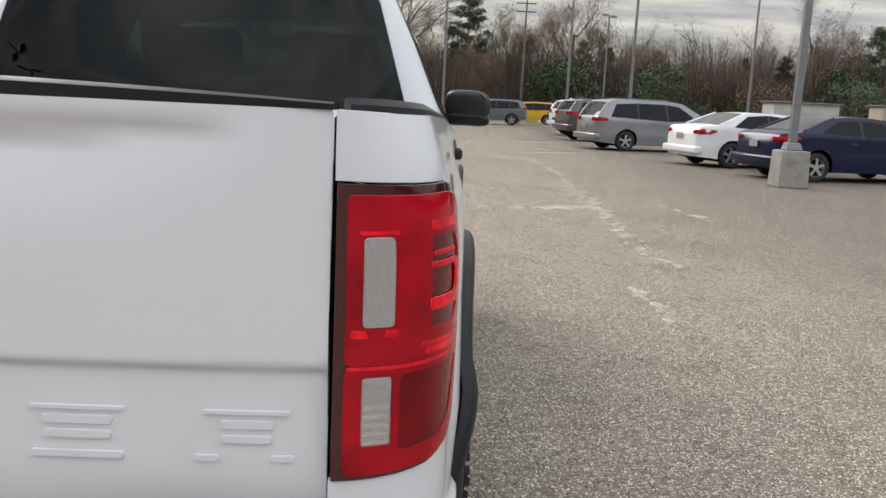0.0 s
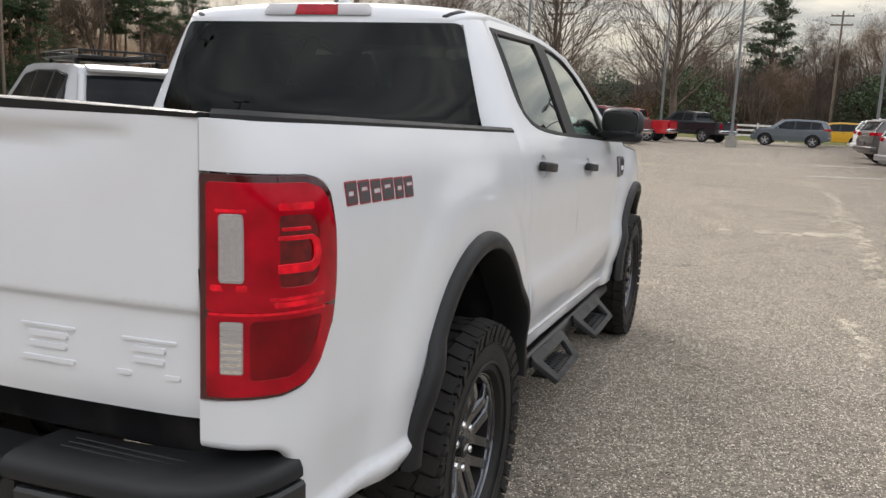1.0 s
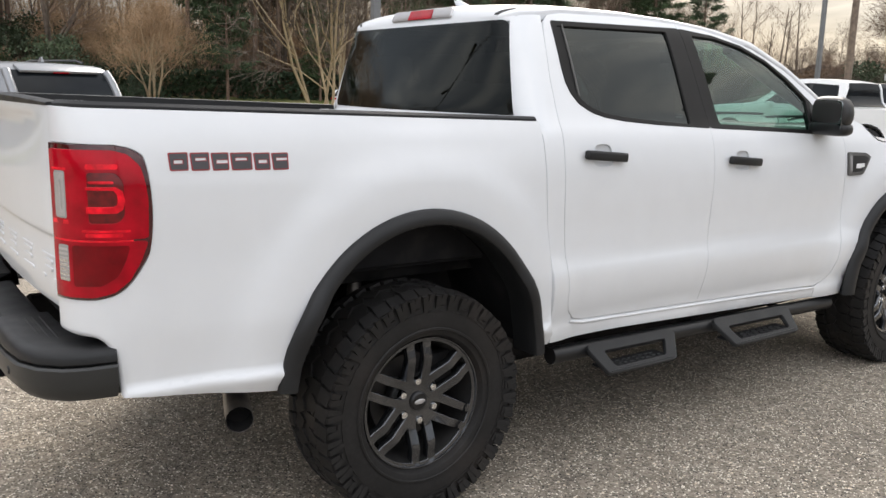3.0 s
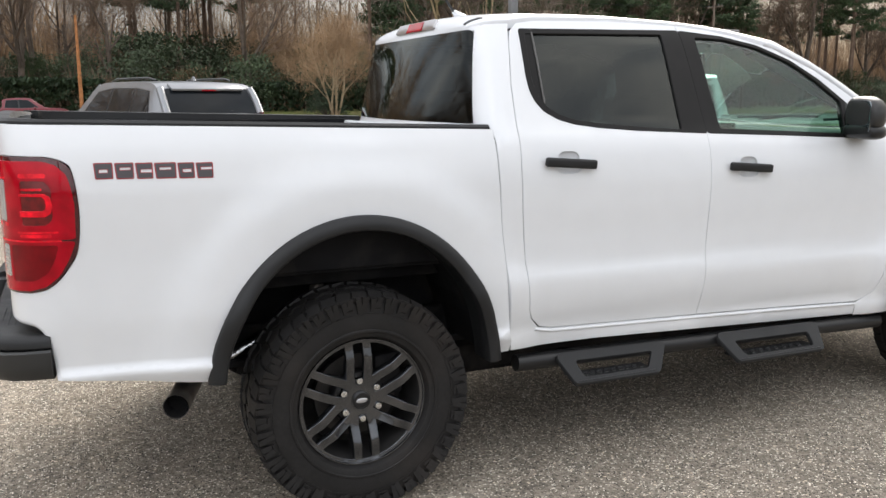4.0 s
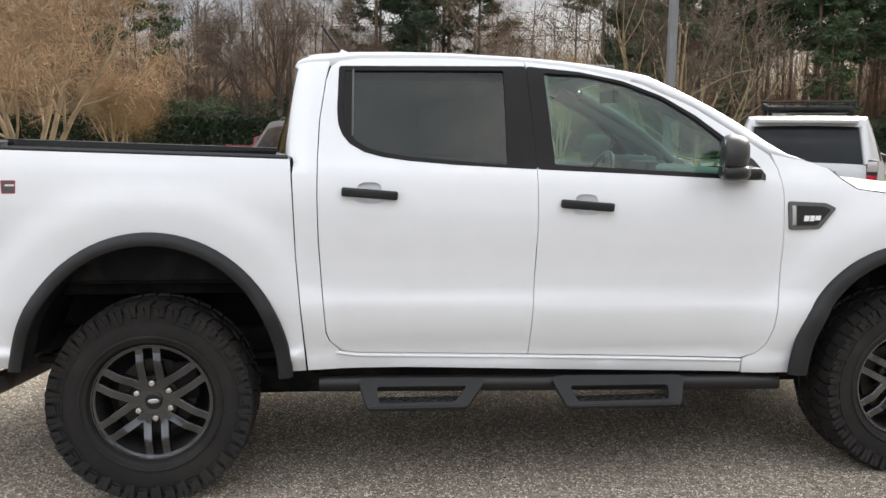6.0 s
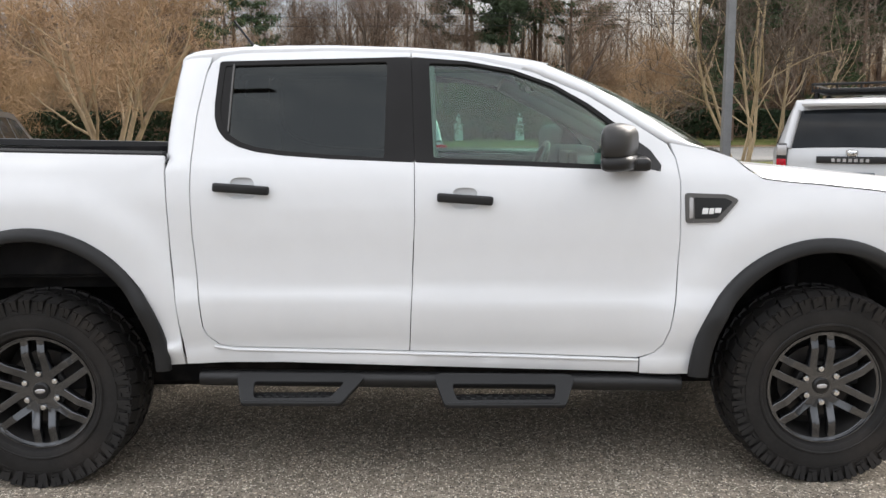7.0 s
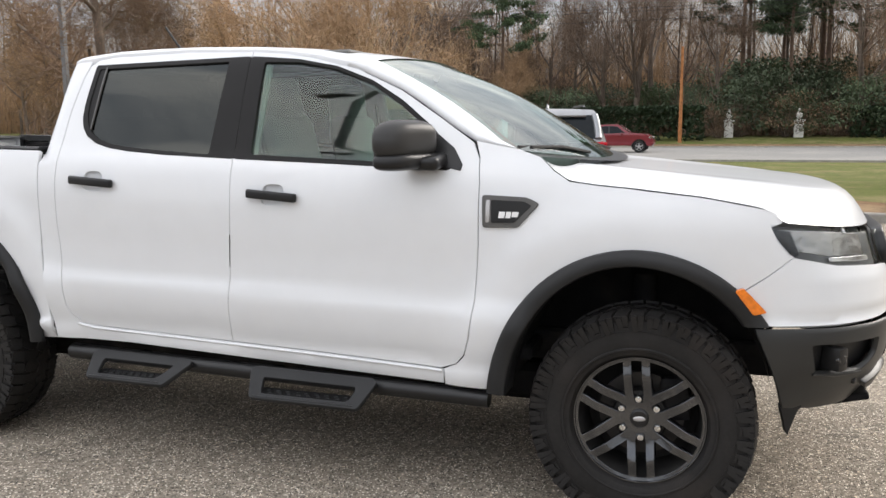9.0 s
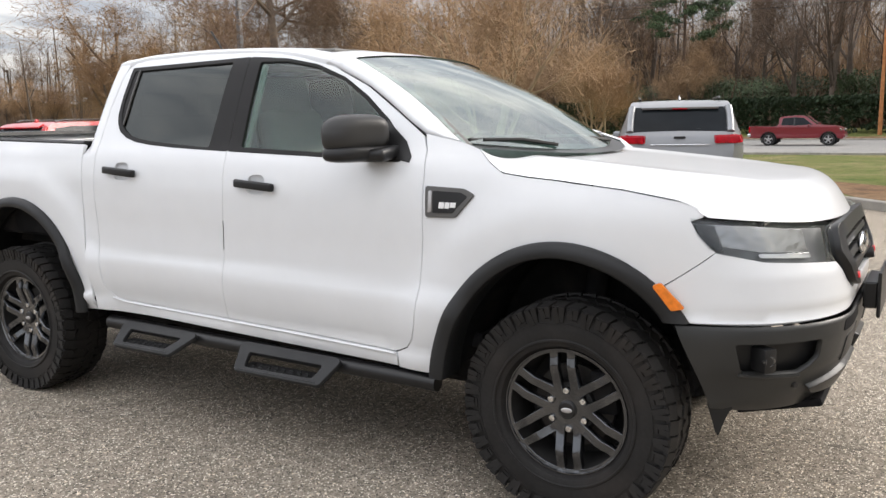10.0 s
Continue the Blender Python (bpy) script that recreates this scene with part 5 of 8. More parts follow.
    # side step: long bar with two hoop steps
    bar = tube("step_bar", [(s * 0.815, 0.651, 0.437), (s * 0.815, 2.646, 0.398)], 0.034, SATIN, truck, 16, "black tubular side step")
    for y0, y1, b0, b1, zt, zb in ((0.812, 1.332, 0.845, 1.235, 0.466, 0.372), (1.621, 2.195, 1.664, 2.14, 0.458, 0.358)):
        top, bot = 0.850, 0.968

        def slope(y, z, top=top, bot=bot, zt=zt, zb=zb):
            return bot + (top - bot) * (z - zb) / (zt - zb), y, z
        fr = [(y0, zt - 0.012), (y0 + 0.02, zt), (y1 - 0.02, zt - 0.006), (y1, zt - 0.018), (b1 + 0.008, zb), (b0, zb + 0.002)]
        ho = [(y0 + 0.070, zb + 0.068), (y1 - 0.075, zb + 0.064), (b1 - 0.036, zb + 0.016), (b0 + 0.046, zb + 0.016)]
        hoop = panel("hoop_step", rounded(fr, 0.012), slope, PLASTIC, bar, holes=[rounded(ho, 0.015)], mirror=side, thick=0.022, step=0.04)
        bm = box_bm((0.115, b1 - b0 - 0.02, 0.010), (s * (bot - 0.062), (b0 + b1) / 2, zb + 0.004), 0.003, 1)
        part("step_tread", bm, PLASTIC, hoop)
        bm = bmesh.new()
        for i in range(3):
            for j in range(9):
                box_bm((0.014, 0.020, 0.006), (s * (bot - 0.026 - 0.030 * i), b0 + 0.05 + (b1 - b0 - 0.1) * (j + 0.5 * (i % 2)) / 8.5, zb + 0.011), 0.002, 1, bm)
        part("tread_stud", bm, PLASTIC, hoop)
        for yy in (y0 + 0.03, y1 - 0.04):
            part("hoop_bracket", box_bm((0.04, 0.03, 0.03), (s * 0.835, yy, 0.432 - (yy - 0.65) * 0.0195), 0.006, 1), PLASTIC, hoop)
    for yy in (0.95, 1.65, 2.35):
        part("step_bracket", box_bm((0.12, 0.05, 0.012), (s * 0.73, yy, 0.425 - (yy - 0.65) * 0.0195), 0.002, 1), DARK, bar)

    # rear bumper corner
    path = [(0.853, -0.996), (0.850, -1.022), (0.838, -1.070), (0.812, -1.126), (0.758, -1.178), (0.68, -1.212), (0.56, -1.226), (0.44, -1.23), (0.33, -1.23)]
    def swept(name, prof, path, mat, label, z_fall):
        verts, faces, m = [], [], len(prof)
        for k, (x, y) in enumerate(path):
            a, b = Vector(path[max(k - 1, 0)]), Vector(path[min(k + 1, len(path) - 1)])
            dd = (b - a).normalized()
            n = Vector((-dd.y, dd.x))
            fall = 0.0 if k < 2 else z_fall * (k - 1) / 7
            for o, z in prof:
                verts.append((s * (x + n.x * o), y + n.y * o, z + fall))
        for k in range(len(path) - 1):
            for j in range(m - 1):
                qd = (k * m + j, k * m + j + 1, (k + 1) * m + j + 1, (k + 1) * m + j)
                faces.append(qd if s > 0 else tuple(reversed(qd)))
        faces += [tuple(range(m)), tuple(range((len(path) - 1) * m, len(path) * m))]
        return mesh_object(name, verts, faces, mat, truck, label)
    cap = [(-0.16, 0.750), (-0.07, 0.754), (-0.030, 0.752), (-0.012, 0.747), (-0.004, 0.739), (0.001, 0.728), (0.002, 0.712), (-0.004, 0.706), (-0.05, 0.704)]
    face = [(-0.05, 0.7035), (0.002, 0.7035), (0.008, 0.697), (0.008, 0.66), (0.001, 0.628), (-0.022, 0.604), (-0.12, 0.600)]
    rb = swept("rear_bumper_corner", cap, path, PLASTIC, "black plastic rear bumper corner", -0.010)
    fp = swept("rear_bumper_face", face, path[:-1] + [(0.372, -1.23)], GREYPLASTIC, "charcoal rear bumper face", -0.014)
    fp.data.set_sharp_from_angle(angle=radians(38))
    fp.parent = rb
    part("bumper_end", box_bm((0.10, 0.05, 0.135), (s * 0.315, -1.205, 0.655), 0.02, 2), PLASTIC, rb, smooth=True, angle=40)
    rb.data.set_sharp_from_angle(angle=radians(38))
    for k in range(3):
        part("step_rib", box_bm((0.30, 0.008, 0.004), (s * 0.55, -1.105 - 0.020 * k, 0.7455), 0.0015, 1), PLASTIC, rb)
    lathe("parking_sensor", [(0.006, 0.001), (0.006, 0.011), (0.0, 0.015), (-0.01, 0.015)], PLASTIC, rb, 16).matrix_world = pose(s * 0.60, -1.226, 0.655, 0, 0, -90)
    lathe("bumper_bolt", [(0.006, 0.001), (0.006, 0.008), (0.0, 0.011), (-0.01, 0.011)], SATIN, rb, 12).matrix_world = pose(s * 0.325, -1.235, 0.70, 0, 0, -90)

# added strips whose black paints the shade between bed and cab
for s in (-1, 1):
    part("bed_gap_shade", box_bm((0.02, 0.10, 0.84), (s * 0.785, 0.572, 0.905), 0.003, 1), SHADEBLACK, truck)

# rear bumper middle, below the gate
bm = box_bm((0.66, 0.14, 0.13), (0, -1.13, 0.63), 0.015, 2)
box_bm((0.62, 0.12, 0.03), (0, -1.13, 0.70), 0.008, 1, bm)
part("rear_bumper_step", bm, PLASTIC, truck, smooth=True, angle=40)
part("gate_sill", box_bm((1.36, 0.05, 0.12), (0, -1.005, 0.78), 0.008, 1), DARK, truck)
part("tow_hitch", box_bm((0.09, 0.16, 0.09), (0, -1.16, 0.50), 0.008, 1), DARK, truck)

# grille
hexg = [(NX(0.0), 1.064), (NX(0.37), 1.06), (NX(0.415), 1.045), (NX(0.44), 0.972), (NX(0.375), 0.865), (NX(0.33), 0.845), (NX(0.0), 0.845)]
for side in (False, True):
    s = -1 if side else 1
    g = panel("grille_surround", hexg, nose_skin, GREYPLASTIC, truck, holes=[], mirror=side, off=-0.02, thick=0.01, step=0.04)
    ring = hexg[:6] + [(NX(0.30), 0.845), (NX(0.30), 0.885), (NX(0.325), 0.885), (NX(0.378), 0.968), (NX(0.36), 1.012), (NX(0.0), 1.016)]
    panel("grille_frame", ring, nose_skin, SATIN, g, mirror=side, off=0.022, thick=0.04, step=0.03)
    for zc in (0.985, 0.945, 0.905):
        w = 0.37 if zc > 0.96 else (0.355 if zc > 0.92 else 0.33)
        panel("grille_bar", [(NX(0.0), zc - 0.010), (NX(w), zc - 0.010), (NX(w), zc + 0.010), (NX(0.0), zc + 0.010)], nose_skin, SATIN, g, mirror=side, off=0.012, thick=0.03, step=0.04)
    panel("red_accent", [(NX(0.325), 0.868), (NX(0.345), 0.868), (NX(0.345), 0.888), (NX(0.325), 0.888)], nose_skin, REDTRIM, g, mirror=side, off=0.026, thick=0.01, step=0.03)
bm = bmesh.new()
bmesh.ops.create_uvsphere(bm, u_segments=24, v_segments=10, radius=1.0)
bmesh.ops.transform(bm, matrix=Matrix.Translation((0, 4.088, 0.95)) @ Matrix.Diagonal((0.115, 0.018, 0.046, 1)), verts=bm.verts)
part("grille_badge", bm, CHROME, truck, "oval chrome grille badge", smooth=True)
bm = box_bm((0.32, 0.014, 0.17), (0, 4.165, 0.775), 0.006, 2)
box_bm((0.28, 0.05, 0.10), (0, 4.135, 0.77), 0.006, 1, bm)
part("plate_holder", bm, SATIN, truck, "black number plate holder")
part("skid_plate", box_bm((0.95, 0.30, 0.03), (0, 3.88, 0.40), 0.01, 2, rot=Matrix.Rotation(0.25, 3, "X")), DARK, truck)
tube("tow_hook", [(0.43, 3.86, 0.425), (0.43, 3.95, 0.42), (0.40, 3.975, 0.42), (0.37, 3.95, 0.42), (0.37, 3.86, 0.425)], 0.011, SATIN, truck, 8)

# cowl and wipers
grid_sheet("cowl_panel", lambda a, t: (0.74 * (2 * a - 1), 2.955 - 0.26 * abs(2 * a - 1) ** 2.4 + 0.10 * t, 1.312 + 0.042 * abs(2 * a - 1) ** 2 - 0.018 * t), 20, 2, SATIN, truck)
for x0, x1 in ((0.30, 0.62), (-0.35, 0.18)):
    w = tube("wiper", [(x0, 2.97 - 0.1 * abs(x0), 1.336), ((x0 + x1) / 2, 2.90 - 0.1 * abs(x0 + x1) / 2, 1.362), (x1, 2.86 - 0.16 * abs(x1), 1.366)], 0.008, SATIN, truck, 6, "black windscreen wiper")
    tube("wiper_blade", [(x0 - 0.1, 2.90 - 0.1 * abs(x0), 1.349), ((x0 + x1) / 2, 2.865 - 0.12 * abs(x0 + x1) / 2, 1.362), (x1 + 0.06, 2.80 - 0.12 * abs(x1), 1.368)], 0.007, SATIN, w, 5)


# ---- wheels ----
def tyre_profile(w, R, r):
    return [(-w * 0.36, r), (-w * 0.46, r + 0.02), (-w * 0.50, r + (R - r) * 0.5), (-w * 0.47, R - 0.028), (-w * 0.40, R - 0.011), (-w * 0.2, R - 0.008),
            (w * 0.2, R - 0.008), (w * 0.40, R - 0.011), (w * 0.47, R - 0.028), (w * 0.495, r + (R - r) * 0.55), (w * 0.485, r + 0.035), (w * 0.455, r + 0.012), (w * 0.40, r + 0.004), (w * 0.36, r)]


def off_road_wheel(name, parent):
    """An all-terrain tyre on a twelve-spoke alloy; the axle runs along x, the outside is +x, the origin is the tyre's middle."""
    R, r, W = 0.400, 0.236, 0.262
    hub = lathe(name, [(-0.12, 0.20), (-0.12, 0.222), (-0.10, 0.226), (0.03, 0.218), (0.085, 0.228), (0.096, 0.230), (0.092, 0.224), (0.06, 0.216), (0.0, 0.205), (-0.10, 0.20)], SHADEBLACK, parent, 64, closed=True)
    lathe("rim_lip", [(0.088, 0.236), (0.100, 0.2365), (0.103, 0.2345), (0.1025, 0.2310), (0.096, 0.2280), (0.085, 0.2270)], GUNMETAL, hub, 72)
    tyre = lathe("tyre", tyre_profile(W, R, r), RUBBER, hub, 96, "all-terrain tyre, black with brown dust")
    # tread blocks: two centre rows, two shoulder rows that turn down the sidewall
    bm = bmesh.new()
    n = 44
    for k in range(n):
        a = 2 * math.pi * k / n
        for row, (o, w, ln, tw) in enumerate(((-0.040, 0.062, 0.045, 0.55), (0.040, 0.062, 0.045, -0.55), (-0.103, 0.058, 0.047, 0.22), (0.103, 0.058, 0.047, -0.22))):
            aa = a + (0.07 if row % 2 else 0.0) + (0.03 if row > 1 else 0.0)
            sz = (w * (0.9 + 0.2 * ((k * 7 + row * 3) % 5) / 5), ln, 0.018)
            m = Matrix.Rotation(aa, 4, "X") @ Matrix.Translation((o, 0, R - 0.0095)) @ Matrix.Rotation(tw + (0.5 if (k + row) % 2 and row < 2 else 0), 4, "Z")
            if row > 1:
                m = m @ Matrix.Rotation((0.20 if o > 0 else -0.20), 4, "Y")
            bmesh.ops.create_cube(bm, size=1.0, matrix=m @ Matrix.Diagonal((*sz, 1)))
        for o in (-1, 1):
            aa = a + 0.10
            long_ = k % 2
            for half in (-1, 1):
                # each lug is cut in two, the rear half a little lower
                m = Matrix.Rotation(aa + half * 0.0270, 4, "X") @ Matrix.Translation((o * W * (0.484 if half > 0 else 0.480), 0, R - (0.034 if long_ else 0.027) - 0.002 * half)) @ Matrix.Rotation(o * 0.16, 4, "Y") @ Matrix.Rotation(half * 0.10, 4, "X")
                bmesh.ops.create_cube(bm, size=1.0, matrix=m @ Matrix.Diagonal((0.021, 0.0190, 0.056 if long_ else 0.036, 1)))
            if not long_:
                m = Matrix.Rotation(aa, 4, "X") @ Matrix.Translation((o * W * 0.489, 0, R - 0.053)) @ Matrix.Rotation(o * 0.08, 4, "Y")
                bmesh.ops.create_cube(bm, size=1.0, matrix=m @ Matrix.Diagonal((0.008, 0.034, 0.008, 1)))
            m = Matrix.Rotation(aa + 0.07, 4, "X") @ Matrix.Translation((o * W * 0.4925, 0, R - 0.068)) @ Matrix.Rotation(o * 0.05, 4, "Y")
            bmesh.ops.create_cube(bm, size=1.0, matrix=m @ Matrix.Diagonal((0.006, 0.040, 0.004, 1)))
    part("tread", bm, RUBBER, tyre, "chunky tread blocks")
    # raised ring on the sidewall
    lathe("sidewall_ring", [(0.1285, 0.265), (0.1325, 0.268), (0.1325, 0.274), (0.1285, 0.277)], RUBBER, tyre, 72)
    lathe("brake_disc", [(0.0, 0.03), (0.004, 0.08), (0.004, 0.155), (-0.02, 0.155), (-0.02, 0.03)], DISC, hub, 40)
    part("brake_caliper", box_bm((0.05, 0.10, 0.16), (0.01, 0.125, 0.06), 0.015, 2), DARK, hub)
    # black disc in place of the shade behind the spokes
    lathe("wheel_back", [(-0.06, 0.02), (-0.06, 0.205)], SHADEBLACK, hub, 32)
    # the face: six pairs of spokes cut out of one dished plate
    R1 = 0.2200

    def dish(u, v):
        return float(np.interp(math.hypot(u, v), [0.0, 0.05, 0.095, 0.158, 0.166, 0.208, 0.222, 0.2345], [0.070, 0.070, 0.078, 0.0985, 0.0995, 0.091, 0.0935, 0.099])), u, v
    cuts = []
    for k in range(6):
        a = math.radians(60 * k)
        ca, sa = math.cos(a), math.sin(a)
        spin = lambda p: (p[0] * ca - p[1] * sa, p[0] * sa + p[1] * ca)
        arc = lambda y0, y1, n: [(y, math.sqrt(R1 * R1 - y * y)) for y in np.linspace(y0, y1, n)]
        slot = [(0.0135, 0.056)] + [(0.019, 0.085)] + arc(0.020, -0.020, 5) + [(-0.019, 0.085), (-0.0135, 0.056)]
        cuts.append(rounded([spin(p) for p in slot], 0.004, 2))
        # opening between this pair and the next
        p0 = (0.0455, 0.0455 / math.tan(math.radians(30)))
        e = math.asin(0.0465 / R1)
        e1 = math.radians(60) - e
        op = [(p0[0] + 0.0005, p0[1] + 0.002), (0.0465, R1 * math.cos(e))] + [(R1 * math.sin(t), R1 * math.cos(t)) for t in np.linspace(e, e1, 7)[1:]]
        cuts.append(rounded([spin((-p[0], p[1])) for p in op], 0.004, 2))
    plate = [(0.2335 * math.cos(t), 0.2335 * math.sin(t)) for t in np.linspace(0, 2 * math.pi, 72, endpoint=False)]
    panel("spokes", plate, dish, GUNMETAL, hub, holes=cuts, step=0.014, thick=0.034, lip=0.006, label="gunmetal paired spokes")
    lathe("hub_boss", [(0.02, 0.105), (0.040, 0.100), (0.046, 0.094), (0.046, 0.02)], SATIN, hub, 36)
    cap = lathe("centre_cap", [(0.058, 0.036), (0.076, 0.034), (0.081, 0.028), (0.082, 0.001)], SATIN, hub, 28)
    bm = bmesh.new()
    bmesh.ops.create_uvsphere(bm, u_segments=16, v_segments=6, radius=1.0)
    bmesh.ops.transform(bm, matrix=Matrix.Translation((0.082, 0, 0)) @ Matrix.Diagonal((0.003, 0.023, 0.010, 1)), verts=bm.verts)
    part("cap_oval", bm, LENSEDGE, cap, smooth=True)
    for k in range(6):
        a = math.radians(60 * k)
        nut = lathe("lug_nut", [(0.046, 0.0150), (0.070, 0.0145), (0.078, 0.0110), (0.080, 0.001)], CHROME, hub, 12, sharp=50)
        nut.location = (0, -0.072 * math.sin(a), 0.072 * math.cos(a))
    return hub


wheel_a = off_road_wheel("wheel", truck)
places = [(0.782, 0.0, 0.395, 0, 10), (0.782, 3.221, 0.395, 0, 4), (-0.782, 0.0, 0.395, 180, 30), (-0.782, 3.221, 0.395, 180, 50)]
wheel_a.matrix_basis = pose(0.782, 0.0, 0.395, 4, 0, 0)
for x, y, z, turn, spin in places[1:]:
    copy_thing(wheel_a, pose(x, y, z, 0, 0, turn) @ pose(0, 0, 0, spin, 0, 0))

# black trim on the pillar, and a black panel painting the door gap's shade
for side in (False, True):
    panel("pillar_cover", [(1.505, 1.325), (1.575, 1.325), (1.555, 1.75), (1.49, 1.75)], cab_skin, WINDOWTRIM, truck, mirror=side, off=-0.006, thick=0.01)
    panel("door_pillar", [(1.49, 0.56), (1.56, 0.56), (1.585, 0.83), (1.59, 1.1), (1.585, 1.31), (1.51, 1.31), (1.50, 0.83)], cab_skin, SHADEBLACK, truck, mirror=side, off=-0.016, thick=0.01)

# ---- underbody ----
for s in (-1, 1):
    part("chassis_rail", box_bm((0.07, 4.7, 0.13), (s * 0.46, 1.35, 0.55), 0.01, 1), DARK, truck)
    part("leaf_spring", box_bm((0.06, 1.15, 0.03), (s * 0.56, 0.05, 0.50), 0.006, 1), DARK, truck)
    tube("shock_absorber", [(s * 0.62, -0.16, 0.42), (s * 0.50, -0.05, 0.80)], 0.026, STEEL, truck, 10)
    tube("front_strut", [(s * 0.60, 3.20, 0.45), (s * 0.50, 3.20, 0.86)], 0.045, DARK, truck, 10)
    tube("control_arm", [(s * 0.68, 3.22, 0.36), (s * 0.40, 3.05, 0.42)], 0.03, DARK, truck, 8)
    part("inner_fender", box_bm((0.02, 0.9, 0.5), (s * 0.42, 3.2, 0.78), 0.004, 1), DARK, truck)
    part("bed_brace", box_bm((0.02, 0.95, 0.28), (s * 0.60, 0.0, 0.92), 0.004, 1), DARK, truck)
    part("brace_clip", box_bm((0.006, 0.19, 0.012), (s * 0.612, -0.02, 0.845), 0.002, 1), STEEL, truck)
tube("rear_axle", [(-0.66, 0, 0.40), (0.66, 0, 0.40)], 0.05, DARK, truck, 12)
lathe("differential", [(-0.15, 0.06), (-0.09, 0.13), (0.0, 0.15), (0.09, 0.13), (0.15, 0.06)], DARK, truck, 20).location = (0.05, 0.0, 0.40)
tube("exhaust_pipe", [(0.815, -0.636, 0.450), (0.72, -0.605, 0.455), (0.58, -0.555, 0.465), (0.47, -0.50, 0.48), (0.42, -0.36, 0.50), (0.42, 0.3, 0.47), (0.25, 1.0, 0.47)], 0.043, STEEL, truck, 16, "dull steel exhaust pipe", caps=False)
# dark inner tube and added end cap, in place of shade inside the pipe
tube("exhaust_inside", [(0.8145, -0.6358, 0.450), (0.74, -0.6115, 0.454)], 0.040, DARK, truck, 16, caps=False)
tube("exhaust_baffle", [(0.75, -0.6148, 0.4534), (0.74, -0.6115, 0.454)], 0.040, DARK, truck, 16)
tube("tail_pipe_bend", [(0.54, -0.46, 0.50), (0.55, -0.30, 0.57), (0.53, -0.12, 0.62)], 0.034, BOWL, truck, 12)
part("muffler", box_bm((0.26, 0.75, 0.18), (0.25, 1.2, 0.46), 0.06, 3), STEEL, truck, smooth=True)
part("fuel_tank", box_bm((0.36, 1.0, 0.24), (-0.22, 1.3, 0.50), 0.05, 2), DARK, truck, smooth=True)
part("cab_floor", box_bm((1.40, 2.25, 0.06), (0, 1.66, 0.56), 0.01, 1), DARK, truck)
part("engine_block", box_bm((0.60, 0.90, 0.55), (0, 3.2, 0.72), 0.03, 1), DARK, truck)
# unseen box, added to stop light from passing under the truck
part("belly_guard", box_bm((0.95, 2.9, 0.16), (0, 1.55, 0.37), 0.03, 1), DARK, truck)
part("gearbox", box_bm((0.30, 1.1, 0.25), (0, 2.3, 0.50), 0.05, 2), DARK, truck, smooth=True)
part("firewall", box_bm((1.36, 0.03, 0.70), (0, 2.68, 0.93), 0.005, 1), DARK, truck)

# ---- cabin ----
def seat(x, y, name="front_seat"):
    b = part(name, box_bm((0.50, 0.52, 0.16), (x, y, 0.85), 0.05, 3), SEATCLOTH, truck, smooth=True)
    part("seat_back", box_bm((0.48, 0.14, 0.62), (x, y - 0.30, 1.20), 0.055, 3, rot=Matrix.Rotation(0.20, 3, "X"), taper=(0.82, 0.8)), SEATCLOTH, b, smooth=True)
    part("head_rest", box_bm((0.27, 0.12, 0.21), (x, y - 0.38, 1.565), 0.045, 3, rot=Matrix.Rotation(0.15, 3, "X")), SEATCLOTH, b, smooth=True)
    for o in (-0.06, 0.06):
        tube("head_rest_post", [(x + o, y - 0.365, 1.47), (x + o, y - 0.375, 1.54)], 0.006, CHROME, b, 6)


seat(0.37, 1.90)
seat(-0.37, 1.90)
b = part("rear_bench", box_bm((1.30, 0.50, 0.16), (0, 1.02, 0.88), 0.05, 3), SEATCLOTH, truck, smooth=True)
part("bench_back", box_bm((1.28, 0.14, 0.60), (0, 0.70, 1.20), 0.05, 3, rot=Matrix.Rotation(0.10, 3, "X")), SEATCLOTH, b, smooth=True)
for x in (-0.40, 0.0, 0.40):
    part("head_rest", box_bm((0.24, 0.10, 0.15), (x, 0.67, 1.54), 0.04, 3), SEATCLOTH, b, smooth=True)
dash = part("dashboard", box_bm((1.34, 0.46, 0.30), (0, 2.52, 1.16), 0.07, 3), SEATCLOTH, truck, smooth=True)
part("instrument_hood", box_bm((0.36, 0.20, 0.10), (-0.37, 2.36, 1.31), 0.04, 3), SEATCLOTH, dash, smooth=True)
part("centre_screen", box_bm((0.28, 0.05, 0.18), (0, 2.29, 1.25), 0.012, 2), SATIN, dash)
pts = [(-0.37 + 0.185 * math.cos(a), 2.16 + 0.07 * math.sin(a), 1.20 + 0.17 * math.sin(a)) for a in np.linspace(0, 2 * math.pi, 33)]
sw = tube("steering_wheel", pts, 0.016, SATIN, truck, 8, caps=False)
part("wheel_boss", box_bm((0.16, 0.05, 0.12), (-0.37, 2.18, 1.19), 0.02, 2), SATIN, sw)
part("headliner", box_bm((1.05, 1.35, 0.02), (0, 1.28, 1.765), 0.008, 1), TRIMGREY, truck)
part("rear_view_mirror", box_bm((0.22, 0.03, 0.065), (0, 2.10, 1.66), 0.012, 2), SATIN, truck)
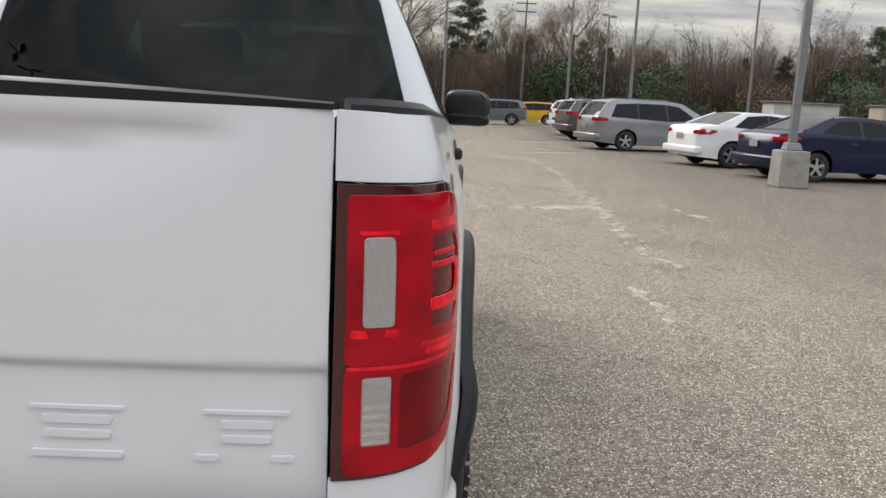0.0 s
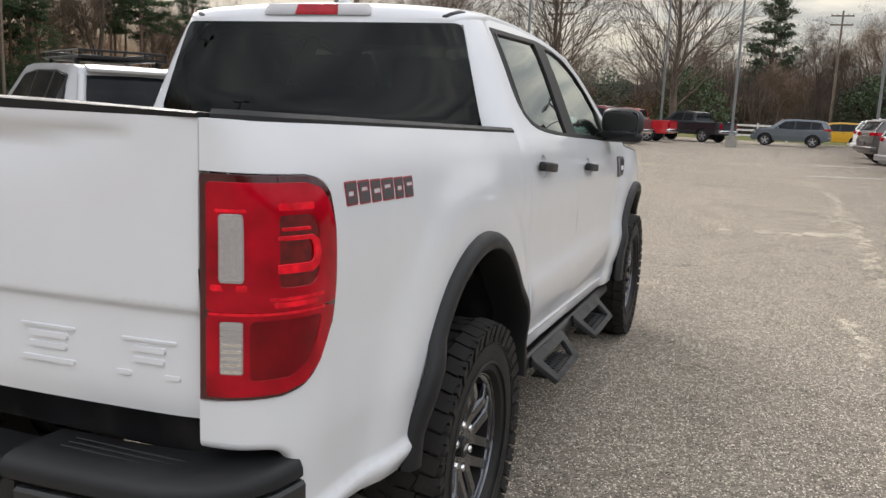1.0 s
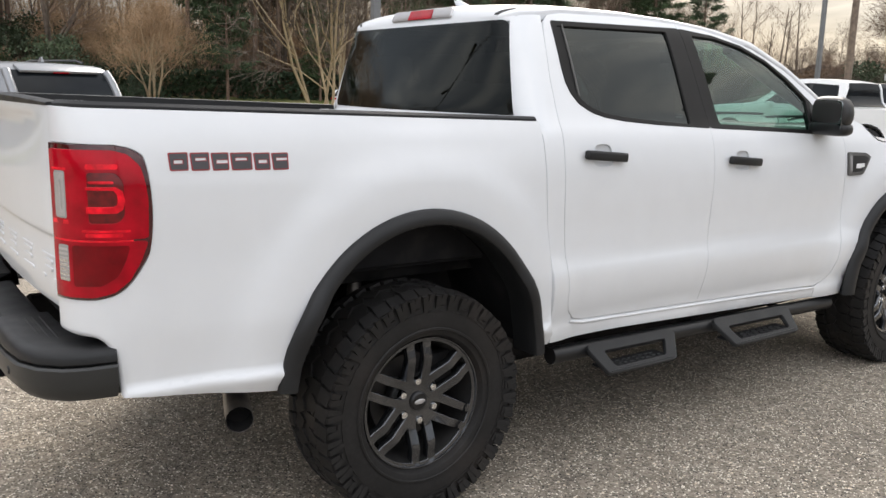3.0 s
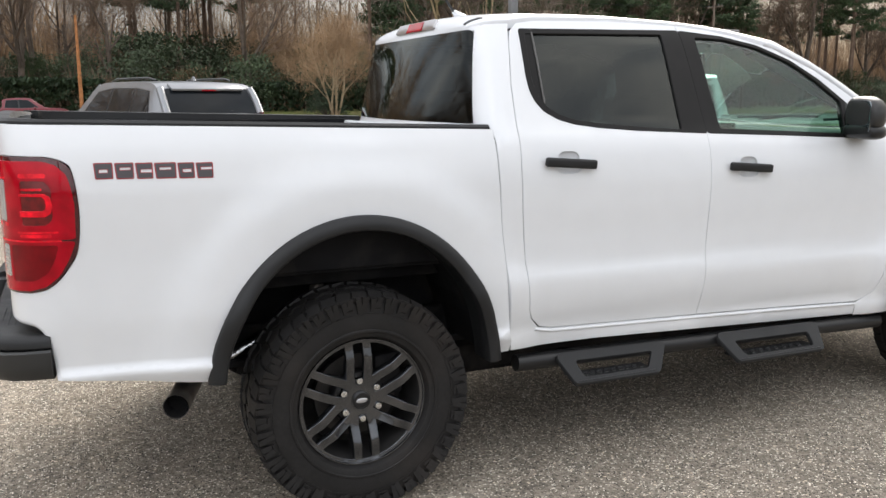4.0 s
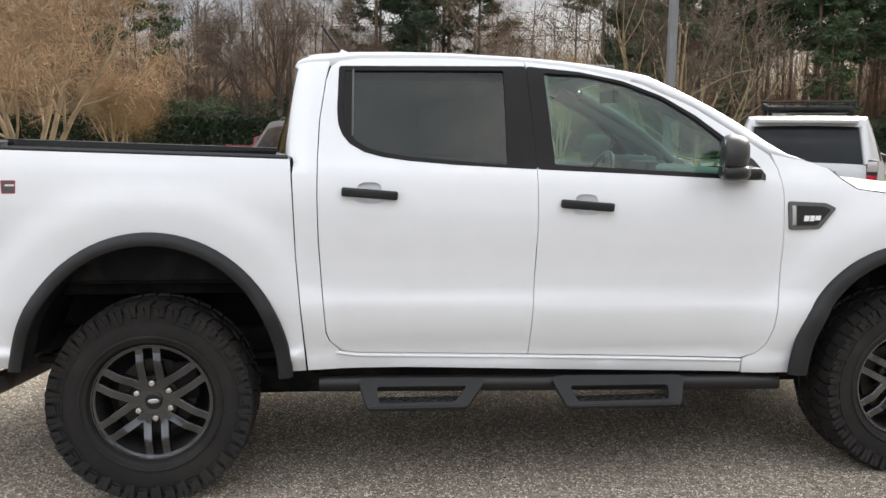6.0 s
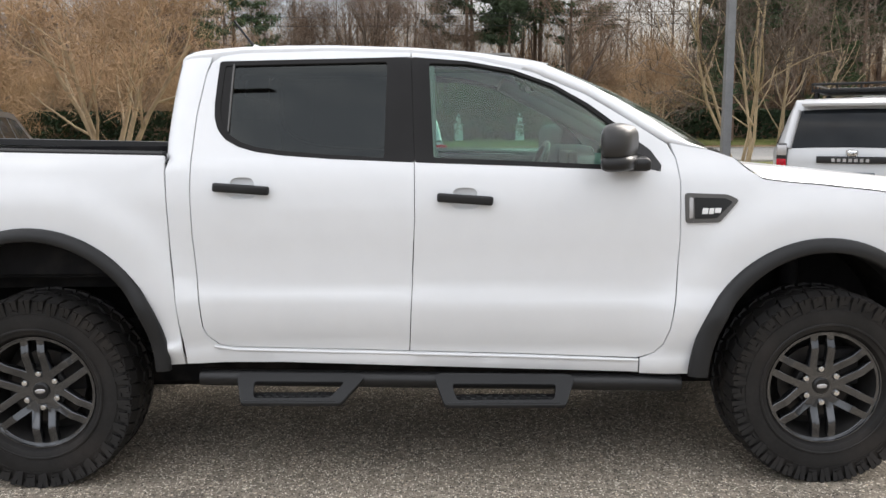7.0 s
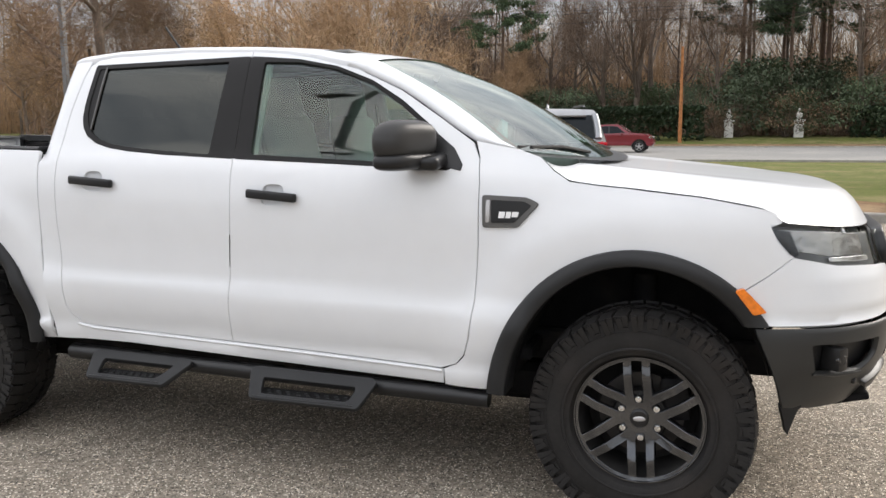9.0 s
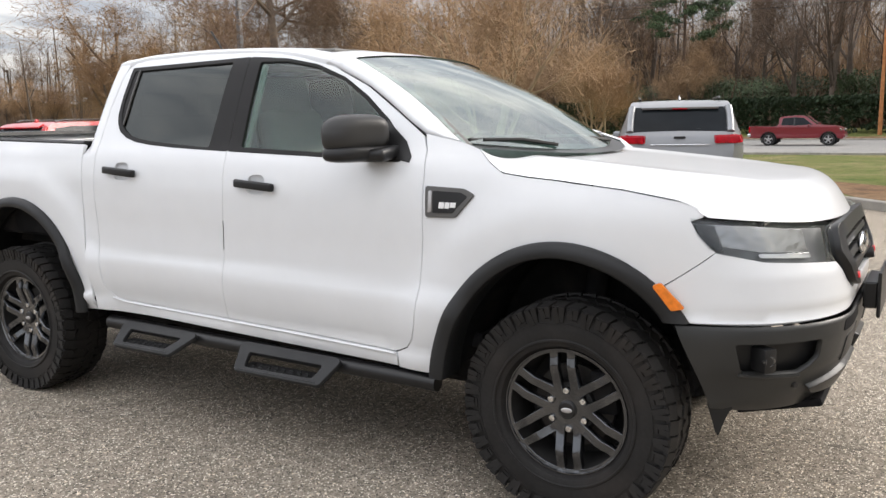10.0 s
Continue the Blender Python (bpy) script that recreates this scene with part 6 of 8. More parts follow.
for s in (-1, 1):
    part("pillar_trim", box_bm((0.03, 0.12, 0.50), (s * 0.675, 1.57, 1.53), 0.01, 1, rot=Matrix.Rotation(-s * 0.40, 3, "Y")), TRIMGREY, truck)
    tube("pillar_lining", [(s * 0.550, 1.99, 1.695), (s * 0.610, 2.30, 1.54), (s * 0.690, 2.66, 1.355)], 0.042, TRIMGREY, truck, 8)
    tube("screen_lining", [windscreen(0.5 + s * 0.485, t) - Vector((s * 0.004, 0.004, 0.030)) for t in (0.0, 0.2, 0.4, 0.6, 0.8, 1.0)], 0.030, TRIMGREY, truck, 8)
    tube("seat_belt", [(s * 0.655, 1.56, 1.62), (s * 0.64, 1.60, 1.30), (s * 0.62, 1.62, 0.9)], 0.012, SATIN, truck, 6)
    part("door_card", box_bm((0.03, 1.9, 0.70), (s * 0.775, 1.62, 0.95), 0.01, 1), SEATCLOTH, truck)


# ---- parked and passing vehicles ----
def paint(name, c, metal=0.0, rough=0.3):
    return material(name, c, rough, metal=metal, coat=0.6, spec=0.35, vary=0.04, scale=2, bump=0.01, bump_scale=40)


CARGLASS = material("dark_car_glass", (0.010, 0.012, 0.014), 0.05, spec=0.12, coat=0.05, vary=0.3, scale=2)
CARTYRE = material("car_tyre", (0.02, 0.02, 0.02), 0.85, vary=0.2, scale=8)
CARRIM = material("alloy_rim", (0.45, 0.45, 0.46), 0.35, metal=0.8, vary=0.1, scale=10)
BLUE, SILVER, GRAPHITE, YELLOW, RED, MAROON, BLACK, WHITE2, GREY = (material("dark_blue_paint", (0.004, 0.008, 0.036), 0.3, coat=0.3, spec=0.25, vary=0.04, scale=2), paint("silver_paint", (0.22, 0.228, 0.24), 0.5, 0.38), paint("graphite_paint", (0.085, 0.08, 0.078), 0.4), paint("yellow_paint", (0.65, 0.36, 0.02)), paint("bright_red_paint", (0.42, 0.012, 0.018)),
    paint("maroon_paint", (0.16, 0.012, 0.02)), paint("black_paint", (0.014, 0.016, 0.02)), paint("plain_white_paint", (0.76, 0.77, 0.77)), paint("slate_grey_paint", (0.12, 0.14, 0.155), 0.3))

# side outlines: from the rear bumper's foot over the roof to the front bumper's foot, as (length, height)
SHAPES = {
    "saloon": dict(L=4.85, W=1.85, belt=0.98, axles=(1.0, 3.83), R=0.335, foot=0.24, rear=3, glass=((4, 5), (7, 8)),
                   line=[(0.06, 0.28), (0.0, 0.50), (0.02, 0.82), (0.10, 1.05), (0.62, 1.12), (1.42, 1.43), (2.10, 1.47), (2.72, 1.43), (3.55, 1.05), (4.35, 0.93), (4.70, 0.78), (4.85, 0.52), (4.78, 0.26)],
                   windows=[[(1.05, 1.10), (1.48, 1.36), (2.05, 1.40), (2.08, 1.04)], [(2.16, 1.04), (2.13, 1.40), (2.66, 1.36), (3.20, 1.06)]]),
    "suv": dict(L=4.80, W=1.94, belt=1.10, axles=(0.98, 3.88), R=0.375, foot=0.36, rear=3, glass=((3, 4), (7, 8)),
                line=[(0.08, 0.42), (0.0, 0.66), (0.02, 1.06), (0.09, 1.27), (0.37, 1.64), (0.75, 1.74), (2.2, 1.76), (2.85, 1.70), (3.62, 1.18), (4.40, 1.06), (4.70, 0.88), (4.80, 0.58), (4.70, 0.34)],
                windows=[[(0.36, 1.20), (0.60, 1.60), (1.10, 1.64), (1.12, 1.16)], [(1.20, 1.15), (1.18, 1.65), (2.05, 1.65), (2.08, 1.13)], [(2.16, 1.13), (2.13, 1.65), (2.74, 1.60), (3.32, 1.16)]]),
    "boxy": dict(L=4.80, W=1.94, belt=1.12, axles=(0.95, 3.75), R=0.39, foot=0.40, rear=3, glass=((3, 4), (7, 8)),
                line=[(0.08, 0.46), (0.0, 0.66), (0.0, 0.98), (0.03, 1.16), (0.20, 1.62), (0.42, 1.76), (2.2, 1.80), (2.80, 1.74), (3.45, 1.24), (4.40, 1.12), (4.70, 0.92), (4.80, 0.60), (4.70, 0.40)],
                windows=[[(0.30, 1.22), (0.46, 1.62), (1.05, 1.68), (1.08, 1.18)], [(1.20, 1.17), (1.18, 1.68), (2.00, 1.69), (2.03, 1.16)], [(2.12, 1.16), (2.09, 1.69), (2.70, 1.64), (3.20, 1.20)]]),
    "van": dict(L=5.15, W=1.98, belt=1.06, axles=(1.08, 4.08), R=0.345, foot=0.24, rear=3, glass=((3, 4), (7, 8)),
                line=[(0.06, 0.30), (0.0, 0.58), (0.02, 0.98), (0.08, 1.14), (0.42, 1.62), (0.85, 1.73), (2.6, 1.73), (3.15, 1.66), (4.15, 1.12), (4.75, 0.98), (5.03, 0.80), (5.15, 0.52), (5.05, 0.27)],
                windows=[[(0.50, 1.16), (0.72, 1.56), (1.45, 1.61), (1.48, 1.12)], [(1.55, 1.12), (1.53, 1.61), (2.52, 1.61), (2.55, 1.08)], [(2.64, 1.08), (2.61, 1.61), (3.05, 1.56), (3.72, 1.12)]]),
    "pickup": dict(L=5.75, W=2.02, belt=1.22, axles=(1.25, 4.83), R=0.41, foot=0.50, rear=2, glass=((4, 5), (7, 8)),
                   line=[(0.06, 0.52), (0.0, 0.70), (0.02, 1.24), (0.06, 1.27), (1.78, 1.27), (1.92, 1.82), (2.55, 1.91), (3.35, 1.88), (4.10, 1.36), (5.25, 1.24), (5.62, 1.06), (5.75, 0.70), (5.62, 0.44)],
                   windows=[[(2.02, 1.34), (2.10, 1.76), (2.72, 1.80), (2.74, 1.32)], [(2.84, 1.32), (2.82, 1.80), (3.30, 1.77), (3.84, 1.36)]]),
}


def vehicle(name, kind, body, label, at, heading, category="car", trim=None, lamps=LENSRED, size=1.0, rack=False):
    """A whole car on its wheels. Its rear stands at (x, y, z); heading in degrees, counter-clockwise from +y."""
    s = SHAPES[kind]
    L, W, belt, R = s["L"], s["W"], s["belt"], s["R"]
    car = tagged(new(name), label, category)

    def half(l, z):
        w = W / 2
        e = min(l, L - l)
        w -= 0.20 * max(0.0, (0.55 - e) / 0.55) ** 2.2
        if z > belt:
            w -= 0.38 * (z - belt) * (1.0 if kind != "pickup" or l > 1.7 else 0.2)
        else:
            w -= 0.05 * ((belt - z) / belt) ** 2 - 0.012 * math.exp(-((z - 0.62) / 0.07) ** 2)
        return w

    def skin(l, z):
        return half(l, z), l, z

    line = s["line"]

    def bent(i, j, k):
        """A point on the smooth curve through the outline's corners; the feet stay put."""
        p = [Vector(line[min(max(i + q, 0), len(line) - 1)]) for q in (-1, 0, 1, 2)]
        t = j / k
        c = 0.5 * (2 * p[1] + (p[2] - p[0]) * t + (2 * p[0] - 5 * p[1] + 4 * p[2] - p[3]) * t * t + (3 * p[1] - p[0] - 3 * p[2] + p[3]) * t ** 3)
        c = c.lerp(p[1].lerp(p[2], t), 0.35)
        return c.x, c.y
    under = []
    for ax in reversed(s["axles"]):
        under += [(ax + (R + 0.07) * math.cos(a), max(R + (R + 0.07) * math.sin(a), s["foot"])) for a in np.linspace(-0.3, math.pi + 0.3, 15)]
    outline = [bent(i, j, 4) for i in range(len(line) - 1) for j in range(4)] + [line[-1]] + under
    for mirror in (False, True):
        p = panel("side_panel", outline, skin, body, car, mirror=mirror, step=0.16, thick=0.02, lip=0.002)
        ws = s["windows"]
        band = [(ws[0][0][0] - 0.03, ws[0][0][1] - 0.02), (ws[0][1][0] - 0.02, ws[0][1][1] + 0.015), (ws[0][2][0], ws[0][2][1] + 0.02), (ws[-1][1][0], ws[-1][1][1] + 0.02), (ws[-1][2][0] + 0.02, ws[-1][2][1] + 0.015), (ws[-1][3][0] + 0.05, ws[-1][3][1] - 0.02), (ws[-1][0][0], ws[-1][0][1] - 0.02)]
        panel("window_band", band, skin, SATIN, p, mirror=mirror, off=0.003, thick=0.004, step=0.3)
        for wd in s["windows"]:
            panel("side_window", rounded(wd, 0.04, 3), skin, CARGLASS, p, mirror=mirror, off=0.006, thick=0.008, step=0.3)
        for wd in s["windows"][:-1] if kind != "pickup" else s["windows"]:
            l0 = max(q[0] for q in wd)
            m = -1 if mirror else 1
            part("door_handle", box_bm((0.03, 0.16, 0.03), (m * (half(l0 - 0.2, belt - 0.1) + 0.008), l0 - 0.2, belt - 0.10), 0.008, 1), trim or body, p)
        m = -1 if mirror else 1
        fw = s["windows"][-1]
        lm = max(q[0] for q in fw) - 0.18
        part("wing_mirror", box_bm((0.20, 0.12, 0.14), (m * (W / 2 + 0.06), lm, belt + 0.08), 0.04, 2), trim or body, car, smooth=True)
        if kind in ("suv", "pickup", "boxy"):
            for ax in s["axles"]:
                pts = [(m * (half(ax + (R + 0.08) * math.cos(a), R) + 0.004), ax + (R + 0.085) * math.cos(a), R + (R + 0.085) * math.sin(a)) for a in np.linspace(-0.1, math.pi + 0.1, 15)]
                tube("arch_trim", pts, 0.028, trim or PLASTIC, car, 5)
    # the skin over the top, glass where the screens are
    dens = []
    for i, (a, b) in enumerate(zip(line, line[1:])):
        k = 4
        dens += [(i, *bent(i, j, k)) for j in range(k)]
    dens.append((len(line) - 2, *line[-1]))
    first, second = s["glass"][0][0], s["glass"][1][0]
    names = lambda g: "rear_screen" if g == first else "windscreen" if g == second else "tail_skin" if g < first else "roof_skin" if g < second else "bonnet_skin"
    runs = {}
    for j in range(len(dens) - 1):
        runs.setdefault(names(dens[j][0]), []).append(j)
    for key, js in runs.items():
        verts, faces = [], []
        rows = [dens[j] for j in js] + [dens[js[-1] + 1]]
        for _, l, z in rows:
            h = half(l, z)
            for t in (-1, -0.93, -0.6, 0, 0.6, 0.93, 1):
                up = 1.0 if z > 0.9 else 0.0
                bow = (1 - t * t) * 0.05 * (-1 if l < L / 2 else 1) * (1 - up * 0.6)
                verts.append((t * h, l + bow * (1 if l < 0.2 or l > L - 0.3 else 0), z + (1 - t * t) * 0.022 * up))
        for i in range(len(rows) - 1):
            for j in range(6):
                faces.append((i * 7 + j, i * 7 + j + 1, i * 7 + 8 + j, i * 7 + 7 + j))
        screen = key in ("rear_screen", "windscreen")
        o = mesh_object(key, verts, faces, CARGLASS if screen else body, car)
        o.data.set_sharp_from_angle(angle=radians(45))
        if screen:
            o.location.z = 0.004
            for m in (-1, 1):
                tube("screen_pillar", [(m * (half(l, z) - 0.035), l, z + 0.004) for _, l, z in rows], 0.058 if key == "rear_screen" and kind in ("suv", "boxy") else 0.035, body, car, 8)
    # wheels
    proto = None
    for ax in s["axles"]:
        for m in (1, -1):
            if proto is None:
                proto = lathe("wheel", [(-0.10, 0.05), (-0.10, R * 0.60), (-0.09, R * 0.66), (-0.095, R * 0.85), (-0.07, R * 0.985), (0.07, R * 0.985), (0.095, R * 0.9), (0.098, R * 0.7), (0.085, R * 0.65), (0.06, R * 0.62)], CARTYRE, car, 32)
                rim = lathe("rim", [(0.085, R * 0.655), (0.09, R * 0.64), (0.05, R * 0.60), (0.02, R * 0.56)], CARRIM, proto, 32)
                lathe("rim_back", [(0.02, 0.02), (0.02, R * 0.58)], DARK, proto, 24)
                bm = bmesh.new()
                for k in range(5):
                    mm = Matrix.Rotation(2 * math.pi * k / 5, 4, "X") @ Matrix.Translation((0.065, 0, R * 0.32))
                    bmesh.ops.create_cube(bm, size=1.0, matrix=mm @ Matrix.Diagonal((0.03, R * 0.2, R * 0.62, 1)))
                lo = bmesh.ops.create_cube(bm, size=1.0, matrix=Matrix.Translation((0.065, 0, 0)) @ Matrix.Diagonal((0.035, R * 0.3, R * 0.3, 1)))
                part("rim_spokes", bm, CARRIM, proto)
                proto.matrix_basis = pose(W / 2 - 0.12, ax, R)
            else:
                copy_thing(proto, pose(m * (W / 2 - 0.12), ax, R, 0, 0, 0 if m > 0 else 180))
    part("underbody", box_bm((W * 0.8, L * 0.86, 0.24), (0, L / 2, s["foot"] + 0.10), 0.03, 1), DARK, car)
    for ax in s["axles"]:
        part("wheel_well", box_bm((W * 0.86, 2 * R + 0.12, R * 1.3), (0, ax, R * 1.15), 0.02, 1), DARK, car)
    # lamps, plates, bumpers
    lift = 0.11 if kind == "suv" else 0.0
    wrap = [(0.035, 0.985 + lift), (0.06, 1.13 + lift), (0.34, 1.10 + lift), (0.42, 1.045 + lift), (0.30, 1.0 + lift)] if kind in ("suv", "van") else [(0.05, 0.86), (0.10, 1.01), (0.46, 0.985), (0.52, 0.95), (0.34, 0.875)]
    for mirror in (False, True):
        if kind not in ("pickup", "boxy"):
            panel("lamp_wrap", rounded(wrap, 0.02, 2), skin, lamps, car, mirror=mirror, off=0.010, thick=0.02, step=0.2)
    for m in (-1, 1):
        if kind == "pickup":
            part("tail_lamp", box_bm((0.12, 0.10, 0.34), (m * (half(0.06, 1.0) - 0.04), 0.035, 1.05), 0.02, 2), lamps, car)
        elif kind == "boxy":
            tl = part("tail_lamp", box_bm((0.13, 0.16, 0.34), (m * (half(0.08, 1.0) - 0.035), 0.055, 1.06), 0.03, 2), SATIN, car, smooth=True, angle=50)
            part("red_lens", box_bm((0.115, 0.03, 0.13), (m * (half(0.08, 1.0) - 0.035), -0.022, 0.975), 0.012, 2), lamps, tl, smooth=True, angle=50)
            part("clear_lens", box_bm((0.115, 0.03, 0.13), (m * (half(0.08, 1.0) - 0.035), -0.022, 1.145), 0.012, 2), LENSEDGE, tl, smooth=True, angle=50)
        elif kind in ("suv", "van"):
            part("tail_lamp", box_bm((0.36, 0.16, 0.13), (m * (half(0.08, 1.05) - 0.15), 0.06, 1.055 + lift), 0.03, 2, rot=Matrix.Rotation(m * 0.25, 3, "Z")), lamps, car)
        else:
            part("tail_lamp", box_bm((0.30, 0.22, 0.11), (m * (half(0.12, 0.92) - 0.10), 0.12, 0.93), 0.04, 2, rot=Matrix.Rotation(m * 0.5, 3, "Z")), lamps, car)
        part("head_lamp", box_bm((0.40, 0.20, 0.13), (m * (half(L - 0.22, 0.8) - 0.16), L - 0.20, line[10][1] - 0.03), 0.04, 2, rot=Matrix.Rotation(-m * 0.5, 3, "Z")), LENSCLEAR, car)
    part("rear_plate", box_bm((0.31, 0.02, 0.15), (0, -0.058 if kind != "pickup" else 0.0, 0.80 if kind != "pickup" else 0.66), 0.004, 1), GREY if kind == "suv" else LENSGREY, car)
    bump = CHROME if kind == "pickup" else (trim or body)
    part("rear_bumper", box_bm((W * 0.93, 0.22, 0.20), (0, 0.03, line[0][1] + 0.17), 0.05, 2), bump, car, smooth=True)
    part("front_bumper", box_bm((W * 0.88, 0.24, 0.24), (0, L - 0.10, line[-1][1] + 0.20), 0.06, 2), trim or body, car, smooth=True)
    part("front_grille", box_bm((W * 0.46, 0.10, 0.22), (0, L - 0.05, line[10][1] - 0.14), 0.03, 1), SATIN, car)
    if kind == "pickup":
        part("bed_floor", box_bm((W * 0.8, 1.6, 0.05), (0, 0.95, 0.95), 0.01, 1), DARK, car)
    if kind == "boxy":
        gar = part("garnish", box_bm((0.78, 0.03, 0.085), (0, -0.045, 1.035), 0.012, 2), SATIN, car, "black garnish bar with pale marks", smooth=True, angle=50)
        for k in range(7):
            part("pale_mark", box_bm((0.038, 0.006, 0.040), (-0.20 + 0.062 * k, -0.062, 1.03), 0.002, 1), LENSEDGE, gar)
        part("badge_ring", box_bm((0.13, 0.02, 0.09), (0, -0.045, 1.115), 0.03, 3), CHROME, car, smooth=True)
        part("spoiler", box_bm((1.22, 0.24, 0.045), (0, 0.22, 1.725), 0.018, 2, rot=Matrix.Rotation(0.25, 3, "X")), body, car, smooth=True, angle=50)
        part("gate_handle_recess", box_bm((0.52, 0.02, 0.10), (0, -0.05, 0.84), 0.012, 2), GREY, car)
    if kind in ("suv",):
        part("spoiler", box_bm((1.14, 0.20, 0.040), (0, 0.37, 1.672), 0.016, 2, rot=Matrix.Rotation(0.42, 3, "X")), body, car, smooth=True, angle=50)
        part("stop_lamp", box_bm((0.22, 0.02, 0.018), (0, 0.285, 1.625), 0.004, 1), LENSRED, car)
        part("badge_bar", box_bm((0.17, 0.012, 0.035), (0, -0.012, 1.195), 0.006, 1), SATIN, car)
        part("gate_trim", box_bm((0.86, 0.02, 0.018), (0, -0.035, 1.085), 0.006, 1), CHROME, car)
        part("rear_wiper", box_bm((0.40, 0.015, 0.02), (0.1, 0.10, 1.315), 0.004, 1), SATIN, car)
        part("roof_fin", box_bm((0.05, 0.16, 0.08), (0, 0.80, 1.80), 0.015, 1, taper=(0.3, 0.4)), body, car)
        for m in (-1, 1):
            tube("roof_rail", [(m * 0.60, 0.75, 1.77), (m * 0.62, 1.0, 1.81), (m * 0.62, 2.3, 1.81), (m * 0.60, 2.6, 1.76)], 0.018, SATIN, car, 6)
    if rack:
        rk = part("roof_rack", box_bm((1.10, 1.80, 0.012), (0, 1.55, 1.865), 0.004, 1), SATIN, car, "black tubular roof basket")
        for z in (1.885, 1.965):
            ring = [(-0.57, 0.66, z), (-0.57, 2.44, z), (0.57, 2.44, z), (0.57, 0.66, z), (-0.57, 0.66, z)]
            tube("basket_rail", ring, 0.016, SATIN, rk, 6)
        for x, y in [(m * 0.57, 0.66 + 0.356 * k) for m in (-1, 1) for k in range(6)] + [(-0.28, 0.66), (0.0, 0.66), (0.28, 0.66)]:
            tube("basket_post", [(x, y, 1.86), (x, y, 1.965)], 0.010, SATIN, rk, 5)
        for m in (-1, 1):
            for y in (0.9, 2.2):
                part("rack_foot", box_bm((0.06, 0.08, 0.09), (m * 0.54, y, 1.82), 0.012, 1), SATIN, rk)
    car.matrix_basis = pose(at[0], at[1], at[2] if len(at) > 2 else 0, 0, 0, heading) @ Matrix.Scale(size, 4)
    return car


vehicle("suv", "suv", SILVER, "silver estate SUV with black rear glass and red lamps", (-8.65, 1.0), 107, "SUV", size=0.955)
vehicle("suv", "boxy", paint("pale_silver_paint", (0.46, 0.47, 0.48), 0.2), "pale silver boxy SUV with a black flat roof rack", (-5.9, 6.60), 59, "SUV", trim=SATIN, rack=True)
vehicle("saloon_car", "saloon", BLUE, "dark blue saloon car parked beside a lamp post", (7.75, 17.3), -75)
vehicle("saloon_car", "saloon", WHITE2, "white saloon car parked in a row", (7.0, 20.9), -75)
vehicle("minivan", "van", SILVER, "silver minivan parked in a row", (5.4, 27.4), -75, "van")
vehicle("suv", "suv", GRAPHITE, "dark grey SUV parked in a row", (5.35, 33.9), -75, "SUV")
vehicle("suv", "suv", WHITE2, "white SUV parked behind a dark one", (5.75, 39.9), -75, "SUV")
vehicle("suv", "suv", GREY, "dark slate SUV seen from its side", (5.6, 55.0), 84, "SUV", size=0.95)
vehicle("suv", "suv", YELLOW, "bright yellow compact SUV with dark glass", (8.5, 60.5), 84, "SUV", trim=SATIN, size=0.92)
vehicle("pickup", "pickup", WHITE2, "white pickup truck parked beside a black one", (-5.7, 18.5), 91, "pickup truck")
vehicle("pickup", "pickup", BLACK, "black pickup truck with red tail lamps", (-6.9, 23.8), 91, "pickup truck")
vehicle("pickup", "pickup", WHITE2, "white crew pickup truck with chrome bumper", (-5.3, 32.4), 91, "pickup truck")
vehicle("saloon_car", "saloon", paint("bright_blue_paint", (0.012, 0.075, 0.34)), "bright blue car behind the row of pickups", (-15.4, 42.4), -86)
vehicle("suv", "suv", BLACK, "black SUV behind the row of pickups", (-14.6, 46.0), -86, "SUV")
vehicle("pickup", "pickup", GREY, "slate grey pickup truck in a row", (-4.6, 38.4), 80, "pickup truck")
vehicle("pickup", "pickup", MAROON, "maroon pickup truck in a row", (-4.0, 42.9), 80, "pickup truck")
vehicle("pickup", "pickup", RED, "bright red pickup truck in a row", (-3.3, 49.6), 80, "pickup truck")
vehicle("pickup", "pickup", BLACK, "black pickup truck at the end of a row", (-0.3, 53.5), 60, "pickup truck")
vehicle("pickup", "pickup", MAROON, "dark red pickup truck on the road", (-51.0, -6.2, -0.41), 0, "pickup truck", size=0.92)
vehicle("suv", "suv", WHITE2, "white SUV far along the road", (-43.0, 24.0, -0.42), 30, "SUV")
vehicle("suv", "suv", RED, "orange-red SUV parked behind the bed", (-6.6, -11.9), 100, "SUV", size=0.88)
vehicle("suv", "suv", GRAPHITE, "dark SUV parked behind the truck", (-9.5, -6.6), 105, "SUV")


# ---- lamp posts, poles, fences, signs ----
GALV = material("galvanised_steel", (0.19, 0.195, 0.20), 0.5, metal=0.5, vary=0.1, scale=4, fine=0.06, fine_scale=30)
WOODPOLE = material("weathered_pole_wood", (0.17, 0.13, 0.10), 0.9, vary=0.3, scale=6, bump=0.5, bump_scale=40)
RUSTPOLE = material("orange_brown_pole_wood", (0.36, 0.15, 0.055), 0.9, vary=0.25, scale=5, bump=0.5, bump_scale=40)
WHITEWOOD = material("white_painted_wood", (0.72, 0.71, 0.68), 0.6, vary=0.1, scale=3)
SIGNBACK = material("bare_sign_metal", (0.40, 0.41, 0.41), 0.5, metal=0.4, vary=0.08, scale=5)


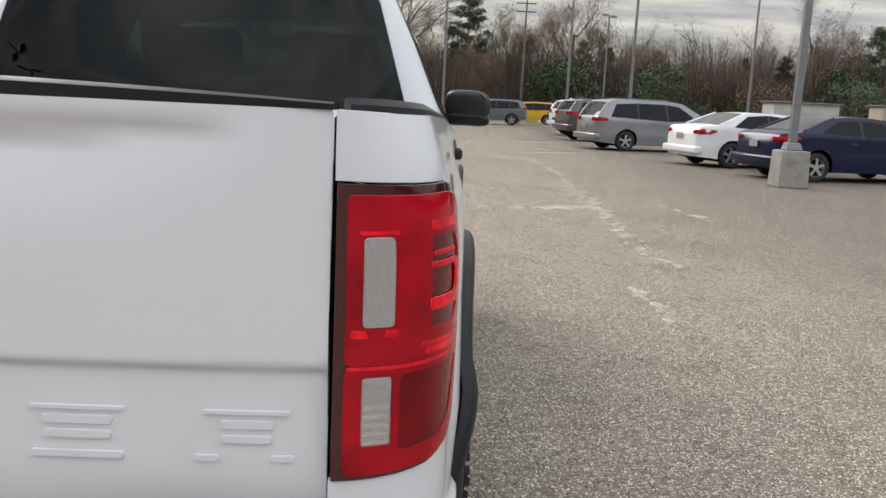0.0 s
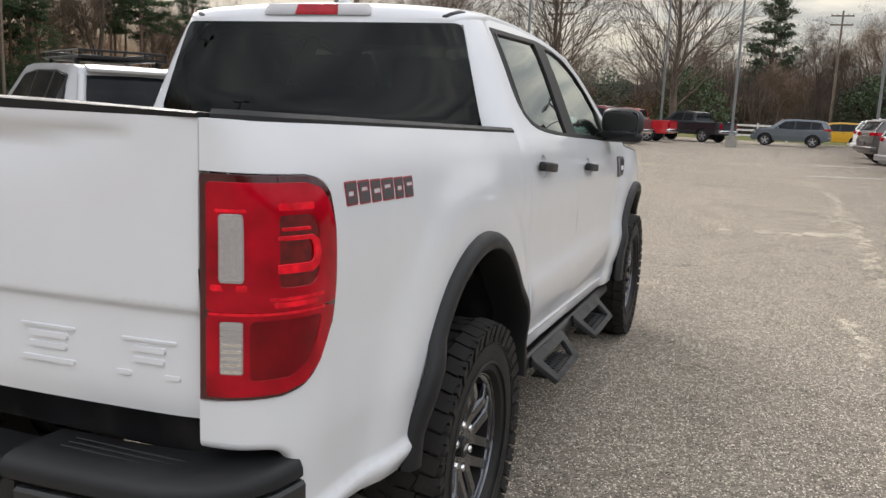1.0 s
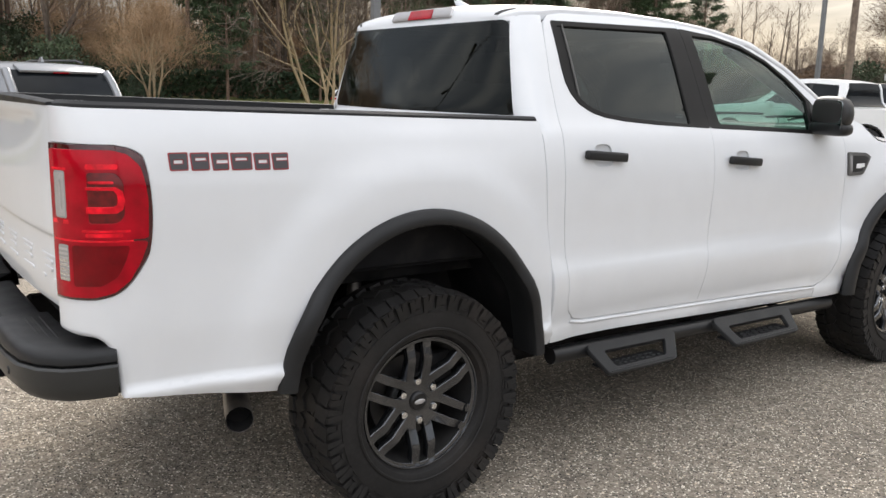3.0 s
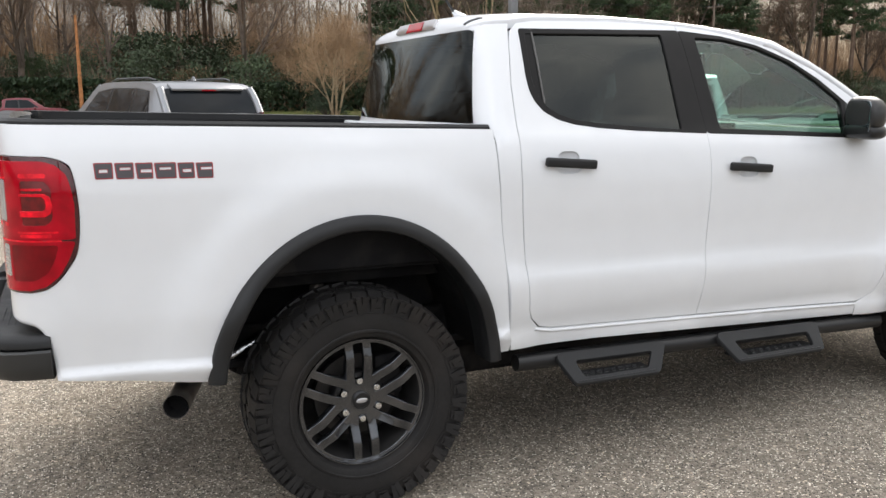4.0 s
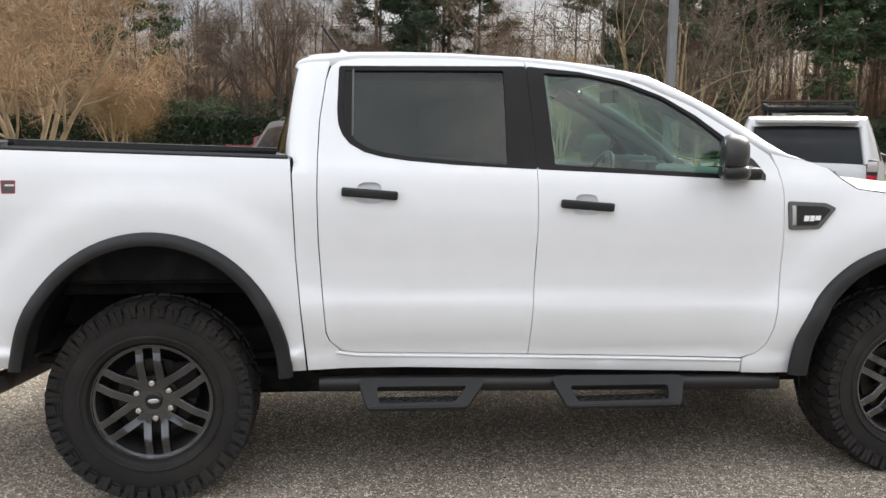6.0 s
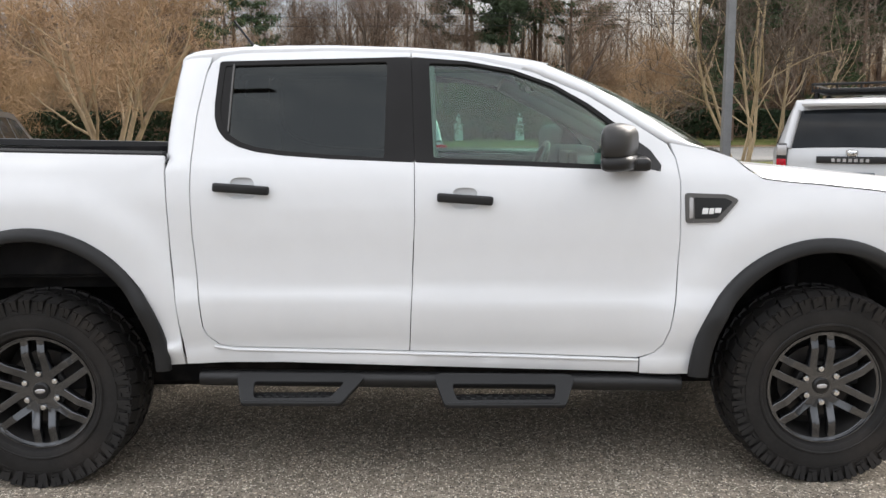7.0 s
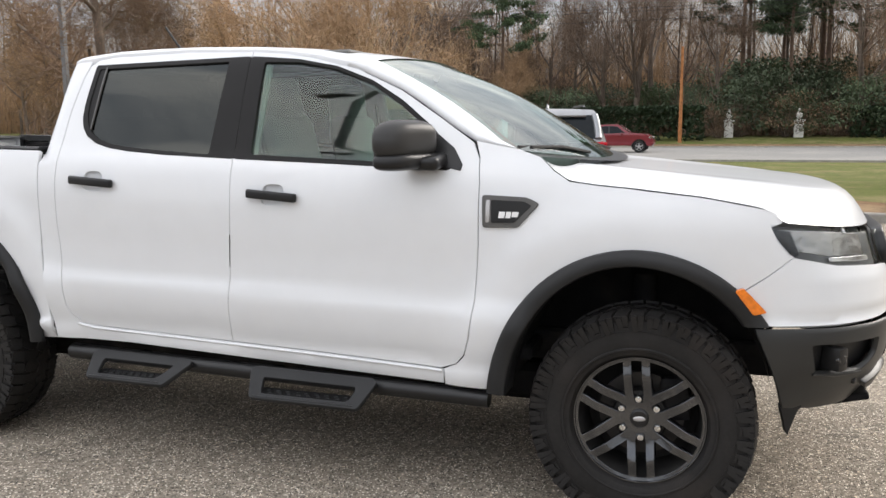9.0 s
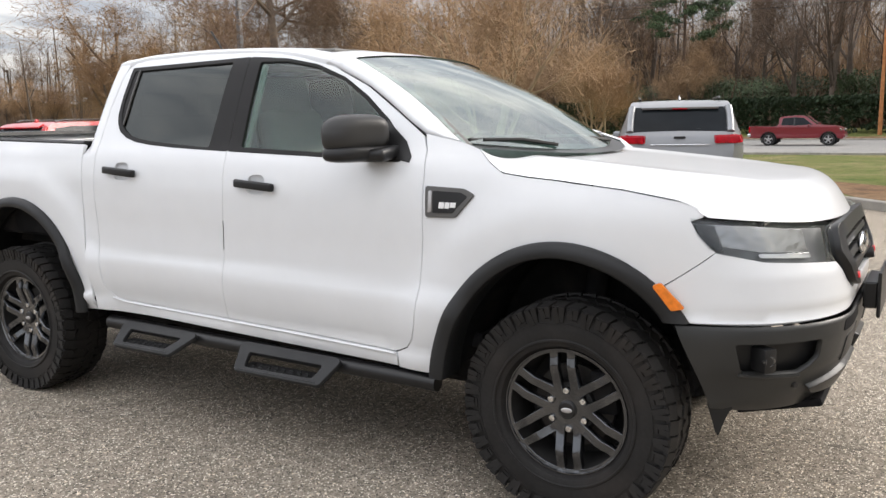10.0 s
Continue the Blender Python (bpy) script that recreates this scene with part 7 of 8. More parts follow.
def lamp_post(at, height=9.0, heads=2, turn=0.0, base=0.6, label="grey steel car park lamp post on a concrete base"):
    p = tagged(new("lamp_post"), label, "lamp post")
    part("concrete_base", box_bm((0.62, 0.62, base), (0, 0, base / 2), 0.03, 2, taper=(0.92, 0.92)), CONCRETE, p, "stained concrete base")
    part("base_cover", box_bm((0.34, 0.34, 0.16), (0, 0, base + 0.08), 0.02, 1, taper=(0.75, 0.75)), GALV, p)
    part("pole", box_bm((0.15, 0.15, height - base), (0, 0, base + (height - base) / 2), 0.02, 2, taper=(0.78, 0.78)), GALV, p)
    for k in range(heads):
        a = turn + math.pi * 2 * k / max(heads, 1)
        d = Vector((math.cos(a), math.sin(a), 0))
        h = part("lamp_head", box_bm((0.75, 0.42, 0.16), (0, 0, 0), 0.05, 2, taper=(0.8, 0.7)), GALV, p, smooth=True, angle=40)
        h.matrix_basis = Matrix.Translation(d * 0.75 + Vector((0, 0, height))) @ Matrix.Rotation(a, 4, "Z")
        tube("lamp_arm", [Vector((0, 0, height - 0.05)), d * 0.4 + Vector((0, 0, height))], 0.035, GALV, h, 8).matrix_parent_inverse = h.matrix_basis.inverted()
    p.matrix_basis = pose(at[0], at[1], at[2] if len(at) > 2 else 0)
    return p


lamp_post((7.75, 15.2), 9.0, 2, 0.4, 0.75, "grey steel lamp post on a tall concrete block")
lamp_post((6.6, -1.75), 9.1, 2, 1.75, 0.6)
lamp_post((-10.4, 6.6, 0.11), 9.0, 2, 0.3, 0.5, "grey steel lamp post on the grass island")
for x, y, h in ((7.2, 47.0, 9.5), (13.2, 70.0, 9.0), (9.8, 42.0, 9.5), (21.0, 57.0, 9.5), (0.1, 46.5, 10.0), (-10.7, 43.1, 10.0), (-4.6, 54.6, 10.0), (-13.8, 26.8, 10.0), (-15.4, -14.0, 9.0), (24.0, 13.0, 8.5), (28.0, -6.0, 8.5), (20.0, -22.0, 8.5)):
    lamp_post((x, y), h, 2, 0.9 if y > 0 else 0.2, 0.6)


def utility_pole(at, height, mat, arms=2, label="tall wooden utility pole with crossarms"):
    p = tagged(new("utility_pole"), label, "utility pole")
    tube("pole", [(0, 0, -0.3), (0, 0, height * 0.5), (0.03, 0, height)], 0.14, mat, p, 10, radii=[0.16, 0.13, 0.09])
    for k in range(arms):
        a = part("crossarm", box_bm((2.2, 0.11, 0.13), (0, 0.12, height - 0.5 - 0.9 * k), 0.01, 1), mat, p)
        for o in (-1.0, -0.5, 0.5, 1.0):
            tube("insulator", [(o, 0.12, height - 0.45 - 0.9 * k), (o, 0.12, height - 0.28 - 0.9 * k)], 0.035, GALV, a, 6)
    p.matrix_basis = pose(*at)
    return p


utility_pole((8.2, 95.0, 0), 13.0, WOODPOLE)
utility_pole((-15.3, 31.5, 0), 12.0, WOODPOLE, 0, "plain dark wooden pole")
utility_pole((-14.3, 65.8, 0), 10.6, WOODPOLE, 2)
utility_pole((-67.0, -0.2, -0.2), 7.6, RUSTPOLE, 0, "orange-brown wooden pole on the verge")
utility_pole((-67.0, 60.0, -0.2), 12.0, WOODPOLE, 2)
utility_pole((-67.0, -60.0, -0.2), 12.0, WOODPOLE, 2)
for z, off in ((11.5, -1.0), (11.5, 1.0), (10.6, 0.5)):
    pts = [(-67 + off, -60 + 12 * k, z - 0.2 - 0.9 * (1 - ((k - 5) / 5) ** 2)) for k in range(11)]
    tagged(tube("overhead_cable", pts, 0.02, SATIN, None, 4), "black overhead cable between utility poles", "cable")
for dx, z in ((0.0, 10.8), (0.9, 10.2), (-0.8, 9.4)):
    pts = [(-15.3 - 4.6 * k + dx, 31.5 - 8.2 * k, z - 1.2 * (1 - ((k - 5) / 5) ** 2) + 0.6) for k in range(11)]
    tagged(tube("overhead_cable", pts, 0.018, SATIN, None, 4), "black overhead cable over the car park", "cable")

# white rail fence
fence = tagged(new("rail_fence"), "white painted post-and-rail fence", "fence")
for k in range(9):
    part("post", box_bm((0.14, 0.14, 1.3), (-7.5 + 2.2 * k, 69.0, 0.65), 0.01, 1), WHITEWOOD, fence)
for z in (0.35, 0.75, 1.12):
    part("rail", box_bm((17.6, 0.05, 0.15), (1.3, 68.92, z), 0.006, 1), WHITEWOOD, fence)

# gate piers with plain finials
for y in (3.5, 9.0):
    g = tagged(new("gate_pier"), "white painted gate pier with a pale finial", "gate pier")
    part("shaft", box_bm((0.75, 0.75, 1.35), (0, 0, 0.675), 0.03, 1), WHITEWOOD, g)
    part("cap", box_bm((0.95, 0.95, 0.12), (0, 0, 1.41), 0.03, 1), WHITEWOOD, g)
    lathe("finial", [(1.47, 0.30), (1.60, 0.16), (1.80, 0.26), (2.0, 0.24), (2.15, 0.12), (2.35, 0.10), (2.45, 0.0)], WHITEWOOD, g, 14, axis="z")
    g.matrix_basis = pose(-72.5, y, ground_z(-72.5) + 0.0)

sg = tagged(new("road_sign"), "pale square road sign seen from behind", "sign")
tube("post", [(0, 0, -0.2), (0, 0, 2.6)], 0.035, GALV, sg, 8)
part("sign_plate", box_bm((0.75, 0.02, 0.95), (0, 0.05, 2.35), 0.004, 1), SIGNBACK, sg)
sg.matrix_basis = pose(-27.0, 17.6, ground_z(-27) - 0.02, 0, 0, 55)

# short posts with pale number plates before the row
for x, y, h in ((-12.2, 28.9, 2.25), (-12.0, 31.6, 2.25), (-11.8, 34.6, 2.25), (-11.7, 37.6, 2.25)):
    bp = tagged(new("bay_post"), "thin steel post with a small pale plate", "sign post", group="bay posts")
    tube("post", [(0, 0, -0.05), (0, 0, h - 0.1)], 0.03, GALV, bp, 8)
    part("plate", box_bm((0.55, 0.10, 0.22), (0, 0, h), 0.01, 1), SIGNBACK, bp)
    bp.matrix_basis = pose(x, y, 0, 0, 0, 25)

# far sheds at the edge of the car park
def shed(at, size, mat, label, doors=2):
    h = tagged(new("shed"), label, "building")
    w = part("wall", box_bm(size, (0, 0, size[2] / 2), 0.02, 1), mat, h)
    part("roof", box_bm((size[0] + 0.5, size[1] + 0.5, 0.14), (0, 0, size[2] + 0.07), 0.02, 1), GALV, h)
    for k in range(doors):
        x = size[0] * ((k + 0.5) / doors - 0.5)
        d = part("door", box_bm((size[0] / doors * 0.45, 0.06, size[2] * 0.7), (x, -size[1] / 2 - 0.02, size[2] * 0.35), 0.01, 1), SIGNBACK, h)
        part("door_panel", box_bm((size[0] / doors * 0.38, 0.03, size[2] * 0.28), (x, -size[1] / 2 - 0.06, size[2] * 0.45), 0.008, 1), GALV, d)
    h.matrix_basis = pose(*at)


TAN = material("tan_cladding", (0.40, 0.34, 0.27), 0.8, vary=0.12, scale=1.5)
PALE = material("pale_grey_cladding", (0.46, 0.45, 0.43), 0.8, vary=0.1, scale=1.5)
shed((33.0, 78.0, 0), (6.0, 3.0, 2.7), PALE, "pale shed beyond the parked cars", 1)
shed((49.0, 84.0, 0), (12.0, 3.0, 2.9), TAN, "long tan container shed beyond the cars", 3)
shed((20.0, 88.0, 0), (5.0, 3.0, 2.4), TAN, "small tan shed under the trees", 1)

# ---- trees ----
BARK = material("grey_brown_bark", (0.115, 0.088, 0.068), 0.95, vary=0.3, scale=2.0, per_object=0.25, bump=0.5, bump_scale=18)
TWIG = material("brown_twigs", (0.155, 0.105, 0.072), 0.95, vary=0.25, scale=0.6, per_object=0.3)
TANBARK = material("tan_smooth_bark", (0.33, 0.25, 0.155), 0.85, vary=0.25, scale=4.0, per_object=0.12)
# brown twigs darkened in the colour, for woods that stand against the light
BACKLITTWIG = material("backlit_brown_twigs", (0.082, 0.060, 0.047), 0.95, vary=0.3, scale=0.6, per_object=0.2)
TANTWIG = material("tan_twigs", (0.30, 0.195, 0.11), 0.9, vary=0.25, scale=0.8, per_object=0.12)
PINEBARK = material("pine_bark", (0.13, 0.085, 0.06), 0.95, vary=0.3, scale=3.0, per_object=0.2, bump=0.5, bump_scale=15)
NEEDLE = material("pine_needles", (0.042, 0.068, 0.025), 0.85, vary=0.45, scale=0.9, per_object=0.35)
BROADLEAF = material("evergreen_leaves", (0.050, 0.072, 0.032), 0.75, vary=0.45, scale=1.2, per_object=0.35)
HEDGELEAF = material("hedge_leaves", (0.022, 0.040, 0.016), 0.8, vary=0.4, scale=1.5)
DRYLEAF = material("dry_brown_leaves", (0.135, 0.085, 0.048), 0.9, vary=0.35, scale=1.0, per_object=0.25)


class Wood:
    """Collects tapered branches as thin prisms."""

    def __init__(self):
        self.v, self.f = [], []

    def limb(self, pts, radii, sides):
        b0 = len(self.v)
        side = None
        for i, p in enumerate(pts):
            d = (pts[min(i + 1, len(pts) - 1)] - pts[max(i - 1, 0)]).normalized()
            side = d.orthogonal().normalized() if side is None else (side - d * side.dot(d)).normalized()
            up = d.cross(side)
            for k in range(sides):
                a = 2 * math.pi * k / sides
                self.v.append(p + (side * math.cos(a) + up * math.sin(a)) * radii[i])
        for i in range(len(pts) - 1):
            for k in range(sides):
                a, b = b0 + i * sides + k, b0 + i * sides + (k + 1) % sides
                self.f.append((a, b, b + sides, a + sides))


def grow(wood, fine, tips, rng, p, d, length, r, level, top, bend=0.18, lift=0.10, spread=0.75, forks=(4, 6)):
    """One branch and, from it, its side branches."""
    n = 4 if level < 2 else (3 if level < 4 else 2)
    pts, radii = [p.copy()], [r]
    for i in range(n):
        d = (d + Vector((rng.uniform(-1, 1), rng.uniform(-1, 1), rng.uniform(-1, 1))) * bend + Vector((0, 0, lift))).normalized()
        pts.append(pts[-1] + d * length / n)
        radii.append(r * (1 - 0.55 * (i + 1) / n))
    (wood if level < 2 else fine).limb(pts, radii, 6 if level == 0 else (5 if level == 1 else 3))
    if level == top:
        tips.append(pts[-1])
        return
    for k in range(rng.randint(*forks)):
        t = rng.uniform(0.30 if level == 0 else 0.2, 1.0)
        i = min(int(t * n), n - 1)
        q = pts[i].lerp(pts[i + 1], t * n - i)
        e = (pts[i + 1] - pts[i]).normalized()
        turn = Matrix.Rotation(rng.uniform(0, 2 * math.pi), 3, e) @ e.orthogonal().normalized()
        nd = (e * (1 - spread * 0.5) + turn * spread * rng.uniform(0.7, 1.1)).normalized()
        grow(wood, fine, tips, rng, q, nd, length * rng.uniform(0.42, 0.66), max(radii[i] * 0.55, 0.010), level + 1, top, bend, lift, spread, forks)


def leaf_cloud(pts, rng, n, spread, size, flat=0.6, thin=0.35):
    """Many small leaf clumps round the points."""
    v, f = [], []
    for _ in range(n):
        c = rng.choice(pts) + Vector((rng.gauss(0, 1), rng.gauss(0, 1), rng.gauss(0, flat))) * spread
        a = Vector((rng.uniform(-1, 1), rng.uniform(-1, 1), rng.uniform(-1, 1))).normalized()
        b = a.orthogonal().normalized()
        s = size * rng.uniform(0.6, 1.4)
        i = len(v)
        v += [c - a * s * 0.6, c + b * s * thin, c + a * s * 0.6, c - b * s * thin + Vector((0, 0, s * 0.1))]
        f.append((i, i + 1, i + 2, i + 3))
    return v, f


def twig_haze(fine, tips, rng, n, length, width, up=0.35, loose=0.25):
    """The finest twigs: slivers that fan out from the branch ends."""
    for _ in range(n):
        c = rng.choice(tips) + Vector((rng.gauss(0, loose), rng.gauss(0, loose), rng.gauss(0, loose) - 0.1))
        d = Vector((rng.uniform(-1, 1), rng.uniform(-1, 1), rng.uniform(-0.6, 1) + up)).normalized() * length * rng.uniform(0.5, 1.2)
        w = d.orthogonal().normalized() * width * rng.uniform(0.6, 1.3)
        i = len(fine.v)
        fine.v += [c - w, c + w, c + d]
        fine.f.append((i, i + 1, i + 2))


def bare_tree(seed, height, label, bark=BARK, twig=TWIG, spread=0.75, top=4, forks=(4, 6), trunk=0.5, leaves=0, lift=0.10, haze=0, sliver=0.013):
    rng = random.Random(seed)
    t = tagged(new("tree"), label, "tree")
    wood, fine, tips = Wood(), Wood(), []
    grow(wood, fine, tips, rng, Vector((0, 0, -0.2)), Vector((0.02, 0.01, 1)), height * trunk, height * 0.018, 0, top, 0.10, lift, spread, forks)
    twig_haze(fine, tips, rng, haze, height * 0.06, sliver, loose=height * 0.02)
    mesh_object("trunk", wood.v, wood.f, bark, t)
    mesh_object("crown", fine.v, fine.f, twig, t, smooth=False)
    if leaves:
        v, f = leaf_cloud(tips, rng, leaves, 0.35, 0.16)
        mesh_object("leaves", v, f, DRYLEAF, t, smooth=False)
    return t


def lawn_tree(seed, height, label, width, limbs=46):
    """A bare tree in the open: one leader to the top, rising limbs all round it, finer towards the ends."""
    rng = random.Random(seed)
    t = tagged(new("tree"), label, "tree")
    wood, fine, tips = Wood(), Wood(), []
    girth = height * 0.022
    lead = [Vector((0.10 * math.sin(1.3 * k), 0.08 * math.sin(0.9 * k + 1), height * k / 11 - 0.2)) for k in range(12)]
    wood.limb(lead, [girth * (1.25 if k == 0 else 1 - 0.93 * k / 11) for k in range(12)], 9)
    for k in range(limbs):
        u = 0.17 + 0.79 * k / (limbs - 1)
        i = min(int(u * 11), 10)
        q = lead[i].lerp(lead[i + 1], u * 11 - i)
        lean = radians(58 - 32 * u + rng.uniform(-8, 8))
        a = 2.4 * k + rng.uniform(-0.4, 0.4)
        d = Vector((math.cos(a) * math.sin(lean), math.sin(a) * math.sin(lean), math.cos(lean)))
        reach = width / 2 * min(1.0, 1.25 * (1.06 - u) ** 0.75) / math.sin(lean) * rng.uniform(0.72, 1.05)
        grow(wood, fine, tips, rng, q, d, reach, girth * (0.25 - 0.17 * u), 1, 3, 0.11, 0.03, 0.50, (7, 9))
    twig_haze(fine, tips, rng, 5200, height * 0.055, 0.006, 0.6, height * 0.016)
    mesh_object("trunk", wood.v, wood.f, BARK, t)
    mesh_object("crown", fine.v, fine.f, BARK, t, smooth=False)
    return t


def myrtle(seed, height, label, stems=5, haze=9000, flare=0.36, twig=None, girth=0.012, bend=0.16):
    rng = random.Random(seed)
    t = tagged(new("tree"), label, "tree")
    wood, fine, tips = Wood(), Wood(), []
    for k in range(stems):
        a = 2 * math.pi * k / stems + rng.uniform(-0.3, 0.3)
        d = Vector((math.cos(a) * flare, math.sin(a) * flare, 1)).normalized()
        grow(wood, fine, tips, rng, Vector((math.cos(a) * 0.12, math.sin(a) * 0.12, -0.1)), d, height * 0.60, height * girth, 0, 4, bend, 0.07, 0.62, (3, 5))
    twig_haze(fine, tips, rng, haze, 0.55, 0.0065, 0.5, 0.28)
    mesh_object("trunk", wood.v, wood.f, TANBARK, t)
    mesh_object("crown", fine.v, fine.f, twig or TANTWIG, t, smooth=False)
    return t


def pine(seed, height, label, clear=0.45, lean=0.0):
    rng = random.Random(seed)
    t = tagged(new("tree"), label, "pine tree")
    wood, tips = Wood(), []
    pts = [Vector((lean * z * z, 0.02 * math.sin(z), z)) for z in np.linspace(-0.2, height, 9)]
    wood.limb(pts, [height * 0.013 * (1 - 0.85 * i / 8) for i in range(9)], 7)
    z = height * clear
    while z < height:
        k = (z - height * clear) / (height * (1 - clear))
        ln = height * (0.20 * (1 - k) ** 0.8 + 0.03) * rng.uniform(0.6, 1.2)
        a = rng.uniform(0, 2 * math.pi)
        p = Vector((lean * z * z, 0, z))
        d = Vector((math.cos(a), math.sin(a), rng.uniform(-0.1, 0.35)))
        br = [p, p + d * ln * 0.5, p + d * ln + Vector((0, 0, ln * 0.12))]
        wood.limb(br, [0.05, 0.03, 0.012], 3)
        tips += [br[1].lerp(br[2], rng.uniform(0.0, 1.1)) + Vector((rng.uniform(-0.3, 0.3), rng.uniform(-0.3, 0.3), rng.uniform(-0.1, 0.3))) for _ in range(5)]
        z += height * 0.011
    mesh_object("trunk", wood.v, wood.f, PINEBARK, t)
    v, f = leaf_cloud(tips, rng, 8500, 0.36, 0.42, 0.38, 0.13)
    mesh_object("crown", v, f, NEEDLE, t, smooth=False)
    return t


def shrub(seed, size, label, mat, n=2600, leaf=0.14, name="shrub"):
    """A bush: a mound of leaf clumps over short stems."""
    rng = random.Random(seed)
    t = tagged(new(name), label, "bush")
    wood = Wood()
    pts = []
    for _ in range(70):
        a, b = rng.uniform(0, 2 * math.pi), rng.uniform(0.0, 1.0) ** 0.6
        h = rng.uniform(0.15, 1.0)
        e = Vector((math.cos(a) * size[0] * b * math.sqrt(1 - (h * 0.85) ** 2), math.sin(a) * size[1] * b * math.sqrt(1 - (h * 0.85) ** 2), size[2] * h))
        pts.append(e)
        if rng.random() < 0.4:
            wood.limb([Vector((e.x * 0.1, e.y * 0.1, -0.05)), e * 0.6, e], [0.03, 0.02, 0.008], 3)
    mesh_object("brushwood", wood.v, wood.f, BARK, t)
    v, f = leaf_cloud(pts, rng, n, 0.12 * min(size), leaf, 0.8)
    v = [Vector((q.x, q.y, max(q.z, 0.02))) for q in v]
    mesh_object("foliage", v, f, mat, t, smooth=False)
    return t


bare = [bare_tree(11, 17, "tall bare winter tree with grey-brown twigs", haze=4200), bare_tree(23, 15, "bare winter tree with a forked crown", spread=0.85, haze=4200), bare_tree(37, 19, "tall slender bare winter tree", spread=0.6, trunk=0.6, haze=3800), bare_tree(41, 12, "bare young tree with brown twigs", spread=0.8, lift=0.14, haze=4200)]
brown = [bare_tree(53, 11, "bare tree with dense tan-brown twigs", BARK, TANTWIG, 0.85, 4, (4, 6), 0.42, haze=8000, sliver=0.010), bare_tree(59, 10, "round bare tree with dense grey twigs", BARK, TWIG, 0.85, 4, (5, 6), 0.46, lift=0.10, haze=8000, sliver=0.009)]
oak = bare_tree(61, 12, "large bare oak with long level limbs", BARK, TWIG, 1.05, 4, (5, 6), 0.50, lift=0.03, haze=11000, sliver=0.007)
lawn = [lawn_tree(71, 13.5, "large bare tree with rising limbs and fine twigs", 9.5), lawn_tree(72, 12.5, "broad bare tree with long spreading limbs", 11.0, 40)]
pines = [pine(5, 21, "tall dark green pine tree"), pine(8, 18, "dark green pine with a low crown", clear=0.2), pine(9, 23, "tall pine with a bare lower trunk", clear=0.6)]
myrtles = [myrtle(3, 6.0, "bare multi-stemmed tree with smooth tan bark"), myrtle(4, 5.2, "small bare multi-stemmed tree with tan bark", 4), myrtle(14, 7.5, "thin multi-stemmed tree with mottled tan bark", 5, 900, 0.15, BARK, 0.0065, 0.26)]
shrubs = [shrub(6, (2.2, 2.2, 3.2), "dark evergreen shrub under the trees", BROADLEAF), shrub(7, (2.6, 2.2, 2.4), "brown twiggy undergrowth bush", DRYLEAF, 2200, 0.10), shrub(12, (1.0, 1.0, 1.25), "clipped round evergreen bush", HEDGELEAF, 3200, 0.07)]
planted = set()


def plant(proto, x, y, turn=None, size=1.0, z=None, rng=random.Random(99)):
    m = pose(x, y, ground_z(x) if z is None else z, 0, 0, rng.uniform(0, 360) if turn is None else turn) @ Matrix.Scale(size, 4)
    if proto.name not in planted:
        planted.add(proto.name)
        proto.matrix_basis = m
        return proto
    return place_copy(proto, m)


def place_copy(proto, m):
    ob = copy_thing(proto, pose(0, 0, 0))
    ob.matrix_basis = m
    return ob


# single trees near the car park
plant(myrtles[2], -18.8, 9.9, 40, 1.05)
plant(myrtles[0], -16.9, -6.4, 120, 1.1)
plant(myrtles[1], -25.5, -6.6, 10, 0.75)
plant(myrtles[2], -22.0, 12.5, 200, 0.9)
plant(myrtles[0], -64.5, 19.0, 10, 1.5)
plant(lawn[0], -4.4, 59.4, 30, 1.0)
plant(lawn[0], -12.7, 57.9, 140, 1.0)
plant(lawn[1], -18.9, 51.9, 250, 1.0)
plant(brown[1], -16.9, 43.0, 80, 1.15)
plant(brown[1], 2.5, 72.0, 210, 0.75)
plant(pines[1], 2.0, 108.0, 0, 0.95, 0)
plant(pines[1], 52.0, 104.0, 40, 0.7, 0)
plant(pines[1], 59.0, 108.0, 90, 0.75, 0)
plant(oak, -17.6, -14.6, 20, 1.0)
plant(brown[0], -18.6, -24.0, 0, 0.95)
plant(brown[0], -25.0, -15.0, 70, 0.9)
plant(brown[0], -27.0, -26.0, 70, 1.1)
for x, y, s in ((-65.5, 18.6, 1.75), (12.5, 66.8, 1.5), (17.0, 68.5, 1.2), (21.5, 70.5, 1.6), (25.5, 72.0, 1.5), (30.0, 74.0, 1.1)):
    plant(shrubs[2], x, y, None, s)

# woods across the road, ahead, and behind
rng = random.Random(7)


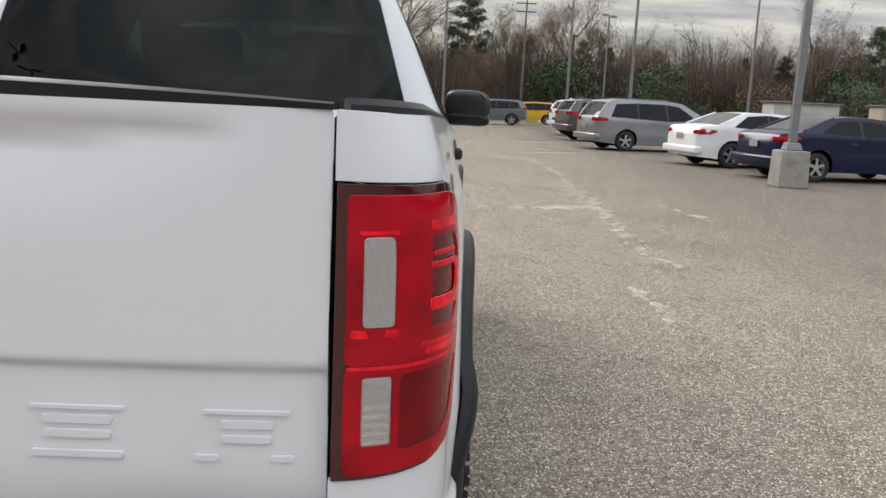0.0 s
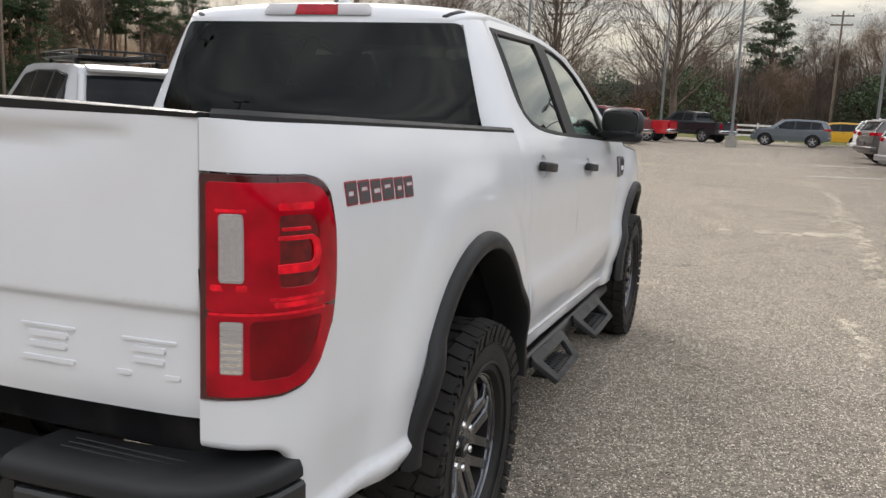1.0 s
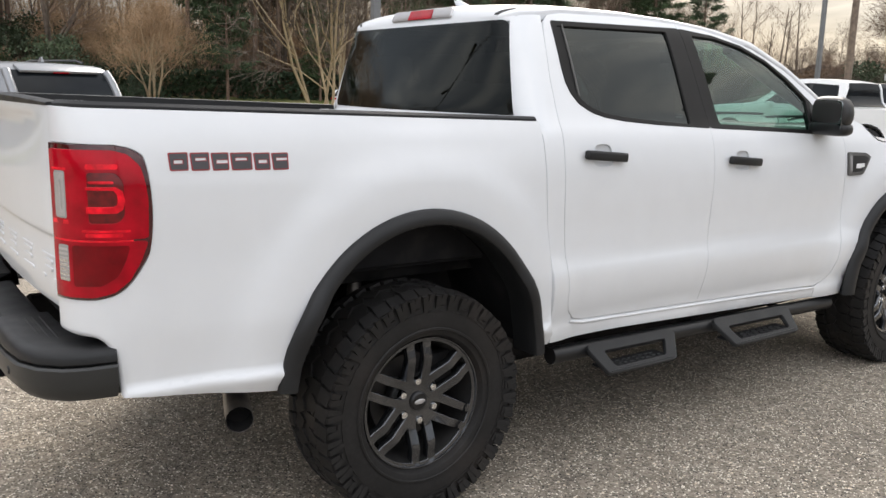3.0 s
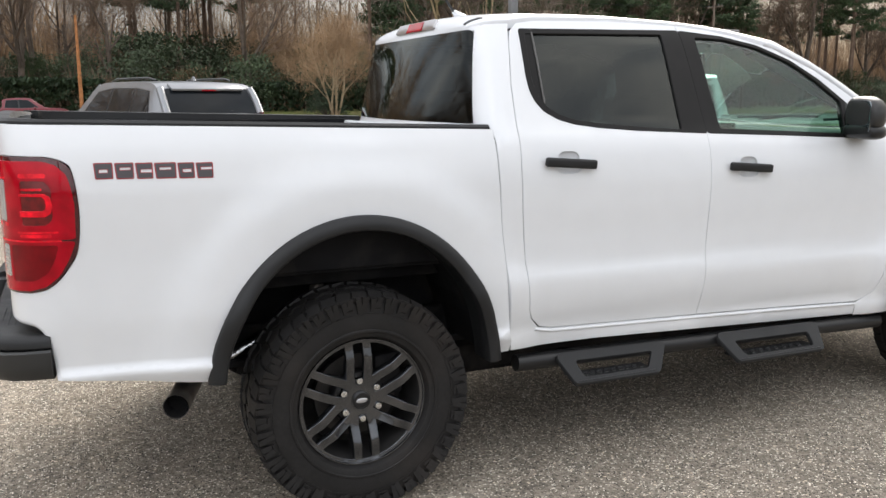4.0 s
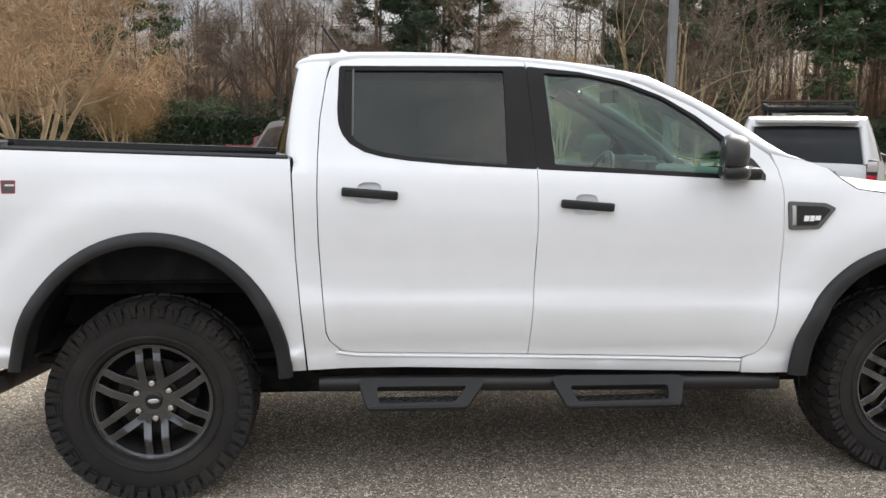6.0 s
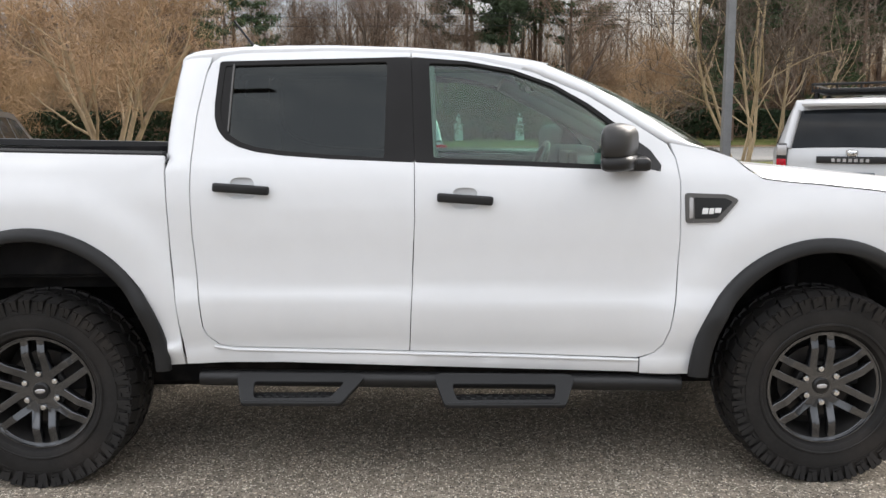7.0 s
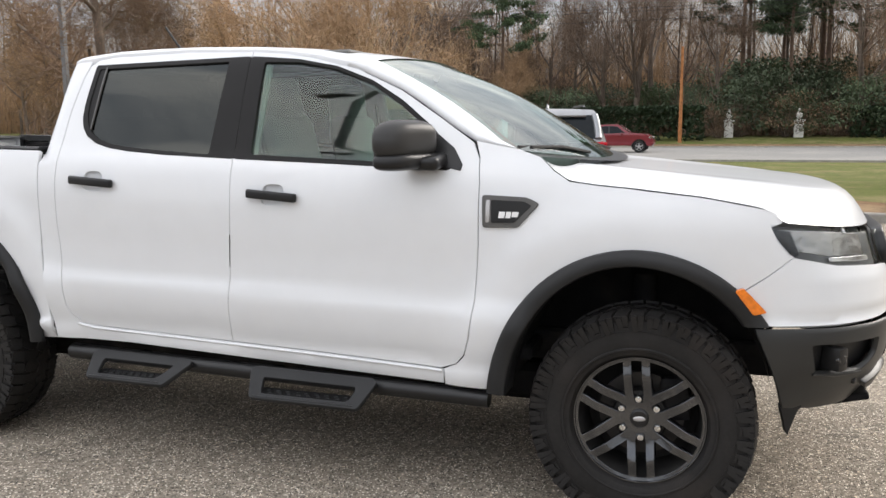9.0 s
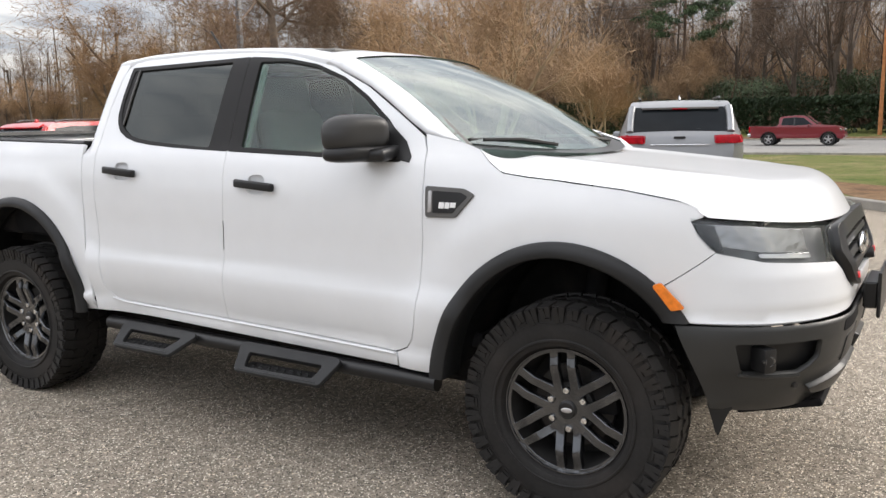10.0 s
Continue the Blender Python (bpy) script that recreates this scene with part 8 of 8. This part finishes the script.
def far_stand(name, n, place, height, seed, label, bark=BARK, twig=TWIG, twigs=230):
    """A deep stand of bare trees too far off to pick apart: trunks, limbs and slivers of twig."""
    r = random.Random(seed)
    wood, fine = Wood(), Wood()
    for _ in range(n):
        x, y, z = place(r)
        h = height * r.uniform(0.75, 1.15)
        lean = Vector((r.uniform(-0.06, 0.06), r.uniform(-0.06, 0.06), 1))
        base = Vector((x, y, z - 0.2))
        wood.limb([base, base + lean * h * 0.45, base + lean * h * 0.9], [h * 0.011, h * 0.008, h * 0.003], 4)
        tips = []
        for _ in range(9):
            k = r.uniform(0.25, 0.88)
            p = base + lean * h * k
            d = Vector((r.uniform(-1, 1), r.uniform(-1, 1), r.uniform(0.4, 1.3))).normalized() * h * r.uniform(0.12, 0.30)
            q = p + d + Vector((0, 0, h * 0.03))
            wood.limb([p, p.lerp(q, 0.6) + Vector((0, 0, -0.1)), q], [0.055, 0.035, 0.012], 3)
            tips += [p.lerp(q, 0.45), p.lerp(q, 0.7), p.lerp(q, 0.9), q]
        twig_haze(fine, tips, r, twigs, 1.5, 0.020, 0.6, 0.55)
    top = tagged(new(name), label, "woods", kind="stuff")
    mesh_object("stems", wood.v, wood.f, bark, top, smooth=False)
    mesh_object("twigs", fine.v, fine.f, twig, top, smooth=False)
    return top


west = lambda x0, x1, y0, y1: (lambda r: (lambda x: (x, r.uniform(y0, y1), ground_z(x)))(r.uniform(x0, x1)))
level = lambda x0, x1, y0, y1: (lambda r: (r.uniform(x0, x1), r.uniform(y0, y1), -0.05))
far_stand("woodland", 210, west(-120, -86, -130, 20), 17.5, 1, "far bare winter woods with grey-brown twigs")
far_stand("woodland", 110, west(-120, -84, -75, -14), 13.0, 2, "far woods with tan-brown twigs", BARK, TANTWIG)
far_stand("woodland", 150, west(-122, -88, 20, 150), 18.0, 3, "far bare trees among the pines")
far_stand("woodland", 230, level(-14, 140, 106, 148), 11.5, 4, "far bare winter woods beyond the car park", BARK, BACKLITTWIG)
far_stand("woodland", 90, level(-110, -14, 118, 160), 10.5, 8, "low far winter woods", BARK, BACKLITTWIG)
far_stand("woodland", 120, level(-100, 150, -150, -112), 15.0, 5, "far bare woods behind the car park")
far_stand("woodland", 60, level(125, 165, -110, 110), 15.0, 6, "far bare woods beside the car park")
# front row across the road, each tree on its own
for k in range(62):
    y = -62 + 2.7 * k + rng.uniform(-1.5, 1.5)
    dark = 26 < y < 105 or 3 < y < 15
    r = rng.random()
    if -14 < y < 3:
        kind = bare[rng.randrange(3)]
    elif dark:
        kind = pines[rng.randrange(3)] if r < 0.72 else bare[2]
    else:
        kind = brown[0] if r > 0.45 else bare[rng.randrange(4)]
    plant(kind, rng.uniform(-84, -73), y, None, rng.uniform(0.85, 1.15), None, rng)
# pines in their places
for x, y, size in ((-77, -17.5, 0.85), (-80, 4.5, 1.0), (-78, 8.5, 0.9), (-83, 11.5, 1.05), (-79, 14.5, 0.95), (-74, 30, 0.9), (-76, 35, 1.0), (-73, 40, 0.9), (-78, 44, 1.1), (-74, 49, 0.95), (-72, 54, 0.9), (-77, 59, 1.0), (-73, 65, 0.95), (-76, 72, 1.0), (-88, 33, 1.1), (-90, 42, 1.1), (-88, 52, 1.1), (-90, 64, 1.1)):
    plant(pines[0] if size < 0.98 else pines[rng.randrange(3)], x, y, None, size, None, rng)
for x, y, size in ((-70.5, 27.5, 0.7), (-71, 37, 0.62), (-70, 46, 0.7), (-70.5, 56, 0.65), (-71, 68, 0.7), (-50, -88, 0.5), (-44, -92, 0.42)):
    plant(pines[1], x, y, None, size, None, rng)
for k in range(26):
    plant(brown[0] if k % 3 else bare[k % 4], rng.uniform(-86, -73), -66 - 3.6 * k + rng.uniform(-1.5, 1.5), None, rng.uniform(0.9, 1.25), None, rng)
for k in range(6):
    plant(myrtles[0], rng.uniform(-74, -70), -60 + 7 * k + rng.uniform(-2, 2), None, rng.uniform(1.1, 1.5), None, rng)
for k in range(78):
    x = rng.uniform(-82, -71)
    plant(shrubs[0] if rng.random() < (0.6 if k < 45 else 0.9) else shrubs[1], x, -64 + 2.3 * k + rng.uniform(-1.2, 1.2), None, rng.uniform(0.7, 1.5), None, rng)
# tall evergreens between the bare trees
for k in range(32):
    y = -16 + 19 * rng.random() if k < 16 else 2 + 26 * rng.random()
    plant(shrubs[0], rng.uniform(-86, -76), y, None, rng.uniform(1.0, 1.5) if k < 16 else rng.uniform(1.2, 2.1), None, rng)
# woods beyond the car park
for k in range(58):
    x = -75 + 3.4 * k + rng.uniform(-1.5, 1.5)
    plant(bare[rng.randrange(4)], x, 101 + rng.uniform(0, 9), None, rng.uniform(0.62, 0.92) * (1.0 if x > -10 else 0.6), 0, rng)
for k in range(16):
    plant(pines[1], 16 + 5.4 * k + rng.uniform(-2, 2), 110 + rng.uniform(-2, 4), None, rng.uniform(0.42, 0.54), 0, rng)
for k in range(70):
    x = -70 + 2.8 * k + rng.uniform(-1, 1)
    plant(shrubs[1] if rng.random() < 0.75 else shrubs[0], x, 97 + rng.uniform(-4, 6), None, rng.uniform(1.0, 2.2), 0, rng)

# clipped hedge along the far side of the road
def hedge(name, x0, x1, y0, y1, h, n, label):
    r = random.Random(77)
    pts = [Vector((r.uniform(x0, x1), r.uniform(y0, y1), ground_z((x0 + x1) / 2) + h * (1 - r.random() ** 2.2))) for _ in range(n)]
    v, f = leaf_cloud(pts, r, n * 5, 0.10, 0.26, 0.8)
    return tagged(mesh_object(name, v, f, HEDGELEAF, smooth=False), label, "hedge", kind="stuff")


hedge("hedge", -70.5, -68.3, -60, 1.5, 2.7, 6500, "long dark green clipped hedge behind the road")
hedge("hedge", -73.5, -71.5, 13, 70, 2.4, 5200, "dark evergreen hedge under the trees")


def brush(name, n, place, height, mat, label, width=0.05):
    """Far thickets: thousands of thin upright stems and twigs."""
    r = random.Random(31)
    v, f = [], []
    for _ in range(n):
        x, y, z0 = place(r)
        h = height * r.uniform(0.35, 1.0) * (0.85 + 0.75 * noise.noise(Vector((x * 0.09, y * 0.09, 3.0))))
        d = Vector((r.uniform(-0.35, 0.35), r.uniform(-0.35, 0.35), 1)) * h
        s = Vector((r.uniform(-1, 1), r.uniform(-1, 1), 0)).normalized() * width * r.uniform(0.6, 2.2)
        i = len(v)
        b = Vector((x, y, z0))
        v += [b - s, b + s, b + d]
        f.append((i, i + 1, i + 2))
    return tagged(mesh_object(name, v, f, mat, smooth=False), label, "undergrowth", kind="stuff")


brush("undergrowth", 36000, lambda r: (lambda x: (x, r.uniform(-75, 130), ground_z(x)))(-75 - 42 * r.random()), 7.0, TWIG, "brown winter undergrowth between the trees across the road")
brush("undergrowth", 130000, lambda r: (lambda x: (x, 97 + 45 * r.random(), -0.05 if x > -12 else -4.5))(r.uniform(-80, 140)), 10.5, BACKLITTWIG, "brown winter undergrowth at the edge of the car park", 0.045)
brush("undergrowth", 36000, lambda r: (lambda x: (x, r.uniform(-130, 135), ground_z(x)))(-88 - 30 * r.random()), 17.0, TANTWIG, "tall pale brown saplings deep in the woods", 0.03)
brush("undergrowth", 9000, lambda r: (r.uniform(-90, 140), -120 - 20 * r.random(), -0.05), 7.0, TWIG, "brown winter thicket behind the car park")

# low wooded ridge that closes the view
RIDGE = material("far_woodland", (0.075, 0.060, 0.050), 1.0, vary=0.4, scale=0.12, fine=0.3, fine_scale=0.9)
def ridge(name, pts, h, label):
    v, f = [], []
    r = random.Random(5)
    n = 0
    for (x0, y0, z0), (x1, y1, z1) in zip(pts, pts[1:]):
        k = int(math.hypot(x1 - x0, y1 - y0) / 0.9)
        for i in range(k):
            t = i / k
            x, y, z = x0 + (x1 - x0) * t, y0 + (y1 - y0) * t, z0 + (z1 - z0) * t
            v += [(x, y, z - 1), (x + r.uniform(-1, 1), y + r.uniform(-1, 1), z + h * r.uniform(0.45, 0.7)), (x + r.uniform(-0.3, 0.3), y, z + h * (0.72 + 0.16 * noise.noise(Vector((x * 0.05, y * 0.05, 0))) + 0.14 * noise.noise(Vector((x * 0.22, y * 0.22, 4)))) * r.uniform(0.94, 1.05))]
            n += 1
    for i in range(n - 1):
        for j in range(2):
            f.append((i * 3 + j, i * 3 + j + 1, i * 3 + j + 4, i * 3 + j + 3))
    return tagged(mesh_object(name, v, f, RIDGE, smooth=False), label, "woodland", kind="structure")


ridge("backdrop_west", [(-124, -160, 1.4), (-120, 0, 1.4), (-124, 160, 1.4), (-90, 170, 1)], 8.5, "dim brown woodland far behind the road")
ridge("backdrop_north", [(-140, 156, 0), (0, 150, 0), (160, 150, 0), (190, 90, 0)], 10.0, "dim brown woodland far beyond the car park")
ridge("backdrop_south", [(190, 90, 0), (170, -60, 0), (60, -150, 0), (-80, -150, 1), (-124, -160, 1.4)], 8.0, "dim brown woodland far behind the car park")
